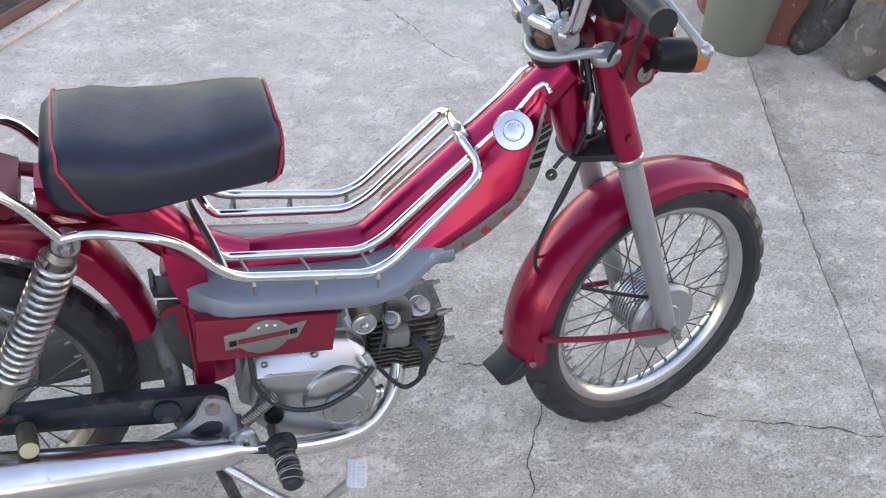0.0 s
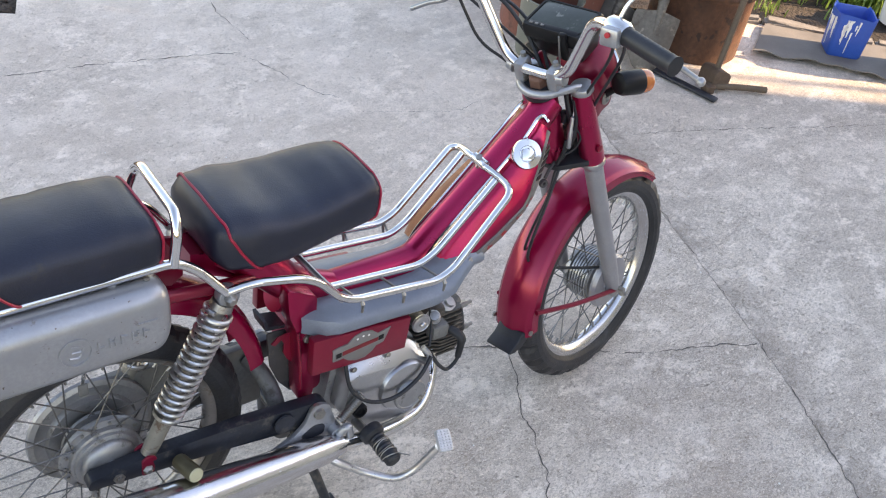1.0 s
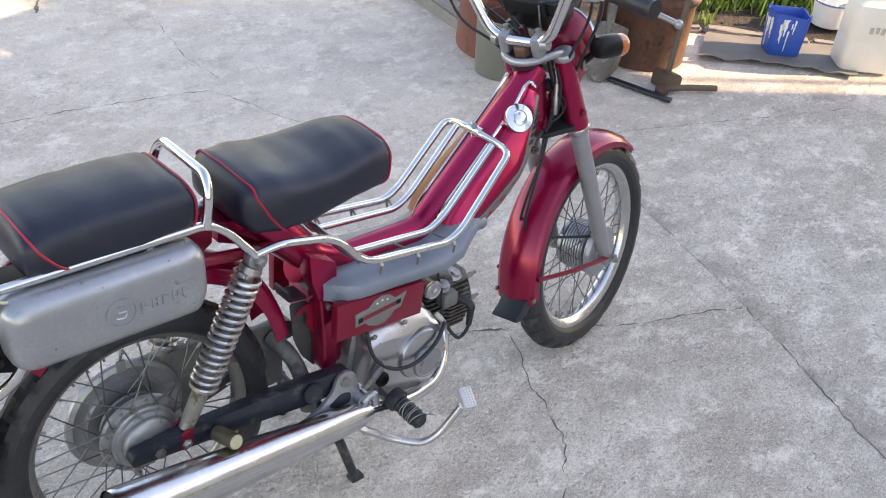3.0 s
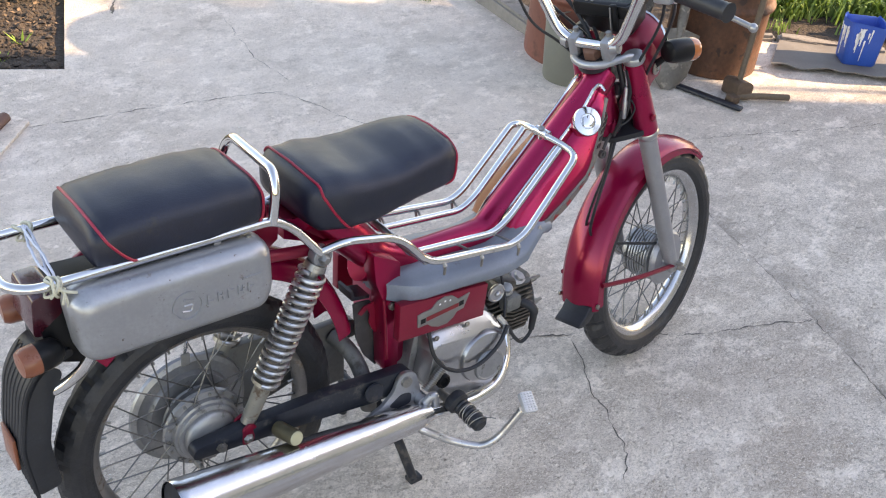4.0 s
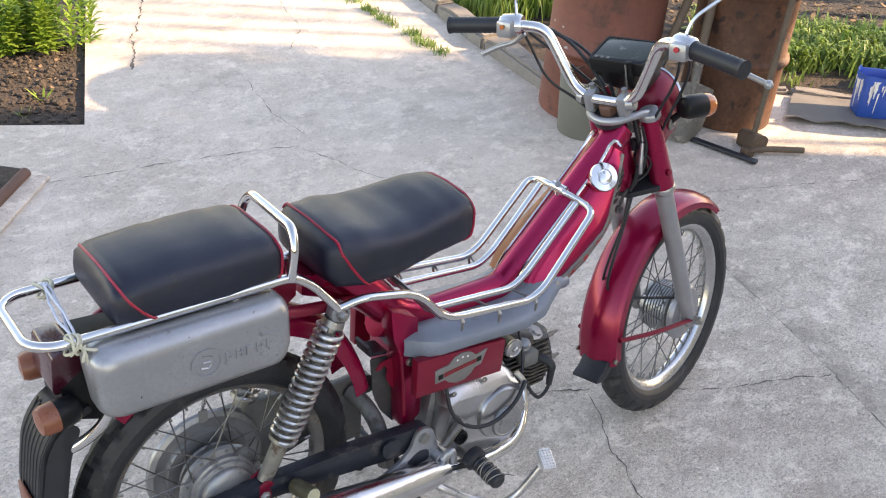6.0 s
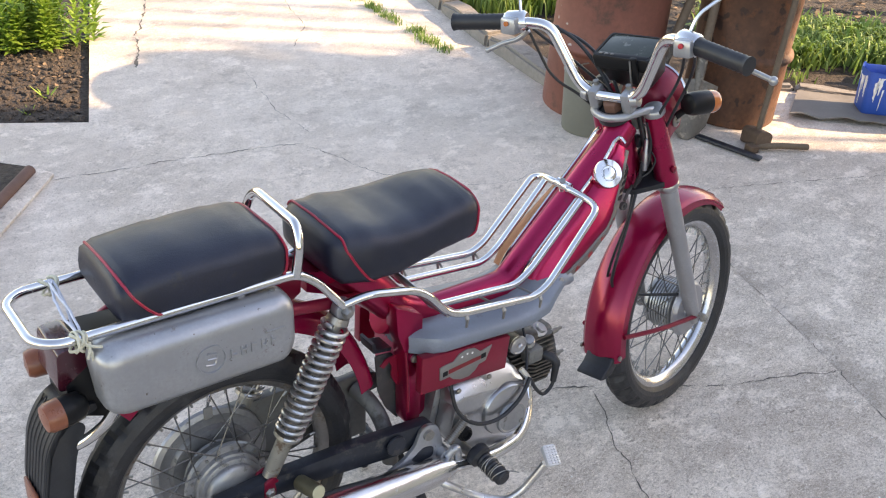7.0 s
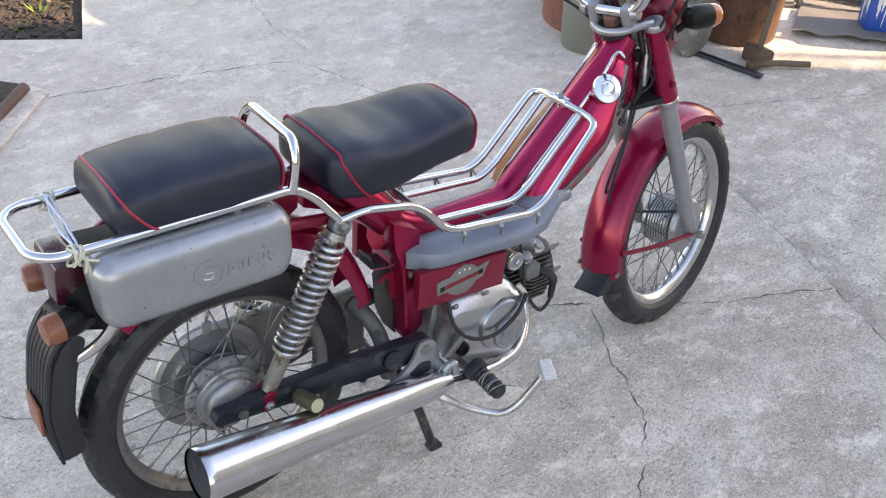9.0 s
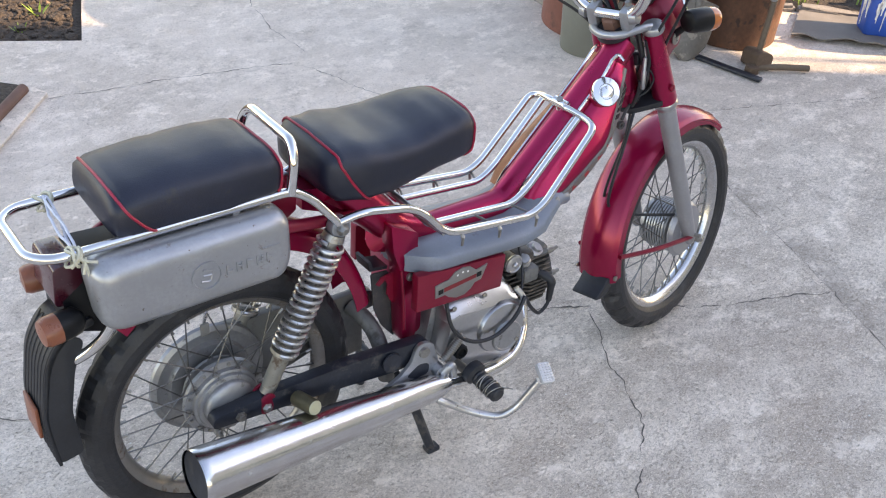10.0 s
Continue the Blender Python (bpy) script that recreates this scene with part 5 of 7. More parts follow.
# ---- chrome rails
for s in (-1, 1):
    k = 0.130 if s < 0 else 0.074
    q = 0.071 if s < 0 else 0.036
    outer = [(0.230, s * (0.104 if s < 0 else 0.098), 0.624), (0.268, s * (0.118 if s < 0 else 0.092), 0.640), (0.350, s * k, 0.628), (0.385, s * k, 0.608), (0.440, s * k, 0.545), (0.638, s * k, 0.521), (0.672, s * k, 0.536), (0.797, s * (0.116 if s < 0 else 0.078), 0.660 if s < 0 else 0.655), (0.808, s * (0.085 if s < 0 else 0.062), 0.664 if s < 0 else 0.660), (0.800, s * 0.03, 0.669), (0.800, -0.012, 0.670)]
    inner = ([(0.424, 0.072, 0.564), (0.416, 0.054, 0.566)] if s > 0 else []) + [(0.428, s * q, 0.552), (0.440, s * q, 0.536), (0.640, s * q, 0.518), (0.675, s * q, 0.538), (0.800, s * (0.066 if s < 0 else 0.042), 0.660)]
    part("rail_outer", tube(bend(outer, 0.035, 7), 0.0075, 12), CHROME, MOPED, "bent chrome side rail")
    part("rail_inner", tube(bend(inner, 0.03, 7), 0.0070, 12), CHROME, MOPED, "bent chrome side rail")
    for u, w in ((0.472, 0.541), (0.560, 0.530), (0.651, 0.525)):
        part("rail_strut", tube([(u - 0.012, s * q, w - 0.008), (u, s * k, w - 0.006)], 0.0024, 6), STEEL, MOPED)
        part("rail_pin", tube([(u, s * (k + 0.003), w - 0.004), (u, s * (k + 0.007), w - 0.010), (u + 0.001, s * (k + 0.006), w - 0.012), (u + 0.002, s * (k + 0.003), w - 0.030)], [0.0028, 0.0042, 0.0030, 0.0026], 8), STEEL, MOPED)
part("rail_end", tube(bend([(0.398, 0.074, 0.582), (0.400, 0.036, 0.584), (0.404, -0.006, 0.582), (0.428, -0.071, 0.552), (0.436, -0.128, 0.549)], 0.03), 0.0068, 12), POLISHED, MOPED)
part("rail_clamp", tube([(0.800, -0.030, 0.672), (0.800, 0.004, 0.672)], 0.0105, 12), CHROME, MOPED)
part("rail_foot", rod((0.800, -0.012, 0.668), (0.806, -0.012, 0.640), 0.008), CHROME, MOPED)
part("rail_bolt", lathe([(0.007, 0), (0.007, 0.004), (0.004, 0.005), (0, 0.005)], 6, Matrix.Translation((0.796, -0.014, 0.681)) @ pose(0, 0, 0, 12, -30, 0)), STEEL, MOPED)

# rear rack, hoop
rack = [(0.231, -0.104, 0.620), (0.186, -0.096, 0.678), (0.150, -0.092, 0.704), (-0.238, -0.090, 0.704), (-0.269, -0.062, 0.704), (-0.269, 0.062, 0.704), (-0.240, 0.088, 0.704), (0.146, 0.092, 0.704), (0.182, 0.100, 0.682), (0.222, 0.104, 0.624)]
part("rear_rack", tube(bend(rack, 0.035, 7), 0.0080, 12), CHROME, MOPED, "chrome tube rear rack")
part("rack_crossbar", tube([(0.05, -0.090, 0.694), (0.05, 0.088, 0.694)], 0.0060, 10), CHROME, MOPED)
hoop = [(0.146, -0.094, 0.700), (0.152, -0.098, 0.760), (0.158, -0.080, 0.786), (0.166, 0.074, 0.782), (0.164, 0.100, 0.760), (0.146, 0.102, 0.712)]
part("grab_hoop", tube(bend(hoop, 0.03, 7), 0.0085, 12), CHROME2, MOPED, "bright chrome hoop between the seats")

# ---- side boxes
for s in (-1,):
    rings = []
    for v, inset in ((-0.072, 0.010), (-0.076, 0.003), (-0.082, 0.0), (-0.104, 0.0), (-0.116, 0.002), (-0.1255, 0.007), (-0.1320, 0.014), (-0.1358, 0.023), (-0.1370, 0.034)):
        out = rounded([(-0.203 + inset, 0.694 - inset), (-0.190 + inset, 0.566 + inset), (0.116 - inset, 0.566 + inset), (0.131 - inset, 0.600 + inset * 0.5), (0.129 - inset, 0.692 - inset)], 0.034 - inset * 0.4, 7)
        rings.append([(u, v, w) for u, w in out])
    bx = part("side_box", skin(rings), SILVER, MOPED, "silver painted steel side box with embossed marks", sharp=60)
    bm = lathe([(0.0250, -0.001), (0.0258, 0.0030), (0.0228, 0.0030), (0.0218, -0.001)], 36, across(-0.028, -0.1368, 0.628), closed=True)
    part("embossed_ring", bm, SILVER, bx)
    bm = tube(bend([(-0.038, -0.1372, 0.620), (-0.022, -0.1372, 0.616), (-0.016, -0.1372, 0.636), (-0.034, -0.1372, 0.640)], 0.006), 0.0022, 6)
    tube(bend([(-0.034, -0.1372, 0.629), (-0.020, -0.1372, 0.628)], 0.003), 0.0020, 6, bm)
    part("embossed_sign", bm, SILVER, bx)
    bm = bmesh.new()
    for k in range(5):
        u = 0.010 + 0.0175 * k
        box(u, -0.1375, 0.628 + 0.004 * (k % 3 - 1), 0.011, 0.005, 0.0032, 0.0012, bm=bm)
        box(u - 0.004, -0.1375, 0.627, 0.0032, 0.005, 0.017, 0.0012, bm=bm)
        if k % 2:
            box(u + 0.004, -0.1375, 0.627, 0.0032, 0.005, 0.015, 0.0012, bm=bm)
    box(0.082, -0.1375, 0.645, 0.034, 0.004, 0.0026, 0.0010, bm=bm)
    part("embossed_bars", bm, SILVER, bx)
    part("box_stud", lathe([(0.005, 0), (0.005, 0.003), (0, 0.004)], 8, across(0.100, -0.098, 0.692) @ pose(0, 0, 0, -90, 0, 0)), STEEL, MOPED)
part("box_bracket_tube", tube(bend([(-0.150, -0.100, 0.610), (-0.175, -0.085, 0.545), (-0.205, -0.062, 0.505), (-0.240, -0.042, 0.482), (-0.252, -0.034, 0.476)], 0.04), 0.0095, 12), CHROME, MOPED, "bent chrome tail tube")

# ---- tail
part("tail_fairing", skin([[(u, -h, w0), (u, -h * 1.05, (w0 + w1) / 2), (u, -h * 0.8, w1), (u, h * 0.8, w1), (u, h * 1.05, (w0 + w1) / 2), (u, h, w0)] for u, h, w0, w1 in ((-0.110, 0.056, 0.545, 0.655), (-0.175, 0.054, 0.530, 0.660), (-0.225, 0.046, 0.545, 0.655))]), PLASTIC, MOPED, "dark plastic tail carrier")
tb = prism(rounded([(-0.190, 0.592), (-0.190, 0.662), (-0.232, 0.662), (-0.238, 0.594)], 0.010), -0.048, 0.046, 0.007, 3)
part("tail_light", tb, REDLENS, MOPED, "dark red tail light")
for s in (-1, 1):
    IB = Matrix.Translation((-0.206 if s < 0 else -0.184, s * 0.071, 0.580)) @ pose(0, 0, 0, 0, -92, s * -6) @ Matrix.Diagonal((0.84, 0.84, 1.0, 1))
    ind = part("rear_indicator", lathe([(0, 0), (0.014, 0), (0.026, 0.010), (0.029, 0.028), (0.029, 0.040)], 24, IB), PLASTIC, MOPED, "black rear indicator with a faded amber lens")
    part("lens", lathe([(0.029, 0.040), (0.0285, 0.058), (0.024, 0.066), (0, 0.069)], 24, IB), DULLAMBER, ind, "faded amber lens")
rubber = [(-0.190, 0.566), (-0.240, 0.552), (-0.272, 0.505), (-0.291, 0.400), (-0.280, 0.300), (-0.274, 0.300), (-0.284, 0.400), (-0.264, 0.498), (-0.234, 0.540), (-0.186, 0.552)]
part("rear_flap", prism(rounded(rubber, 0.030, 6), -0.060, 0.040, 0.002), BLACKRUB, MOPED, "ribbed black rubber rear flap")
bm = bmesh.new()
for k in range(7):
    v = -0.056 + 0.014 * k
    tube(bend([(-0.242, v, 0.550), (-0.272, v, 0.505), (-0.2905, v, 0.400), (-0.281, v, 0.310)], 0.03, 6), 0.0018, 6, bm)
part("flap_ribs", bm, BLACKRUB, MOPED)
for v in (-0.060, 0.036):
    part("flap_side", prism(rounded([(-0.236, 0.550), (-0.268, 0.505), (-0.287, 0.400), (-0.278, 0.304), (-0.236, 0.312), (-0.244, 0.400), (-0.228, 0.480), (-0.206, 0.530)], 0.012), v, v + 0.004, 0.001), BLACKRUB, MOPED)
part("rear_reflector", box(-0.294, -0.012, 0.385, 0.006, 0.060, 0.060, 0.002), DULLAMBER, MOPED, "faded amber reflector on the flap")

# ---- swing arm, shocks, exhaust
for s in (-1, 1):
    arm = [(-0.020, 0.262), (-0.015, 0.284), (0.10, 0.296), (0.260, 0.309), (0.415, 0.306), (0.432, 0.285), (0.428, 0.262), (0.335, 0.256), (0.220, 0.258), (0.06, 0.256)]
    bm = prism(rounded(arm, 0.012), min(s * 0.088, s * 0.114), max(s * 0.088, s * 0.114), 0.005)
    for q in bm.verts:                                 # the arms draw in towards the axle
        q.co.y -= s * 0.036 * min(1, max(0, (0.36 - q.co.x) / 0.30))
    part("swing_arm", bm, BLACKSTEEL, MOPED, "black box-section swing arm")
    part("arm_boss", lathe([(0.020, 0), (0.021, 0.002), (0.020, 0.005), (0, 0.006)], 20, Matrix.Translation((0.335, s * 0.112, 0.284)) @ pose(0, 0, 0, 90 if s < 0 else -90, 0, 0)), BLACKSTEEL, MOPED)
    part("swing_bolt", lathe([(0.019, 0), (0.020, 0.003), (0.020, 0.008), (0.012, 0.010), (0.011, 0.016), (0, 0.016)], 20, Matrix.Translation((0.402, s * 0.114, 0.288)) @ pose(0, 0, 0, 90 if s < 0 else -90, 0, 0)), STEEL, MOPED)
    a, b = V(0.233, s * 0.094, 0.612), V(0.084, s * 0.068, 0.276)
    d = (b - a).normalized()
    L = (b - a).length
    sh = part("shock_absorber", tube([a + d * 0.014, a + d * 0.026, a + d * 0.027, a + d * (L - 0.112), a + d * (L - 0.111), a + d * (L - 0.02)], [0.019, 0.021, 0.012, 0.012, 0.015, 0.014], 20), STEEL, MOPED, "chrome coil-over rear shock absorber")
    ref = d.orthogonal().normalized()
    o = d.cross(ref)
    turns = 16.0
    hel = []
    for i in range(int(turns * 16) + 1):
        t = i / (turns * 16)
        an = math.tau * turns * t
        hel.append(a + d * (0.030 + t * (L - 0.030 - 0.110)) + 0.0235 * (math.cos(an) * ref + math.sin(an) * o))
    part("spring", tube(hel, 0.0042, 8), SPRING, sh, "dull steel coil spring")
    part("upper_eye", tube([a + V(0, s * -0.010, 0), a + V(0, s * -0.008, 0), a + V(0, s * 0.010, 0), a + V(0, s * 0.012, 0)], [0.0175, 0.0190, 0.0190, 0.0175], 24), SILVER, sh)
    part("upper_bolt", tube([a + V(0, s * 0.010, 0), a + V(0, s * 0.020, 0), a + V(0, s * 0.026, 0)], [0.011, 0.011, 0.006], 6), STEEL, sh)
    part("spring_seat", tube([a + d * (L - 0.112), a + d * (L - 0.105)], 0.025, 20), STEEL, sh)
    part("lower_body", tube([a + d * (L - 0.105), a + d * (L - 0.034)], [0.0155, 0.0145], 18), STAINED, sh, "rust-stained pale lower tube")
    for e in (-1, 1):
        part("clevis_ear", prism(rounded([(b.x - 0.012, b.z - 0.016), (b.x + 0.010, b.z - 0.016), (b.x + 0.018, b.z + 0.018), (b.x + 0.006, b.z + 0.026), (b.x - 0.010, b.z + 0.018)], 0.006), b.y + e * 0.016 - 0.003, b.y + e * 0.016 + 0.003, 0.001), REDF, sh, "red lower clevis ear")
    part("lower_bolt", tube([b + V(0, s * 0.008, -0.004), b + V(0, s * 0.020, -0.004), b + V(0, s * 0.026, -0.004)], [0.010, 0.010, 0.005], 6), STEEL, sh)
e0, e1 = V(-0.096, -0.166, 0.262), V(0.440, -0.150, 0.212)
de = (e1 - e0)
mp, mr = [], []
for t, r in ((0.0, 0.0480), (0.008, 0.0500), (0.03, 0.0495), (0.25, 0.0450), (0.5, 0.0390), (0.75, 0.0325), (0.93, 0.0270), (0.97, 0.0225), (1.0, 0.0190)):
    mp.append(e0 + de * t)
    mr.append(r)
mf = part("muffler", tube(mp, mr, 40, caps=False), MUFF, MOPED, "tapered chrome muffler")
ins = de.normalized()
part("muffler_inside", tube([e0 + ins * 0.004, e0 + ins * 0.06], [0.0460, 0.042], 28), BLACKSTEEL, mf, "sooty black muffler mouth")
part("header_pipe", tube(bend([e1 - ins * 0.01, (0.50, -0.142, 0.190), (0.570, -0.130, 0.172), (0.655, -0.110, 0.166), (0.712, -0.060, 0.200), (0.725, -0.020, 0.262)], 0.05, 8), 0.0145, 16), CHROME, MOPED, "polished exhaust header pipe")
part("muffler_plate", prism(rounded([(0.424, 0.300), (0.404, 0.310), (0.384, 0.298), (0.374, 0.272), (0.350, 0.250), (0.300, 0.228), (0.304, 0.220), (0.372, 0.222), (0.440, 0.214), (0.436, 0.262)], 0.008), -0.124, -0.116, 0.002), SILVER, MOPED, "pierced alloy muffler hanger")
# the hanger is not cut: a thin black plate gives the opening's darkness
part("hanger_hole", prism(rounded([(0.362, 0.242), (0.392, 0.262), (0.416, 0.256), (0.414, 0.232), (0.384, 0.230)], 0.009), -0.1252, -0.1238), BLACKSTEEL, MOPED, "open triangular cut-out")
pm = Matrix.Translation((0.132, -0.108, 0.288)) @ pose(0, 0, 0, 78, 0, 8)
part("passenger_peg", lathe([(0.0, 0), (0.0140, 0), (0.0150, 0.004), (0.0150, 0.052), (0.0138, 0.056)], 20, pm), BRASSPLUG, MOPED, "dirty olive folding peg stub")
part("peg_face", lathe([(0.0138, 0.0555), (0.012, 0.058), (0, 0.058)], 20, pm), CREAM, MOPED, "cream end face of the peg")
part("chain_case", prism(rounded([(-0.04, 0.315), (0.05, 0.362), (0.22, 0.362), (0.33, 0.330), (0.33, 0.250), (0.20, 0.212), (0.03, 0.205), (-0.05, 0.25)], 0.03), 0.060, 0.084, 0.006), CASEGREY, MOPED, "grey chain case on the far side")
part("intake_hose", tube(bend([(0.335, 0.036, 0.326), (0.345, 0.004, 0.318), (0.351, -0.032, 0.296), (0.354, -0.055, 0.258), (0.360, -0.058, 0.200)], 0.04, 8), 0.0165, 18), CASEGREY, MOPED, "grey rubber hose")

# ---- engine
case = rounded([(0.445, 0.225), (0.468, 0.345), (0.500, 0.362), (0.630, 0.358), (0.652, 0.330), (0.662, 0.262), (0.648, 0.205), (0.590, 0.184), (0.520, 0.188)], 0.02)
part("crankcase", prism(case, -0.060, 0.080, 0.008), HUB, MOPED, "oil-stained alloy crankcase")
cover = rounded([(0.462, 0.235), (0.479, 0.330), (0.639, 0.313), (0.656, 0.296), (0.666, 0.252), (0.656, 0.204), (0.622, 0.176), (0.540, 0.180), (0.492, 0.200)], 0.016)
part("clutch_cover", prism(cover, -0.112, -0.062, 0.007, 3), POLISHED, MOPED, "polished alloy clutch cover")
rings = []
for u, wl, wt in ((0.474, 0.326, 0.350), (0.500, 0.326, 0.362), (0.560, 0.320, 0.357), (0.622, 0.314, 0.350), (0.650, 0.305, 0.326)):
    rings.append([(u, -0.062, wl - 0.02), (u, -0.106, wl - 0.012), (u, -0.1125, wl - 0.002), (u, -0.110, wl + 0.003), (u, -0.084, wt - 0.004), (u, -0.078, wt), (u, -0.062, wt)])
part("cover_ledge", skin(rings), POLISHED, MOPED, "", sharp=25)
part("clutch_dome", lathe([(0.060, -0.004), (0.059, 0.004), (0.056, 0.009), (0.046, 0.0125), (0.025, 0.0145), (0, 0.015)], 48, across(0.602, -0.111, 0.262)), POLISHED, MOPED, "polished round clutch bulge")
part("inspection_cover", lathe([(0.036, -0.010), (0.036, 0.006), (0.0345, 0.0085), (0.031, 0.0085), (0.030, 0.0075), (0, 0.0075)], 40, across(0.608, -0.122, 0.244)), HUB, MOPED, "dark grey round inspection cover")
for u, v, w in ((0.583, -0.1295, 0.262), (0.633, -0.1295, 0.228), (0.566, -0.098, 0.345), (0.486, -0.104, 0.345), (0.500, -0.112, 0.215), (0.650, -0.112, 0.220)):
    part("cover_bolt", lathe([(0.0055, 0), (0.0055, 0.003), (0.003, 0.0045), (0.0, 0.0045)], 10, across(u, v, w)), STEEL, MOPED)
part("oil_stem", lathe([(0.015, 0), (0.016, 0.012), (0.0135, 0.016), (0.010, 0.016), (0.009, 0.010), (0, 0.010)], 20, across(0.496, -0.110, 0.246)), PLASTIC, MOPED, "black oil filler")
part("gear_boss", lathe([(0.020, 0), (0.020, 0.010), (0.017, 0.013), (0, 0.013)], 20, across(0.497, -0.100, 0.247)), ALLOY, MOPED)
# cylinder lying forward, with level fins; its head ends in a rounded comb
CY = Matrix.Translation((0.645, 0, 0.288)) @ pose(0, 0, 0, 0, 84, 0)
part("cylinder_barrel", lathe([(0.038, 0), (0.040, 0.060), (0.046, 0.075), (0.046, 0.130), (0.036, 0.144), (0, 0.146)], 28, CY), OILY, MOPED, "oily black finned cylinder")
for k in range(11):
    w = 0.236 + 0.0108 * k
    h = 0.062 - 0.010 * abs(k - 5) / 5
    nose = 0.788 + 0.014 * math.cos((k - 5) / 5 * 1.3)
    fin = rounded([(0.664, -h * 0.86), (0.716, -h * 0.86), (0.722, -h), (nose - 0.018, -h), (nose, -h * 0.5), (nose, h * 0.5), (nose - 0.018, h), (0.722, h), (0.716, h * 0.86), (0.664, h * 0.86)], 0.008, 3)
    part("cylinder_fin", prism(fin, w, w + 0.0044, 0, axis="z"), OILY, MOPED)
part("cylinder_head", prism(rounded([(-0.050, -0.044), (0.050, -0.044), (0.050, 0.044), (-0.050, 0.044)], 0.020), 0.084, 0.138, 0.006, axis="z"), OILY, MOPED, "dirty cylinder head", CY)
for x, y in ((-0.040, -0.040), (0.018, -0.046), (-0.040, 0.036), (0.040, 0.036)):
    part("head_stud", lathe([(0.0065, 0.140), (0.0065, 0.156), (0.004, 0.157), (0.004, 0.168), (0, 0.168)], 8, CY @ Matrix.Translation((x, y, 0))), STEEL, MOPED)
part("rocker_box", box(0.706, -0.066, 0.330, 0.040, 0.030, 0.034, 0.006), CASEGREY, MOPED, "oily rocker box on the cylinder")
part("tappet_cap", lathe([(0.016, 0), (0.015, 0.012), (0.011, 0.016), (0.010, 0.026), (0, 0.027)], 12, Matrix.Translation((0.700, -0.055, 0.352)) @ pose(0, 0, 0, 35, -20, 0)), HUB, MOPED)
part("valve_cap", lathe([(0.020, 0), (0.0205, 0.005), (0.018, 0.008), (0.012, 0.009), (0.010, 0.015), (0, 0.016)], 14, Matrix.Translation((0.752, -0.030, 0.350)) @ pose(0, 0, 0, 30, 14, 0)), HUB, MOPED, "dull alloy valve cap")
part("intake_stub", box(0.715, -0.030, 0.352, 0.045, 0.044, 0.030, 0.010), OILY, MOPED)
cb = part("carburettor", lathe([(0.014, 0), (0.017, 0.004), (0.017, 0.036), (0.019, 0.040)], 28, across(0.645, -0.046, 0.385)), OILY, MOPED, "dirty round cap housing")
part("cap_disc", lathe([(0.0195, 0.040), (0.0208, 0.043), (0.0200, 0.046), (0.0165, 0.0475), (0.0155, 0.0465), (0.007, 0.047), (0.006, 0.051), (0.0035, 0.053), (0, 0.053)], 32, across(0.645, -0.046, 0.385)), POLISHED, cb, "bright round cap disc")
part("rear_bolt", lathe([(0.007, 0), (0.007, 0.01), (0, 0.012)], 8, across(0.612, -0.070, 0.402)), CASEGREY, MOPED)
part("clutch_arm", tube(bend([(0.644, -0.104, 0.336), (0.656, -0.116, 0.318), (0.654, -0.118, 0.300)], 0.01), 0.0062, 8), SILVER, MOPED)
part("breather", tube([(0.660, -0.092, 0.236), (0.672, -0.092, 0.234), (0.673, -0.092, 0.234), (0.678, -0.092, 0.233)], [0.010, 0.010, 0.013, 0.013], 14), CHROME, MOPED)
cable([(0.464, -0.104, 0.378), (0.468, -0.122, 0.310), (0.512, -0.134, 0.268), (0.572, -0.138, 0.262), (0.626, -0.134, 0.292), (0.654, -0.122, 0.322)], 0.0042, "hose", BLACKRUB, "black looping cable on the engine")
cable([(0.660, -0.112, 0.318), (0.690, -0.104, 0.268), (0.716, -0.102, 0.240), (0.742, -0.100, 0.256), (0.750, -0.096, 0.296)], 0.0040, "spark_lead", BLACKRUB, "black spark lead")
part("spark_cap", tube(bend([(0.744, -0.098, 0.264), (0.752, -0.095, 0.312), (0.734, -0.070, 0.322)], 0.014), [0.0065, 0.0080, 0.0095, 0.0098, 0.0098, 0.0098, 0.0098, 0.0105, 0.0090], 12), BLACKRUB, MOPED, "black spark plug cap")
cable([(0.690, -0.05, 0.39), (0.684, -0.075, 0.350), (0.668, -0.095, 0.320)], 0.003)

# ---- pedals, pegs and stand
part("foot_peg_bar", tube([(0.490, -0.050, 0.212), (0.496, -0.160, 0.214)], 0.010, 12), STEEL, MOPED)
FP = Matrix.Translation((0.500, -0.150, 0.220)) @ pose(0, 0, 0, 100, 0, 5) @ Matrix.Scale(0.88, 4)
part("foot_peg", lathe([(0, 0), (0.026, 0), (0.028, 0.006), (0.027, 0.020), (0.021, 0.024)] + [(0.0185 + (0.0018 if k % 2 else 0), 0.026 + 0.0045 * k) for k in range(12)] + [(0.0185, 0.082), (0.019, 0.092), (0.014, 0.097), (0, 0.097)], 18, FP), BLACKRUB, MOPED, "worn rubber foot peg bound with wire")
rw = random.Random(17)
for k in range(5):
    z0, tip, ph = 0.044 + 0.010 * k, rw.uniform(-0.35, 0.35), rw.uniform(0, 6)
    loop = [FP @ V(0.0208 * math.cos(a), 0.0208 * math.sin(a), z0 + 0.0208 * tip * math.cos(a + ph)) for a in [math.tau * i / 24 for i in range(24)]]
    part("wire_binding", tube(loop, 0.0011, 6, closed=True), STEEL, MOPED, "bright binding wire")
end = FP @ V(0.012, 0.016, 0.092)
part("wire_end", tube([end, end + V(0.006, -0.010, 0.004), end + V(0.016, -0.012, -0.002)], 0.0011, 6), STEEL, MOPED)
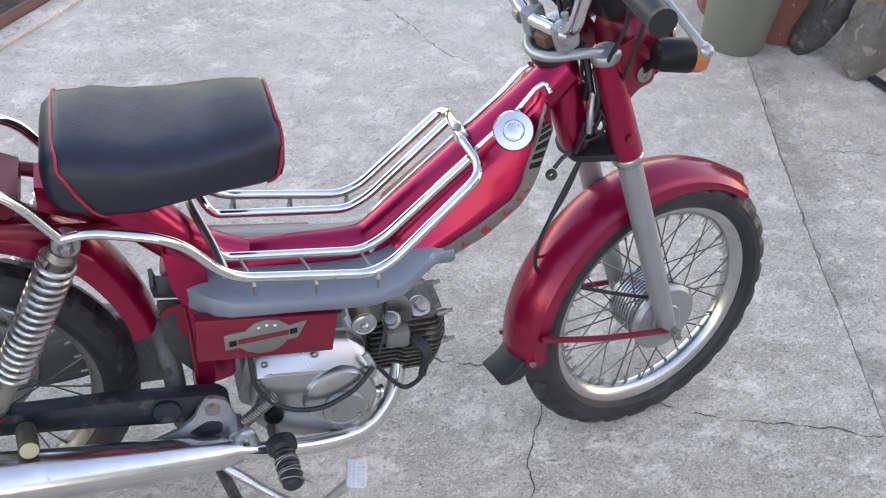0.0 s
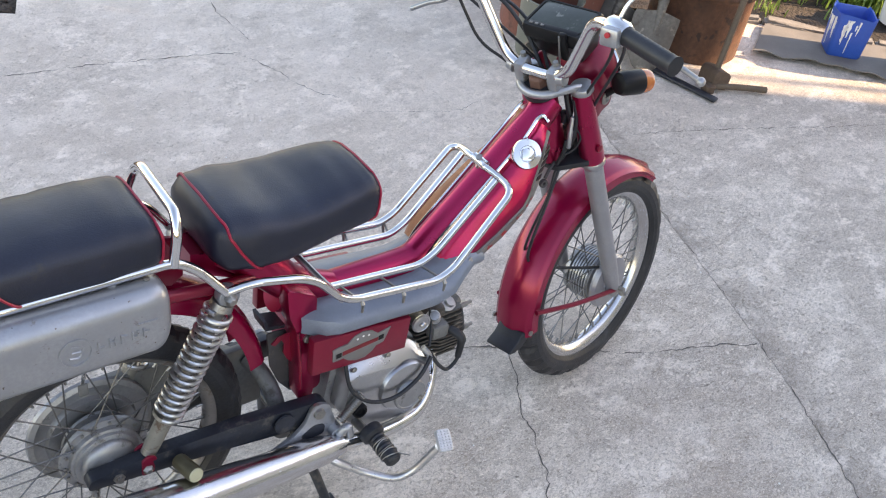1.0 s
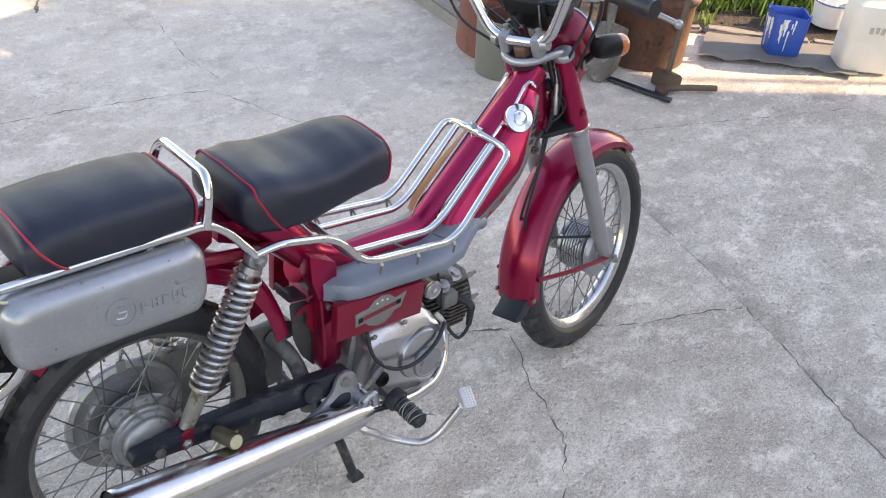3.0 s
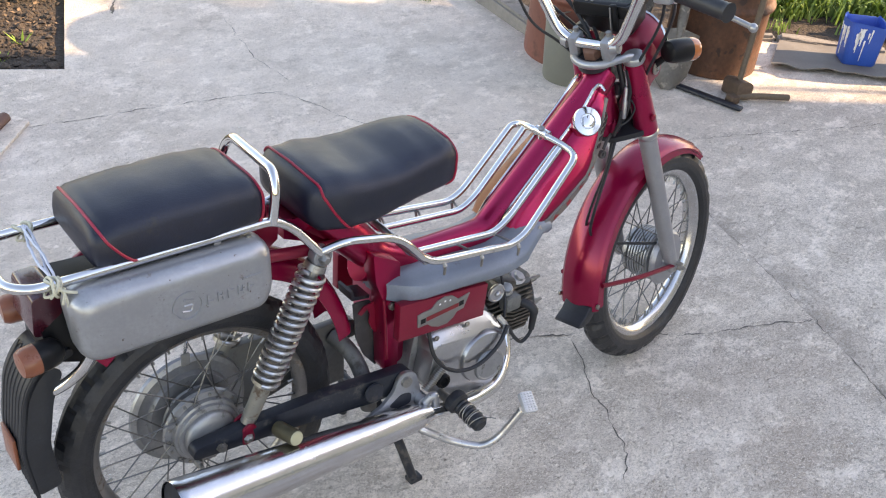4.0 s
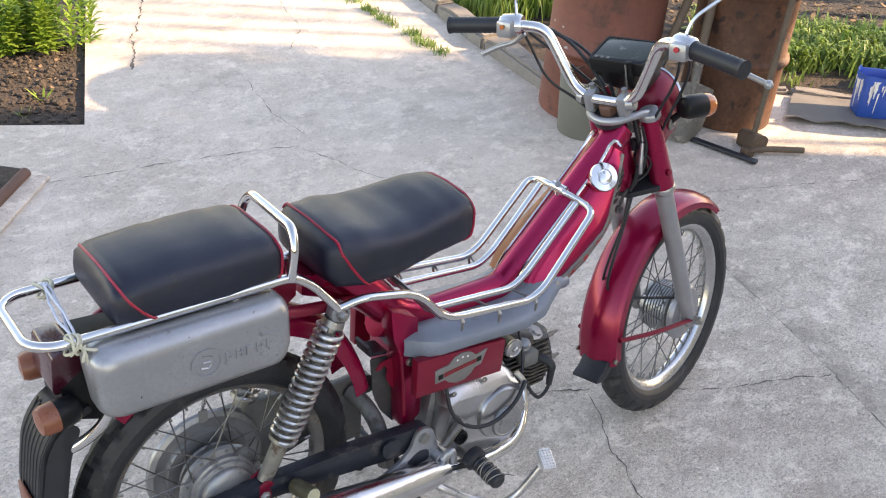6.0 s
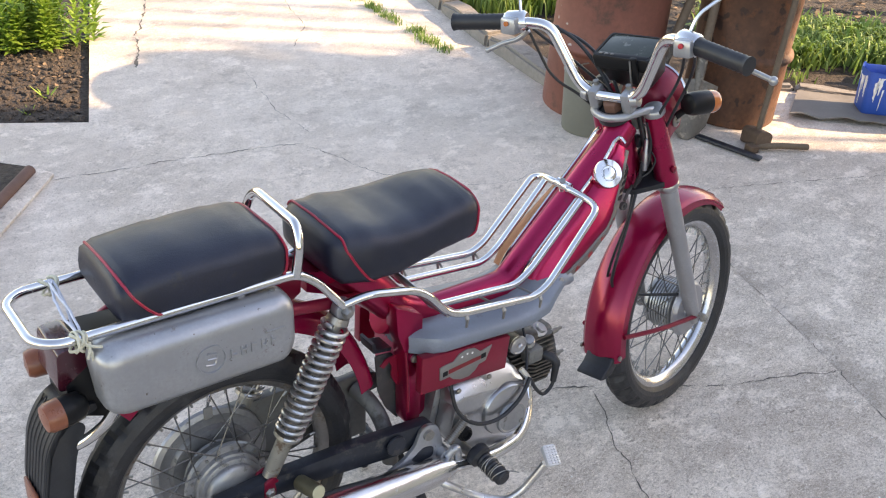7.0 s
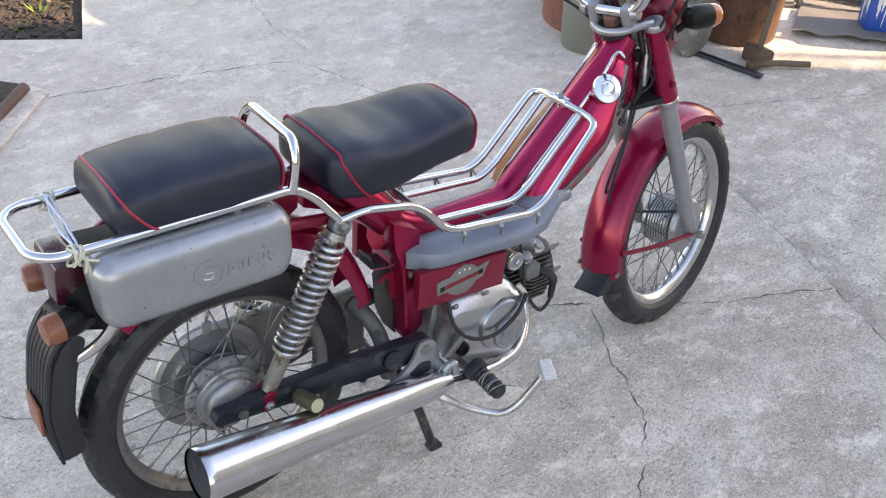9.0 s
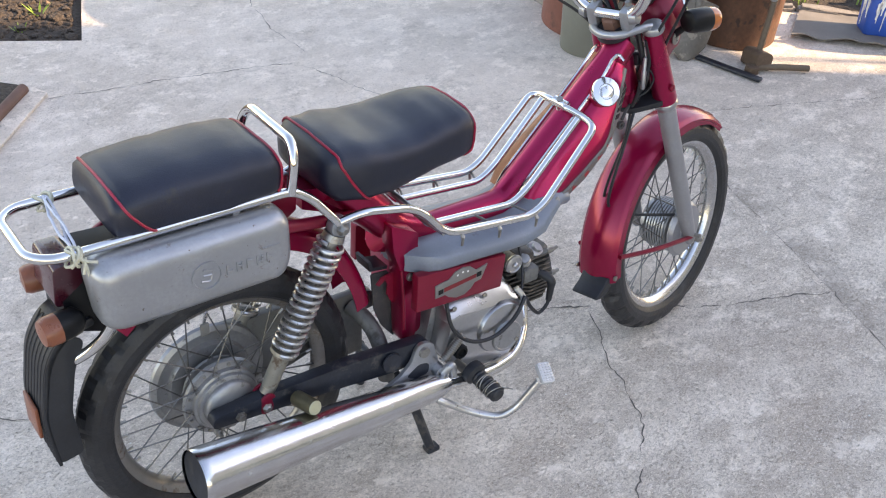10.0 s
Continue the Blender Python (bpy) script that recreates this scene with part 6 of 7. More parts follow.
part("brake_arm", tube(bend([(0.400, -0.130, 0.205), (0.412, -0.160, 0.190), (0.480, -0.190, 0.145), (0.525, -0.220, 0.134), (0.555, -0.236, 0.156), (0.590, -0.256, 0.222)], 0.045, 8), 0.0080, 12), SPRING, MOPED, "bent dull steel brake pedal arm")
PAD = Matrix.Translation((0.597, -0.262, 0.243)) @ pose(0, 0, 0, 34, 12, -6)
part("brake_pad", prism(rounded([(-0.015, -0.021), (0.015, -0.021), (0.015, 0.021), (-0.015, 0.021)], 0.006), -0.006, 0.004, 0.002, axis="z"), PADMETAL, MOPED, "chequered alloy brake pedal pad", PAD)
for k in range(28):
    part("pad_ridge", box(-0.0108 + 0.0072 * (k % 4), -0.0165 + 0.0055 * (k // 4), 0.0046, 0.0046, 0.0030, 0.0024, 0.0006), PADMETAL, MOPED, "", PAD)
part("pedal_hub", lathe([(0.013, 0), (0.014, 0.003), (0.014, 0.04), (0, 0.042)], 14, across(0.436, -0.100, 0.232)), SILVER, MOPED)
part("pedal_link", tube(bend([(0.436, -0.142, 0.232), (0.452, -0.150, 0.255), (0.468, -0.140, 0.190)], 0.012), 0.0085, 10), SILVER, MOPED)
a, b = V(0.450, -0.124, 0.246), V(0.497, -0.122, 0.290)
d = (b - a).normalized()
ref = d.orthogonal().normalized()
o = d.cross(ref)
part("return_spring", tube([a + (b - a) * t + 0.0085 * (math.cos(math.tau * 15 * t) * ref + math.sin(math.tau * 15 * t) * o) for t in [i / 180 for i in range(181)]], 0.0017, 6), STEEL, MOPED, "coil return spring")
part("side_stand", tube(bend([(0.392, -0.04, 0.185), (0.404, -0.095, 0.130), (0.440, -0.108, 0.008)], 0.03), [0.010] * 9, 10), BLACKSTEEL, MOPED, "dark steel prop stand")
part("stand_foot", box(0.442, -0.108, 0.008, 0.030, 0.024, 0.012, 0.003), BLACKSTEEL, MOPED)
part("stand_crossbar", tube([(0.395, -0.10, 0.150), (0.395, 0.10, 0.165)], 0.010, 12), BLACKSTEEL, MOPED)
part("stand_leg", tube([(0.395, 0.095, 0.170), (0.43, 0.150, 0.012)], 0.010, 10), BLACKSTEEL, MOPED)

NEST = {"headlamp_rim": "headlamp_shell", "headlamp_glass": "headlamp_shell", "cap_lug": "fuel_cap", "pad_ridge": "brake_pad", "warning_lamp": "instrument_housing",
        "instrument_glass": "instrument_housing", "lamp_strip": "instrument_housing", "ignition_key": "instrument_housing", "key_ring": "instrument_housing", "grip": "handlebar",
        "switch_block": "switch_housing", "switch_button": "switch_housing", "lever_ball": "brake_lever", "wire_binding": "foot_peg", "wire_end": "foot_peg", "peg_face": "passenger_peg",
        "cylinder_fin": "cylinder_barrel", "head_stud": "cylinder_head", "flap_ribs": "rear_flap", "rear_reflector": "rear_flap", "flap_side": "rear_flap", "stand_foot": "side_stand",
        "cover_bolt": "clutch_cover", "clutch_dome": "clutch_cover", "inspection_cover": "clutch_cover", "cover_ledge": "clutch_cover", "rail_pin": "rail_outer", "hanger_hole": "muffler_plate", "clamp_bolt": "bar_clamp", "bar_collar": "bar_clamp"}
OWN = {ob.name: ob for ob in MOPED.children}
for key, ob in OWN.items():
    base, _, tail = key.partition(".")
    if base in NEST:
        same = NEST[base] + ("." + tail if tail else "")
        ob.parent = OWN[same] if same in OWN else OWN[NEST[base]]

# ---------------------------------------------------------------- cord tied to the rack
def cord():
    m = MOPED.matrix_basis
    th = thing("tied_cord", "pale cord knotted across the rear rack", "cord")
    rnd = random.Random(4)
    for k in range(3):
        pts = []
        for i in range(15):
            t = i / 14
            spread = 0.0035 + 0.004 * math.sin(math.pi * t)
            ph = 2.2 * t + math.tau * k / 3
            pts.append(m @ (V(-0.206, -0.090, 0.709).lerp(V(-0.190, 0.088, 0.709), t) + V(spread * math.cos(ph) + rnd.uniform(-0.001, 0.001), 0, 0.7 * spread * math.sin(ph) - 0.005 * math.sin(math.pi * t))))
        part("strand", tube(pts, 0.0023, 6), CORDB, th)
    for v, n in ((-0.090, 4), (0.088, 3)):
        for k in range(n):
            lean = (0.012, -0.012, 0.005, -0.004)[k]
            c = V(-0.198 + 0.09 * v + rnd.uniform(-0.004, 0.004), v, 0.700)
            pts = [m @ (c + V(lean * math.sin(a) + 0.003 * math.cos(2 * a + k), (0.0120 + 0.0014 * k) * math.cos(a), (0.0120 + 0.0012 * k) * math.sin(a))) for a in [math.tau * i / 18 for i in range(18)]]
            part("knot_loop", tube(pts, 0.0024, 6, closed=True), CORD, th)
    for k, (dx, dz) in enumerate(((0.022, -0.006), (0.004, -0.030), (-0.008, -0.020))):
        a = m @ V(-0.204 + 0.004 * k, -0.101, 0.700)
        part("loose_end", tube(bend([a, a + V(dx * 0.5, -0.010, dz * 0.3), a + V(dx, -0.010, dz)], 0.008), 0.0023, 6), CORD, th)


cord()


# ---------------------------------------------------------------- drums, bucket and tools
def drum(x, y, r, h, material, label, rot):
    th = thing("steel_drum", label, "steel drum", pose(x, y, 0, 0, 0, rot), "drums by the kerb")
    prof = [(0, 0.012), (r - 0.012, 0.012), (r - 0.010, 0.0), (r, 0.0), (r, 0.020)]
    for f in (0.33, 0.66):
        z = h * f
        prof += [(r - 0.004, z - 0.026), (r, z - 0.016), (r + 0.010, z - 0.007), (r + 0.012, z), (r + 0.010, z + 0.007), (r, z + 0.016), (r - 0.004, z + 0.026)]
    prof += [(r, h - 0.02), (r + 0.003, h - 0.006), (r, h), (r - 0.010, h), (r - 0.012, h - 0.015), (r - 0.012, 0.10), (0, 0.10)]
    bm = lathe(prof, 56)
    rnd = random.Random(int(rot))
    for v in bm.verts:
        q = V(v.co.x, v.co.y, v.co.z) * 5 + V(rot, 0, 0)
        n = V(v.co.x, v.co.y, 0)
        if n.length > r * 0.9:
            v.co += n.normalized() * noise.noise(q) * 0.008
    part("shell", bm, material, th)
    part("rim_bead", tube([(r * math.cos(a), r * math.sin(a), h) for a in [math.tau * k / 48 for k in range(48)]], 0.007, 8, closed=True), material, th)
    return th


drum(2.295, 1.365, 0.215, 0.80, RUSTRED, "faded red steel drum with rust and chipped paint", 20)
drum(2.730, 1.075, 0.188, 0.80, RUSTY, "rusty brown steel drum catching low sun", 70)


def bucket():
    th = thing("bucket", "dull grey-green enamel bucket beside the red drum", "bucket", pose(2.096, 1.206, 0))
    part("body", lathe([(0, 0.006), (0.085, 0.004), (0.092, 0.0), (0.094, 0.006), (0.110, 0.22), (0.114, 0.224), (0.110, 0.228), (0.106, 0.222), (0.089, 0.014), (0, 0.014)], 40), BUCKET, th)
    part("handle", tube([(0.111 * math.cos(a), 0.111 * math.sin(a) * 0.5, 0.215 + 0.004 + abs(math.sin(a)) * 0.012) for a in [math.pi * k / 16 for k in range(17)]], 0.0028, 6), STEEL, th)


bucket()


def spade(x, y, lean, tip, turn, wide, material, label):
    """A pointed spade standing on its blade: lean back, tip sideways, turn about the upright."""
    th = thing("spade", label, "spade", group="spades by the drums")
    m = Matrix.Translation((x, y, 0.0)) @ pose(0, 0, 0, lean, tip, turn)
    rings = []
    for z, h, c in ((0.0, 0.016, 0.003), (0.020, 0.046, 0.007), (0.060, 0.078, 0.012), (0.110, 0.090, 0.016), (0.190, 0.096, 0.016), (0.212, 0.093, 0.010)):
        h *= wide
        up = 0.016 if z > 0.2 else 0.0
        front = [(x * h, c * x * x - 0.006 * (1 - x * x) - 0.002 + 0.003 * noise.noise(V(x * 3, z * 30, turn)), z + up * (1 - abs(x))) for x in (-1, -0.7, -0.35, 0, 0.35, 0.7, 1)]
        rings.append(front + [(p, q + 0.003, r) for p, q, r in front[::-1]])
    part("blade", skin(rings), material, th, m=m, sharp=50)
    part("socket", tube([(0, -0.002, 0.13), (0, -0.004, 0.20), (0, 0.0, 0.26), (0, 0.006, 0.36)], [0.005, 0.014, 0.019, 0.020], 12), material, th, m=m)
    part("shaft", tube([(0, 0.006, 0.33), (0.004, 0.008, 0.7), (0, 0.006, 1.15)], 0.0165, 12), WOOD, th, m=m)


spade(2.365, 0.955, -20, 9, -30, 0.92, SPADE, "worn muddy steel spade leaning against the drums")
spade(2.262, 1.112, -16, 12, -52, 0.72, OLDSPADE, "dark rusty spade leaning behind the other one")


def sledge():
    th = thing("sledgehammer", "rusty sledgehammer standing on its head against the drum", "sledgehammer")
    m = Matrix.Translation((2.575, 0.800, 0.030)) @ pose(0, 0, 0, -10, 9, -20)
    part("head", prism(rounded([(-0.031, -0.030), (0.031, -0.030), (0.033, 0.022), (0.020, 0.034), (-0.020, 0.034), (-0.033, 0.022)], 0.012), -0.050, 0.050, 0.012, 3, axis="y"), HEADIRON, th, m=m)
    part("shaft", tube([(0, 0, 0.0), (0.003, 0, 0.3), (0, 0, 0.85)], [0.011, 0.0115, 0.0125], 10), WOOD, th, m=m)


sledge()


def hatchet():
    th = thing("hatchet", "old axe with a wooden handle lying on the concrete", "axe")
    part("shaft", tube(bend([(2.52, 0.775, 0.018), (2.62, 0.725, 0.020), (2.72, 0.672, 0.016)], 0.05), [0.012] * 9, 10), WOOD, th)
    part("head", prism(rounded([(2.492, 0.752), (2.530, 0.742), (2.540, 0.780), (2.505, 0.795)], 0.010), 0.002, 0.028, 0.006, axis="z"), HEADIRON, th)


hatchet()
bar = part("iron_bar", box(0, 0, 0, 0.26, 0.030, 0.012, 0.003, m=pose(2.455, 0.825, 0.0075, 0, 0, -74)), BLACKSTEEL)
tagged(bar, "flat dark iron bar lying on the concrete", "iron bar")


# ---------------------------------------------------------------- felt sheet, blue can, jugs
def felt(name, pts, seed):
    bm = bmesh.new()
    rnd = random.Random(seed)
    a, b, c, d = [V(*p, 0) for p in pts]
    n, k = 26, 9
    grid = [[(a.lerp(b, i / n)).lerp(d.lerp(c, i / n), j / k) for i in range(n + 1)] for j in range(k + 1)]
    vs = []
    for j, row in enumerate(grid):
        vr = []
        for i, p in enumerate(row):
            e = min(i, n - i) / n
            edge = 0.016 * max(0, 1 - j / 1.5) * (0.5 + noise.noise(V(i * 0.16, seed, 0)))
            z = 0.006 + edge + 0.006 * (noise.noise(V(p.x * 5, p.y * 5, seed)) + 0.5)
            vr.append(bm.verts.new((p.x, p.y, z)))
        vs.append(vr)
    for r0, r1 in zip(vs, vs[1:]):
        for i in range(n):
            bm.faces.new((r0[i], r0[i + 1], r1[i + 1], r1[i]))
    bmesh.ops.recalc_face_normals(bm, faces=bm.faces)
    bmesh.ops.solidify(bm, geom=list(bm.faces), thickness=0.004)
    ob = part(name, bm, FELT, sharp=60)
    tagged(ob, "curling sheet of grey roofing felt on the ground", "roofing felt", "felt sheets by the kerb")


felt("felt_sheet", [(2.90, 0.90), (3.17, 0.665), (3.37, 0.86), (3.14, 1.05)], 1)
felt("felt_sheet", [(3.165, 0.675), (3.36, 0.45), (3.60, 0.65), (3.36, 0.87)], 2)


def blue_can():
    th = thing("blue_can", "blue plastic canister with white paint splashes", "canister", pose(3.275, 0.775, 0.012, 0, 0, -38))
    prof = rounded([(-0.074, -0.060), (0.074, -0.060), (0.074, 0.060), (-0.074, 0.060)], 0.022)
    wob = random.Random(5)
    lip = [wob.uniform(-0.010, 0.006) for _ in prof]
    rings = [[(x * k, y * k, z + (lip[i] if z > 0.15 else 0)) for i, (x, y) in enumerate(prof)] for k, z in ((0.86, 0), (0.92, 0.008), (0.97, 0.08), (1.03, 0.165), (1.03, 0.175), (0.99, 0.172), (0.90, 0.02))]
    part("body", skin(rings), BLUE, th)
    rnd = random.Random(8)
    for face, count in ((0, 9), (1, 8)):
        for k in range(count):
            big = k < 2
            x, z = rnd.uniform(-0.045, 0.045), rnd.uniform(0.10, 0.16)
            w, h = (rnd.uniform(0.018, 0.030), rnd.uniform(0.05, 0.08)) if big else (rnd.uniform(0.004, 0.009), rnd.uniform(0.02, 0.09))
            h = min(h, z - 0.02)
            n = 9
            left = [(x - w * (0.5 - 0.4 * t) * rnd.uniform(0.5, 1.2), z - h * t) for t in [i / n for i in range(n + 1)]]
            right = [(x + w * (0.5 - 0.4 * t) * rnd.uniform(0.5, 1.2), z - h * t) for t in [1 - i / n for i in range(n + 1)]]
            b = prism(left + right, -0.0035, 0.0)
            lean = math.atan2(0.06 * 0.11, 0.165)
            b.transform((pose(0, 0, 0, 0, 0, 0) if face == 0 else pose(0, 0, 0, 0, 0, -90)) @ Matrix.Translation((0, -(0.0545 if face == 0 else 0.0675), 0)) @ pose(0, 0, 0, math.degrees(lean), 0, 0))
            part("paint_splash", b, WHITEP, th)


blue_can()


def jug(x, y, rot, s, name, label, material):
    th = thing(name, label, "canister", pose(x, y, 0.008, 0, 0, rot))
    prof = rounded([(-0.10 * s, -0.065 * s), (0.10 * s, -0.065 * s), (0.10 * s, 0.065 * s), (-0.10 * s, 0.065 * s)], 0.03 * s)
    rings = [[(px * k, py * k, z * s) for px, py in prof] for k, z in ((0.92, 0), (1, 0.012), (1, 0.10), (0.985, 0.105), (0.985, 0.115), (1, 0.12), (1, 0.20), (0.9, 0.235), (0.6, 0.25))]
    part("body", skin(rings), material, th)
    part("neck", lathe([(0.026 * s, 0.24 * s), (0.026 * s, 0.275 * s), (0.022 * s, 0.28 * s), (0, 0.28 * s)], 20), material, th)
    part("handle", tube(bend([(-0.07 * s, 0, 0.22 * s), (-0.06 * s, 0, 0.275 * s), (0.02 * s, 0, 0.275 * s), (0.03 * s, 0, 0.24 * s)], 0.02 * s), 0.011 * s, 10), material, th)
    if s > 0.9:
        bm = bmesh.new()
        for k in range(4):
            box(-0.034 + 0.023 * k, -0.066 * s, 0.155 * s + 0.003 * (k % 2), 0.015, 0.002, 0.026, 0, bm=bm)
            box(-0.034 + 0.023 * k, -0.0664 * s, 0.155 * s, 0.006, 0.002, 0.013, 0, bm=bm)
        part("label_marks", bm, FAINT, th, "faint brown printed marks")


jug(3.485, 0.520, -40, 1.15, "white_canister", "off-white plastic canister with faint print", JUG)
tub = thing("white_tub", "white enamel tub with a blue rim by the kerb", "tub", pose(3.78, 0.87, 0.0))
part("body", lathe([(0, 0.004), (0.07, 0.0), (0.078, 0.10), (0.083, 0.104), (0.079, 0.108), (0.072, 0.10), (0.066, 0.01), (0, 0.01)], 32), WHITEP, tub)
part("rim", tube([(0.081 * math.cos(a), 0.081 * math.sin(a), 0.106) for a in [math.tau * k / 32 for k in range(32)]], 0.003, 6, closed=True), BLUE, tub)
cupb = thing("white_bottle", "small white plastic bottle in the tub", "bottle", pose(3.775, 0.87, 0.010))
part("body", lathe([(0, 0), (0.028, 0), (0.030, 0.01), (0.030, 0.12), (0.014, 0.15), (0.014, 0.17), (0, 0.172)], 20), WHITEP, cupb)

# ---------------------------------------------------------------- plants
def blades(name, count, where, height, width, material, label, seed, lean=0.35, category="grass"):
    """Many bent blades as one mesh; where(rnd) gives a place (x, y, z)."""
    rnd = random.Random(seed)
    verts, faces = [], []
    for _ in range(count):
        x, y, z = where(rnd)
        h = height * rnd.uniform(0.45, 1.15)
        w = width * rnd.uniform(0.6, 1.2)
        a = rnd.uniform(0, math.tau)
        d = V(math.cos(a), math.sin(a), 0)
        o = V(-d.y, d.x, 0) * w
        l = lean * rnd.uniform(0.3, 1.4) * h
        p = V(x, y, z)
        pts = [(p, 1.0), (p + d * l * 0.25 + V(0, 0, h * 0.5), 0.85), (p + d * l * 0.65 + V(0, 0, h * 0.85), 0.55), (p + d * l + V(0, 0, h * (0.98 - 0.25 * lean)), 0.05)]
        i0 = len(verts)
        for q, k in pts:
            verts += [q + o * k, q - o * k]
        for k in range(3):
            faces.append((i0 + 2 * k, i0 + 2 * k + 1, i0 + 2 * k + 3, i0 + 2 * k + 2))
    me = bpy.data.meshes.new(name)
    me.from_pydata([tuple(v) for v in verts], [], faces)
    me.materials.append(material)
    for f in me.polygons:
        f.use_smooth = True
    return tagged(new(name, me), label, category, kind="stuff")


def inside(pts):
    xs, ys = [p[0] for p in pts], [p[1] for p in pts]

    def pick(rnd):
        while True:
            x, y = rnd.uniform(min(xs), max(xs)), rnd.uniform(min(ys), max(ys))
            c = False
            for (x1, y1), (x2, y2) in zip(pts, pts[1:] + pts[:1]):
                if (y1 > y) != (y2 > y) and x < (x2 - x1) * (y - y1) / (y2 - y1) + x1:
                    c = not c
            if c:
                return x, y, -0.02
    return pick


def clumped(pick, n, spread, seed):
    r = random.Random(seed)
    cs = [pick(r) for _ in range(n)]

    def f(rnd):
        c = rnd.choice(cs)
        return c[0] + rnd.gauss(0, spread), c[1] + rnd.gauss(0, spread), c[2]
    return f


FIELD = [(3.12, 1.54), (3.48, 1.27), (3.82, 1.02), (4.7, 0.20), (5.0, 0.45), (4.15, 1.27), (3.84, 1.52), (3.45, 1.84)]
blades("long_grass", 7000, clumped(inside(FIELD), 380, 0.04, 8), 0.125, 0.0065, GRASS, "long bright green garden grass", 11, 0.6)
blades("broad_grass", 900, clumped(inside(FIELD), 60, 0.03, 18), 0.13, 0.013, LILY, "broad pale green leaves in the grass", 19, 0.8)
blades("kerb_grass", 6500, clumped(inside([(2.50, 2.35), (3.05, 2.05), (3.4, 3.5), (2.80, 3.6)]), 110, 0.05, 3), 0.16, 0.0055, GRASS, "tufts of fresh green grass behind the kerb", 12)
blades("joint_weeds", 700, clumped(lambda r: (2.045 + r.uniform(-0.015, 0.015) + 0.02 * r.random(), 2.05 + 0.75 * r.random(), 0.0), 26, 0.016, 5), 0.030, 0.0022, GRASS, "low weeds growing along a concrete joint", 13, 0.7)
blades("soil_weeds", 140, clumped(inside([(3.15, 1.15), (3.5, 0.9), (3.9, 0.9), (3.6, 1.35)]), 12, 0.03, 6), 0.05, 0.004, GRASS, "small weeds in the bare soil", 14)


def lily(x, y, n, h, seed, label):
    rnd = random.Random(seed)
    verts, faces = [], []
    for s in range(n):
        sx, sy = x + rnd.gauss(0, 0.055), y + rnd.gauss(0, 0.055)
        tilt = V(rnd.gauss(0, 0.10), rnd.gauss(0, 0.10), 1).normalized()
        hh = h * rnd.uniform(0.7, 1.1)
        for k in range(34):
            t = 0.06 + 0.94 * k / 33
            p = V(sx, sy, -0.03) + tilt * hh * t
            a = k * 2.399 + s
            d = V(math.cos(a), math.sin(a), 0.45 + 0.5 * t).normalized()
            ln = 0.090 * (1 - 0.45 * t) * rnd.uniform(0.8, 1.2)
            o = d.cross(V(0, 0, 1)).normalized() * 0.0105
            i0 = len(verts)
            verts += [p + o * 0.4, p - o * 0.4, p + d * ln * 0.5 + o + V(0, 0, 0.006), p + d * ln * 0.5 - o + V(0, 0, 0.006), p + d * ln - V(0, 0, ln * 0.15)]
            faces += [(i0, i0 + 1, i0 + 3, i0 + 2), (i0 + 2, i0 + 3, i0 + 4)]
    me = bpy.data.meshes.new("lily_plant")
    me.from_pydata([tuple(v) for v in verts], [], faces)
    me.materials.append(LILY)
    return tagged(new("lily_plant", me), label, "plant", "plants in the flower bed")


lily(0.64, 2.78, 20, 0.25, 2, "leafy yellow-green lily clump in the flower bed")
lily(0.48, 2.88, 10, 0.22, 7, "leafy yellow-green lily clump in the flower bed")
lily(0.56, 3.15, 10, 0.26, 9, "leafy yellow-green lily clump in the flower bed")


def seedling(x, y, n, ln, w, seed, material=LILY, label="small green seedling in the dark soil"):
    rnd = random.Random(seed)
    verts, faces = [], []
    for k in range(n):
        a = math.tau * k / n + rnd.uniform(-0.3, 0.3)
        d = V(math.cos(a), math.sin(a), rnd.uniform(0.6, 1.3)).normalized()
        o = d.cross(V(0, 0, 1)).normalized() * w
        p = V(x, y, -0.03)
        L = ln * rnd.uniform(0.7, 1.2)
        i0 = len(verts)
        verts += [p + o * 0.3, p - o * 0.3, p + d * L * 0.55 + o, p + d * L * 0.55 - o, p + d * L]
        faces += [(i0, i0 + 1, i0 + 3, i0 + 2), (i0 + 2, i0 + 3, i0 + 4)]
    me = bpy.data.meshes.new("seedling")
    me.from_pydata([tuple(v) for v in verts], [], faces)
    me.materials.append(material)
    return tagged(new("seedling", me), label, "plant", "plants in the flower bed")


seedling(0.47, 2.33, 14, 0.07, 0.004, 1)
seedling(0.37, 2.22, 9, 0.05, 0.003, 2)
seedling(0.42, 2.80, 12, 0.09, 0.010, 3)
seedling(0.33, 2.92, 12, 0.08, 0.016, 4, PETAL, "pale yellow flower in the bed")
seedling(0.30, 2.70, 9, 0.08, 0.010, 5)


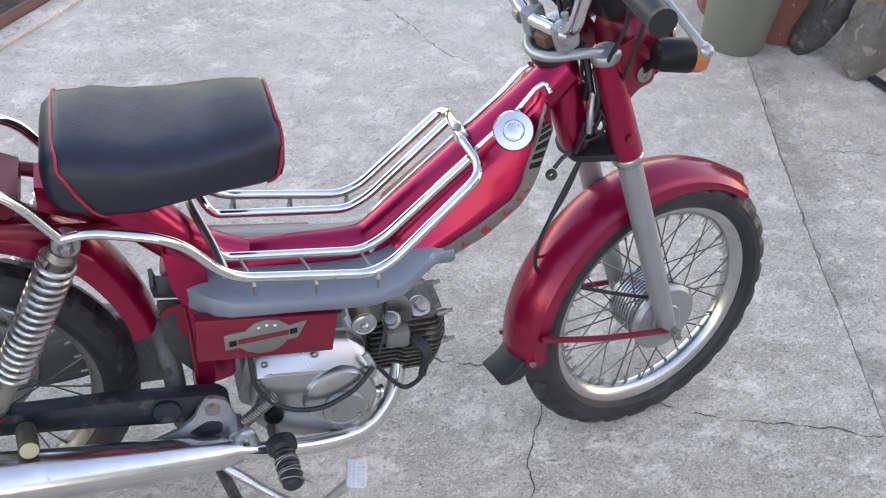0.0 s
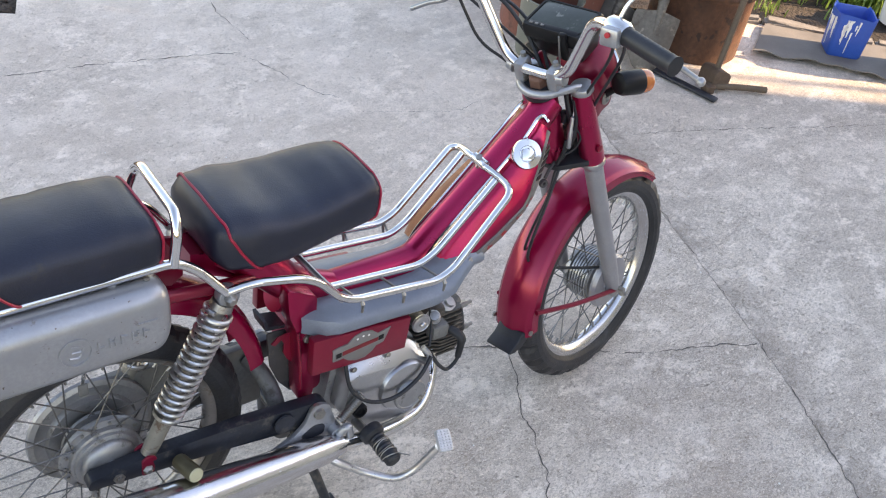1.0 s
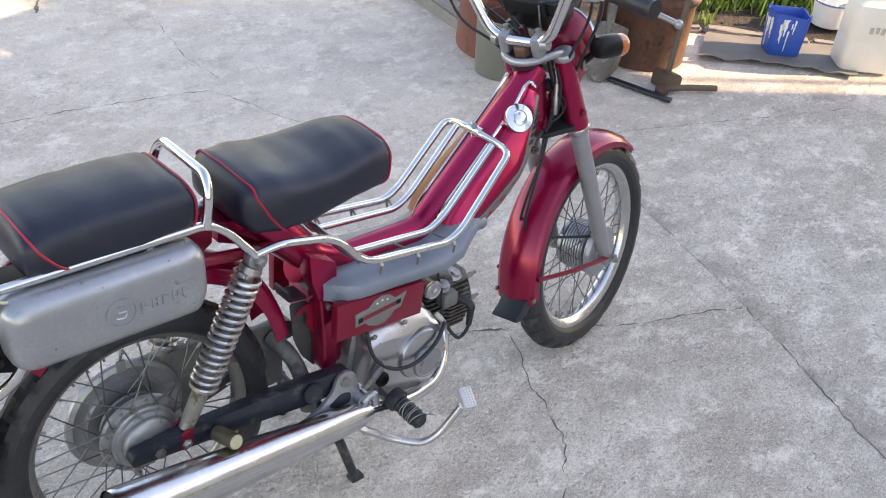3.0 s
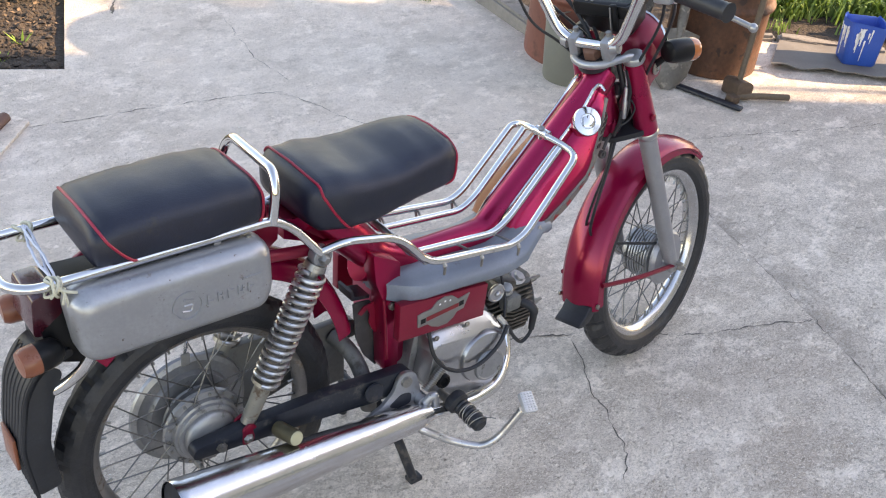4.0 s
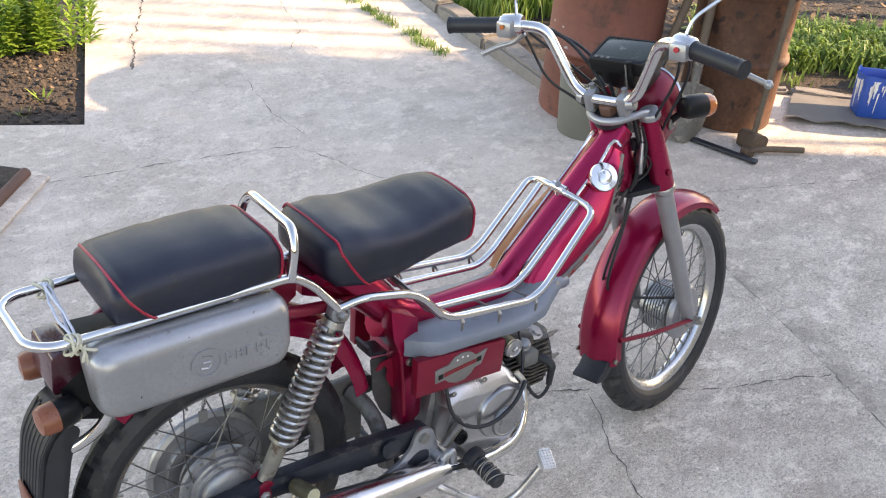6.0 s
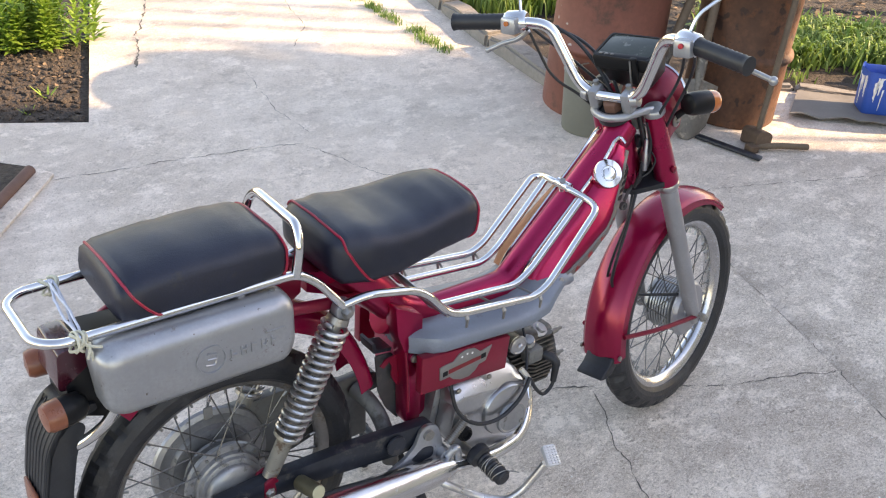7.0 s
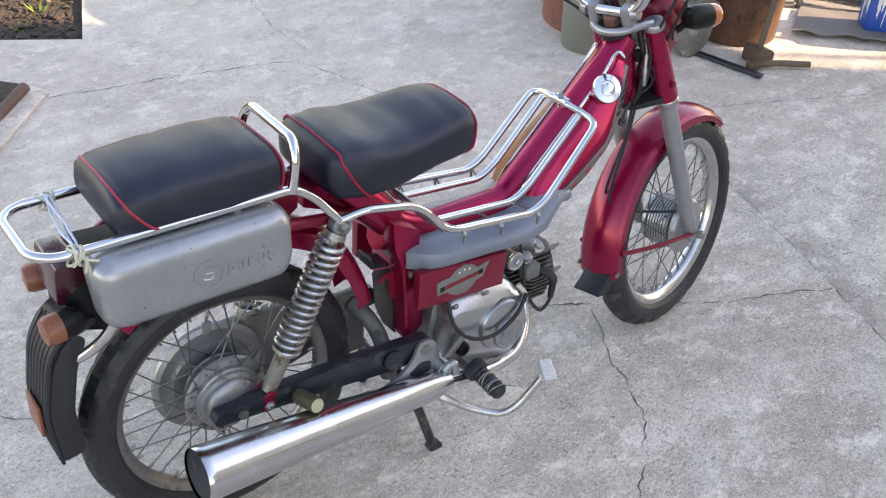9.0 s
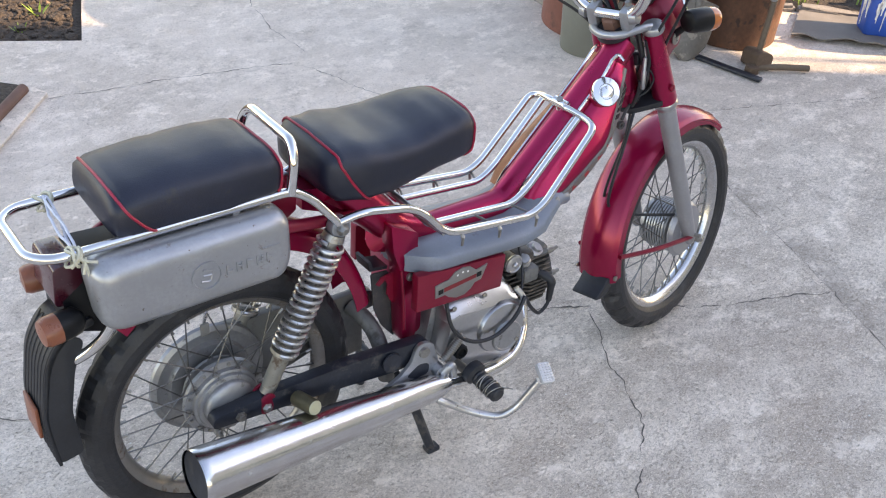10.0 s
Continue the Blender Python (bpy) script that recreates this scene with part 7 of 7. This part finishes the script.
def litter():
    rnd = random.Random(21)
    verts, faces = [], []
    for _ in range(170):
        x, y = 0.60 + rnd.gauss(0, 0.14), 2.60 + rnd.gauss(0, 0.10)
        if x > 0.36 * (y - 2.03) + 0.50:
            continue
        a, s = rnd.uniform(0, math.tau), rnd.uniform(0.006, 0.016)
        d, o = V(math.cos(a), math.sin(a), rnd.uniform(-0.4, 0.4)) * s, V(-math.sin(a), math.cos(a), rnd.uniform(-0.4, 0.4)) * s * 0.5
        c = V(x, y, -0.012)
        i0 = len(verts)
        verts += [c - d, c - o, c + d, c + o]
        faces.append((i0, i0 + 1, i0 + 2, i0 + 3))
    me = bpy.data.meshes.new("leaf_litter")
    me.from_pydata([tuple(v) for v in verts], [], faces)
    me.materials.append(LITTER)
    tagged(new("leaf_litter", me), "dry brown leaf litter on the flower bed", "leaf litter", kind="stuff")


litter()


def stems():
    th = thing("woody_stem", "bare brown woody stems at the back of the flower bed", "shrub", pose(0.20, 3.10, -0.02))
    rnd = random.Random(12)
    for k in range(5):
        a = rnd.uniform(0, math.tau)
        e = V(math.cos(a) * 0.07, math.sin(a) * 0.07, rnd.uniform(0.22, 0.36))
        part("stem", tube(bend([(0, 0, 0), (e.x * 0.3, e.y * 0.3, e.z * 0.5), tuple(e)], 0.05), [0.007 - 0.0005 * i for i in range(9)], 7), BARK, th)


stems()


def chips():
    """Tiny pale chips and crumbs lying on the concrete."""
    rnd = random.Random(77)
    verts, faces = [], []
    for _ in range(90):
        x, y = rnd.uniform(-0.4, 2.4), rnd.uniform(-0.7, 2.0)
        q = rnd.uniform(0.0012, 0.0034)
        a = rnd.uniform(0, math.tau)
        i0 = len(verts)
        base = [(x + q * rnd.uniform(0.6, 1.3) * math.cos(a + math.tau * k / 5), y + q * rnd.uniform(0.6, 1.3) * math.sin(a + math.tau * k / 5)) for k in range(5)]
        verts += [(px, py, 0.0) for px, py in base] + [(x, y, q * 0.7)]
        faces += [(i0 + k, i0 + (k + 1) % 5, i0 + 5) for k in range(5)]
    me = bpy.data.meshes.new("concrete_chips")
    me.from_pydata(verts, [], faces)
    me.materials.append(WHITEP)
    tagged(new("concrete_chips", me), "tiny pale chips scattered on the concrete", "chips", kind="stuff")


chips()


def far_litter():
    rnd = random.Random(31)
    verts, faces = [], []
    for _ in range(5200):
        x, y = rnd.uniform(3.0, 6.2), rnd.uniform(0.7, 4.2)
        if (x - 3.0) * 0.62 + (y - 1.2) * 0.78 < 0.62:
            continue
        a, q = rnd.uniform(0, math.tau), rnd.uniform(0.010, 0.028)
        d, o = V(math.cos(a), math.sin(a), rnd.uniform(-0.4, 0.5)) * q, V(-math.sin(a), math.cos(a), rnd.uniform(-0.4, 0.5)) * q * 0.5
        c = V(x, y, -0.008)
        i0 = len(verts)
        verts += [c - d, c - o, c + d, c + o]
        faces.append((i0, i0 + 1, i0 + 2, i0 + 3))
    me = bpy.data.meshes.new("garden_litter")
    me.from_pydata([tuple(v) for v in verts], [], faces)
    me.materials.append(LITTER)
    tagged(new("garden_litter", me), "dry leaves on bare ground beyond the grass", "leaf litter", kind="stuff")


far_litter()
for pts, r in (([(3.55, 1.60, 0.20), (3.75, 1.66, 0.24), (4.10, 1.62, 0.20), (4.60, 1.40, 0.12)], 0.011), ([(3.62, 1.52, 0.10), (3.85, 1.70, 0.28), (4.2, 1.75, 0.33), (4.9, 1.55, 0.22)], 0.007), ([(3.50, 1.50, 0.0), (3.62, 1.55, 0.2), (3.66, 1.62, 0.42)], 0.008)):
    tagged(part("dry_branch", tube(bend(pts, 0.1), r, 8), WOOD), "bare dry branch lying over the grass", "branch", "dry branches")

# the cut in the yard with its cement edging and pipe
edge = part("cement_edging", prism([(0.285, 1.705), (0.255, 1.765), (-0.35, 1.085), (-0.31, 1.035)], 0.0, 0.012, 0.003, axis="z"), CONCRETE)
tagged(edge, "pale cement edging strip in the yard", "edging", kind="structure")
pipe = part("rusty_pipe", tube([(0.225, 1.745, 0.018), (-0.40, 1.06, 0.018)], 0.018, 14), BRICK)
tagged(pipe, "reddish brown pipe lying along the edging", "pipe")
pit = part("soil_strip", prism([(0.245, 1.785), (0.10, 1.92), (-0.65, 1.22), (-0.40, 1.00)], 0.0, 0.006, 0, axis="z"), SOIL)
tagged(pit, "strip of dark soil beside the edging", "soil", kind="stuff")


# ---------------------------------------------------------------- unseen house and trees, added to shade the yard
# stands out of view only to keep the sun off the moped
def house():
    sd = V(SUN_DIR.x, SUN_DIR.y).normalized()
    side = V(-sd.y, sd.x)
    if side.y < 0:
        side = -side
    corner = V(2.90, 0.60) + sd * 6.0                # its shaded side ends on the edge of the yard's shadow
    th = thing("house", "plain plastered two-storey house outside the yard", "house")
    ang = math.degrees(math.atan2(-side.y, -side.x))
    m = pose(corner.x, corner.y, 0, 0, 0, ang)
    L, D, H = 13.0, 6.0, 5.6
    flip = -1 if (m @ V(0, 1, 0) - m @ V(0, 0, 0)).dot(V(sd.x, sd.y, 0)) < 0 else 1
    part("wall", box(L / 2, flip * D / 2, H / 2, L, D, H, 0.02), PLASTER, th, m=m)
    gable = skin([[(x, 0.0, H - 0.02), (x, flip * D / 2, H + 1.78), (x, flip * D, H - 0.02)] for x in (0.0, L)])
    part("gable", gable, PLASTER, th, m=m)
    roof = skin([[(x, flip * -0.35, H - 0.14), (x, flip * D / 2, H + 1.9), (x, flip * (D + 0.35), H - 0.14), (x, flip * (D + 0.35), H - 0.24), (x, flip * D / 2, H + 1.80), (x, flip * -0.35, H - 0.24)] for x in (0.0, L + 0.3)])
    part("roof", roof, ROOF, th, m=m)
    for k in range(3):
        wm = m @ Matrix.Translation((2.2 + 4.0 * k, flip * -0.02, 1.6))
        w = part("window", box(0, 0, 0, 1.2, 0.06, 1.3, 0.01), WHITEP, th, m=wm)
        part("pane", box(0, flip * -0.035, 0, 1.05, 0.01, 1.15, 0), DASHFACE, w, m=wm)


house()


def tree(x, y, h, crown, n, seed, label, stout=1.0):
    rnd = random.Random(seed)
    th = thing("tree", label, "tree", pose(x, y, 0))
    part("trunk", tube([(0, 0, -0.1), (0.05, 0.02, h * 0.3), (0.0, 0.08, h * 0.62)], [0.13 * stout, 0.10 * stout, 0.07 * stout], 10), BARK, th)
    tips = []
    for k in range(14):
        a = k * 2.4
        z0 = h * rnd.uniform(0.35, 0.62)
        e = V(math.cos(a) * crown * rnd.uniform(0.5, 1), math.sin(a) * crown * rnd.uniform(0.5, 1), h * rnd.uniform(0.5, 1.0))
        part("limb", tube([(0, 0.05, z0), e * 0.5 + V(0, 0, z0 * 0.5 + 0.1), e], [0.045 * stout, 0.028 * stout, 0.008], 6), BARK, th)
        tips += [e, e * 0.7 + V(0, 0, z0 * 0.3)]
    verts, faces = [], []
    for _ in range(n):
        c = rnd.choice(tips) + V(rnd.gauss(0, 0.33), rnd.gauss(0, 0.33), rnd.gauss(0, 0.28))
        a, b = rnd.uniform(0, math.tau), rnd.uniform(-0.9, 0.9)
        d = V(math.cos(a) * math.cos(b), math.sin(a) * math.cos(b), math.sin(b)) * rnd.uniform(0.03, 0.06)
        o = d.cross(V(rnd.uniform(-1, 1), rnd.uniform(-1, 1), 1)).normalized() * 0.022
        i0 = len(verts)
        verts += [c - d, c - o, c + d, c + o]
        faces.append((i0, i0 + 1, i0 + 2, i0 + 3))
    me = bpy.data.meshes.new("crown")
    me.from_pydata([tuple(v) for v in verts], [], faces)
    me.materials.append(LEAF)
    ob = new("crown", me)
    ob.parent = th


_sd = V(SUN_DIR.x, SUN_DIR.y).normalized()
# out-of-view tree, added so that its leaves break up the sunlight
_t = V(3.42, 1.45) + _sd * 6.4
tree(_t.x, _t.y, 2.9, 0.5, 260, 3, "leafy fruit tree beyond the yard")


def shade_poplar(x, y, z0, z1, r, n, seed, label):
    """An unseen slim tree added to block the sun: bare thin trunk below a dense narrow crown."""
    rnd = random.Random(seed)
    th = thing("tree", label, "tree", pose(x, y, 0))
    part("trunk", tube([(0, 0, -0.1), (0.01, 0.01, z0), (0.0, 0.0, z1 - 0.1)], [0.022, 0.018, 0.006], 8), BARK, th)
    verts, faces = [], []
    for _ in range(n):
        t = rnd.random()
        rr = r * math.sqrt(rnd.random()) * min(1.0, 2.2 * t + 0.55, 2.6 * (1 - t) + 0.25)
        a = rnd.uniform(0, math.tau)
        c = V(rr * math.cos(a), rr * math.sin(a), z0 + (z1 - z0) * t)
        a, b = rnd.uniform(0, math.tau), rnd.uniform(-0.9, 0.9)
        d = V(math.cos(a) * math.cos(b), math.sin(a) * math.cos(b), math.sin(b)) * rnd.uniform(0.035, 0.06)
        o = d.cross(V(rnd.uniform(-1, 1), rnd.uniform(-1, 1), 1)).normalized() * 0.026
        i0 = len(verts)
        verts += [c - d, c - o, c + d, c + o]
        faces.append((i0, i0 + 1, i0 + 2, i0 + 3))
    me = bpy.data.meshes.new("crown")
    me.from_pydata([tuple(v) for v in verts], [], faces)
    me.materials.append(LEAF)
    ob = new("crown", me)
    ob.parent = th


# two crowns out of view, each set to shade one strip of ground
_t = V(1.45, 1.535) + _sd * 6.5
shade_poplar(_t.x, _t.y, 2.46, 3.76, 0.125, 1500, 5, "slim leafy tree by the house corner")
_t = V(1.62, 2.080) + _sd * 7.5
shade_poplar(_t.x, _t.y, 3.15, 3.92, 0.17, 800, 6, "slim leafy tree beyond the yard")


def sapling(n, along, h, r, seed):
    """An unseen slim bare stem with a few upright twigs, added towards the sun to cast a shadow streak; n is its place
    across the light.
    """
    rnd = random.Random(seed)
    x, y = _sd.x * along - _sd.y * n, _sd.y * along + _sd.x * n
    th = thing("sapling", "slim bare sapling standing beyond the yard", "sapling", pose(x, y, 0), "saplings beyond the yard")
    stem = [(0.02 * noise.noise(V(k, seed, 0)) * k / 4, 0.02 * noise.noise(V(seed, k, 3)) * k / 4, h * k / 12 - 0.1) for k in range(13)]
    part("trunk", tube(stem, [r * (1 - 0.55 * k / 12) for k in range(13)], 10), BARK, th)
    for k in range(6):
        z = h * rnd.uniform(0.35, 0.9)
        a = rnd.uniform(0, math.tau)
        ln = rnd.uniform(0.4, 0.9)
        part("twig", tube(bend([(0, 0, z - 0.1), (0.10 * math.cos(a), 0.10 * math.sin(a), z + ln * 0.4), (0.14 * math.cos(a), 0.14 * math.sin(a), z + ln)], 0.05), 0.006, 6), BARK, th)


# a row of added stems, out of view, that streak the sunlit ground
for k, (n, r) in enumerate(((2.80, 0.020), (3.00, 0.032), (3.13, 0.024), (3.28, 0.040), (3.46, 0.030), (3.62, 0.045), (3.85, 0.035), (4.1, 0.05))):
    sapling(n, 6.0 + 0.35 * (k * 5 % 4), 4.6, r, k + 40)
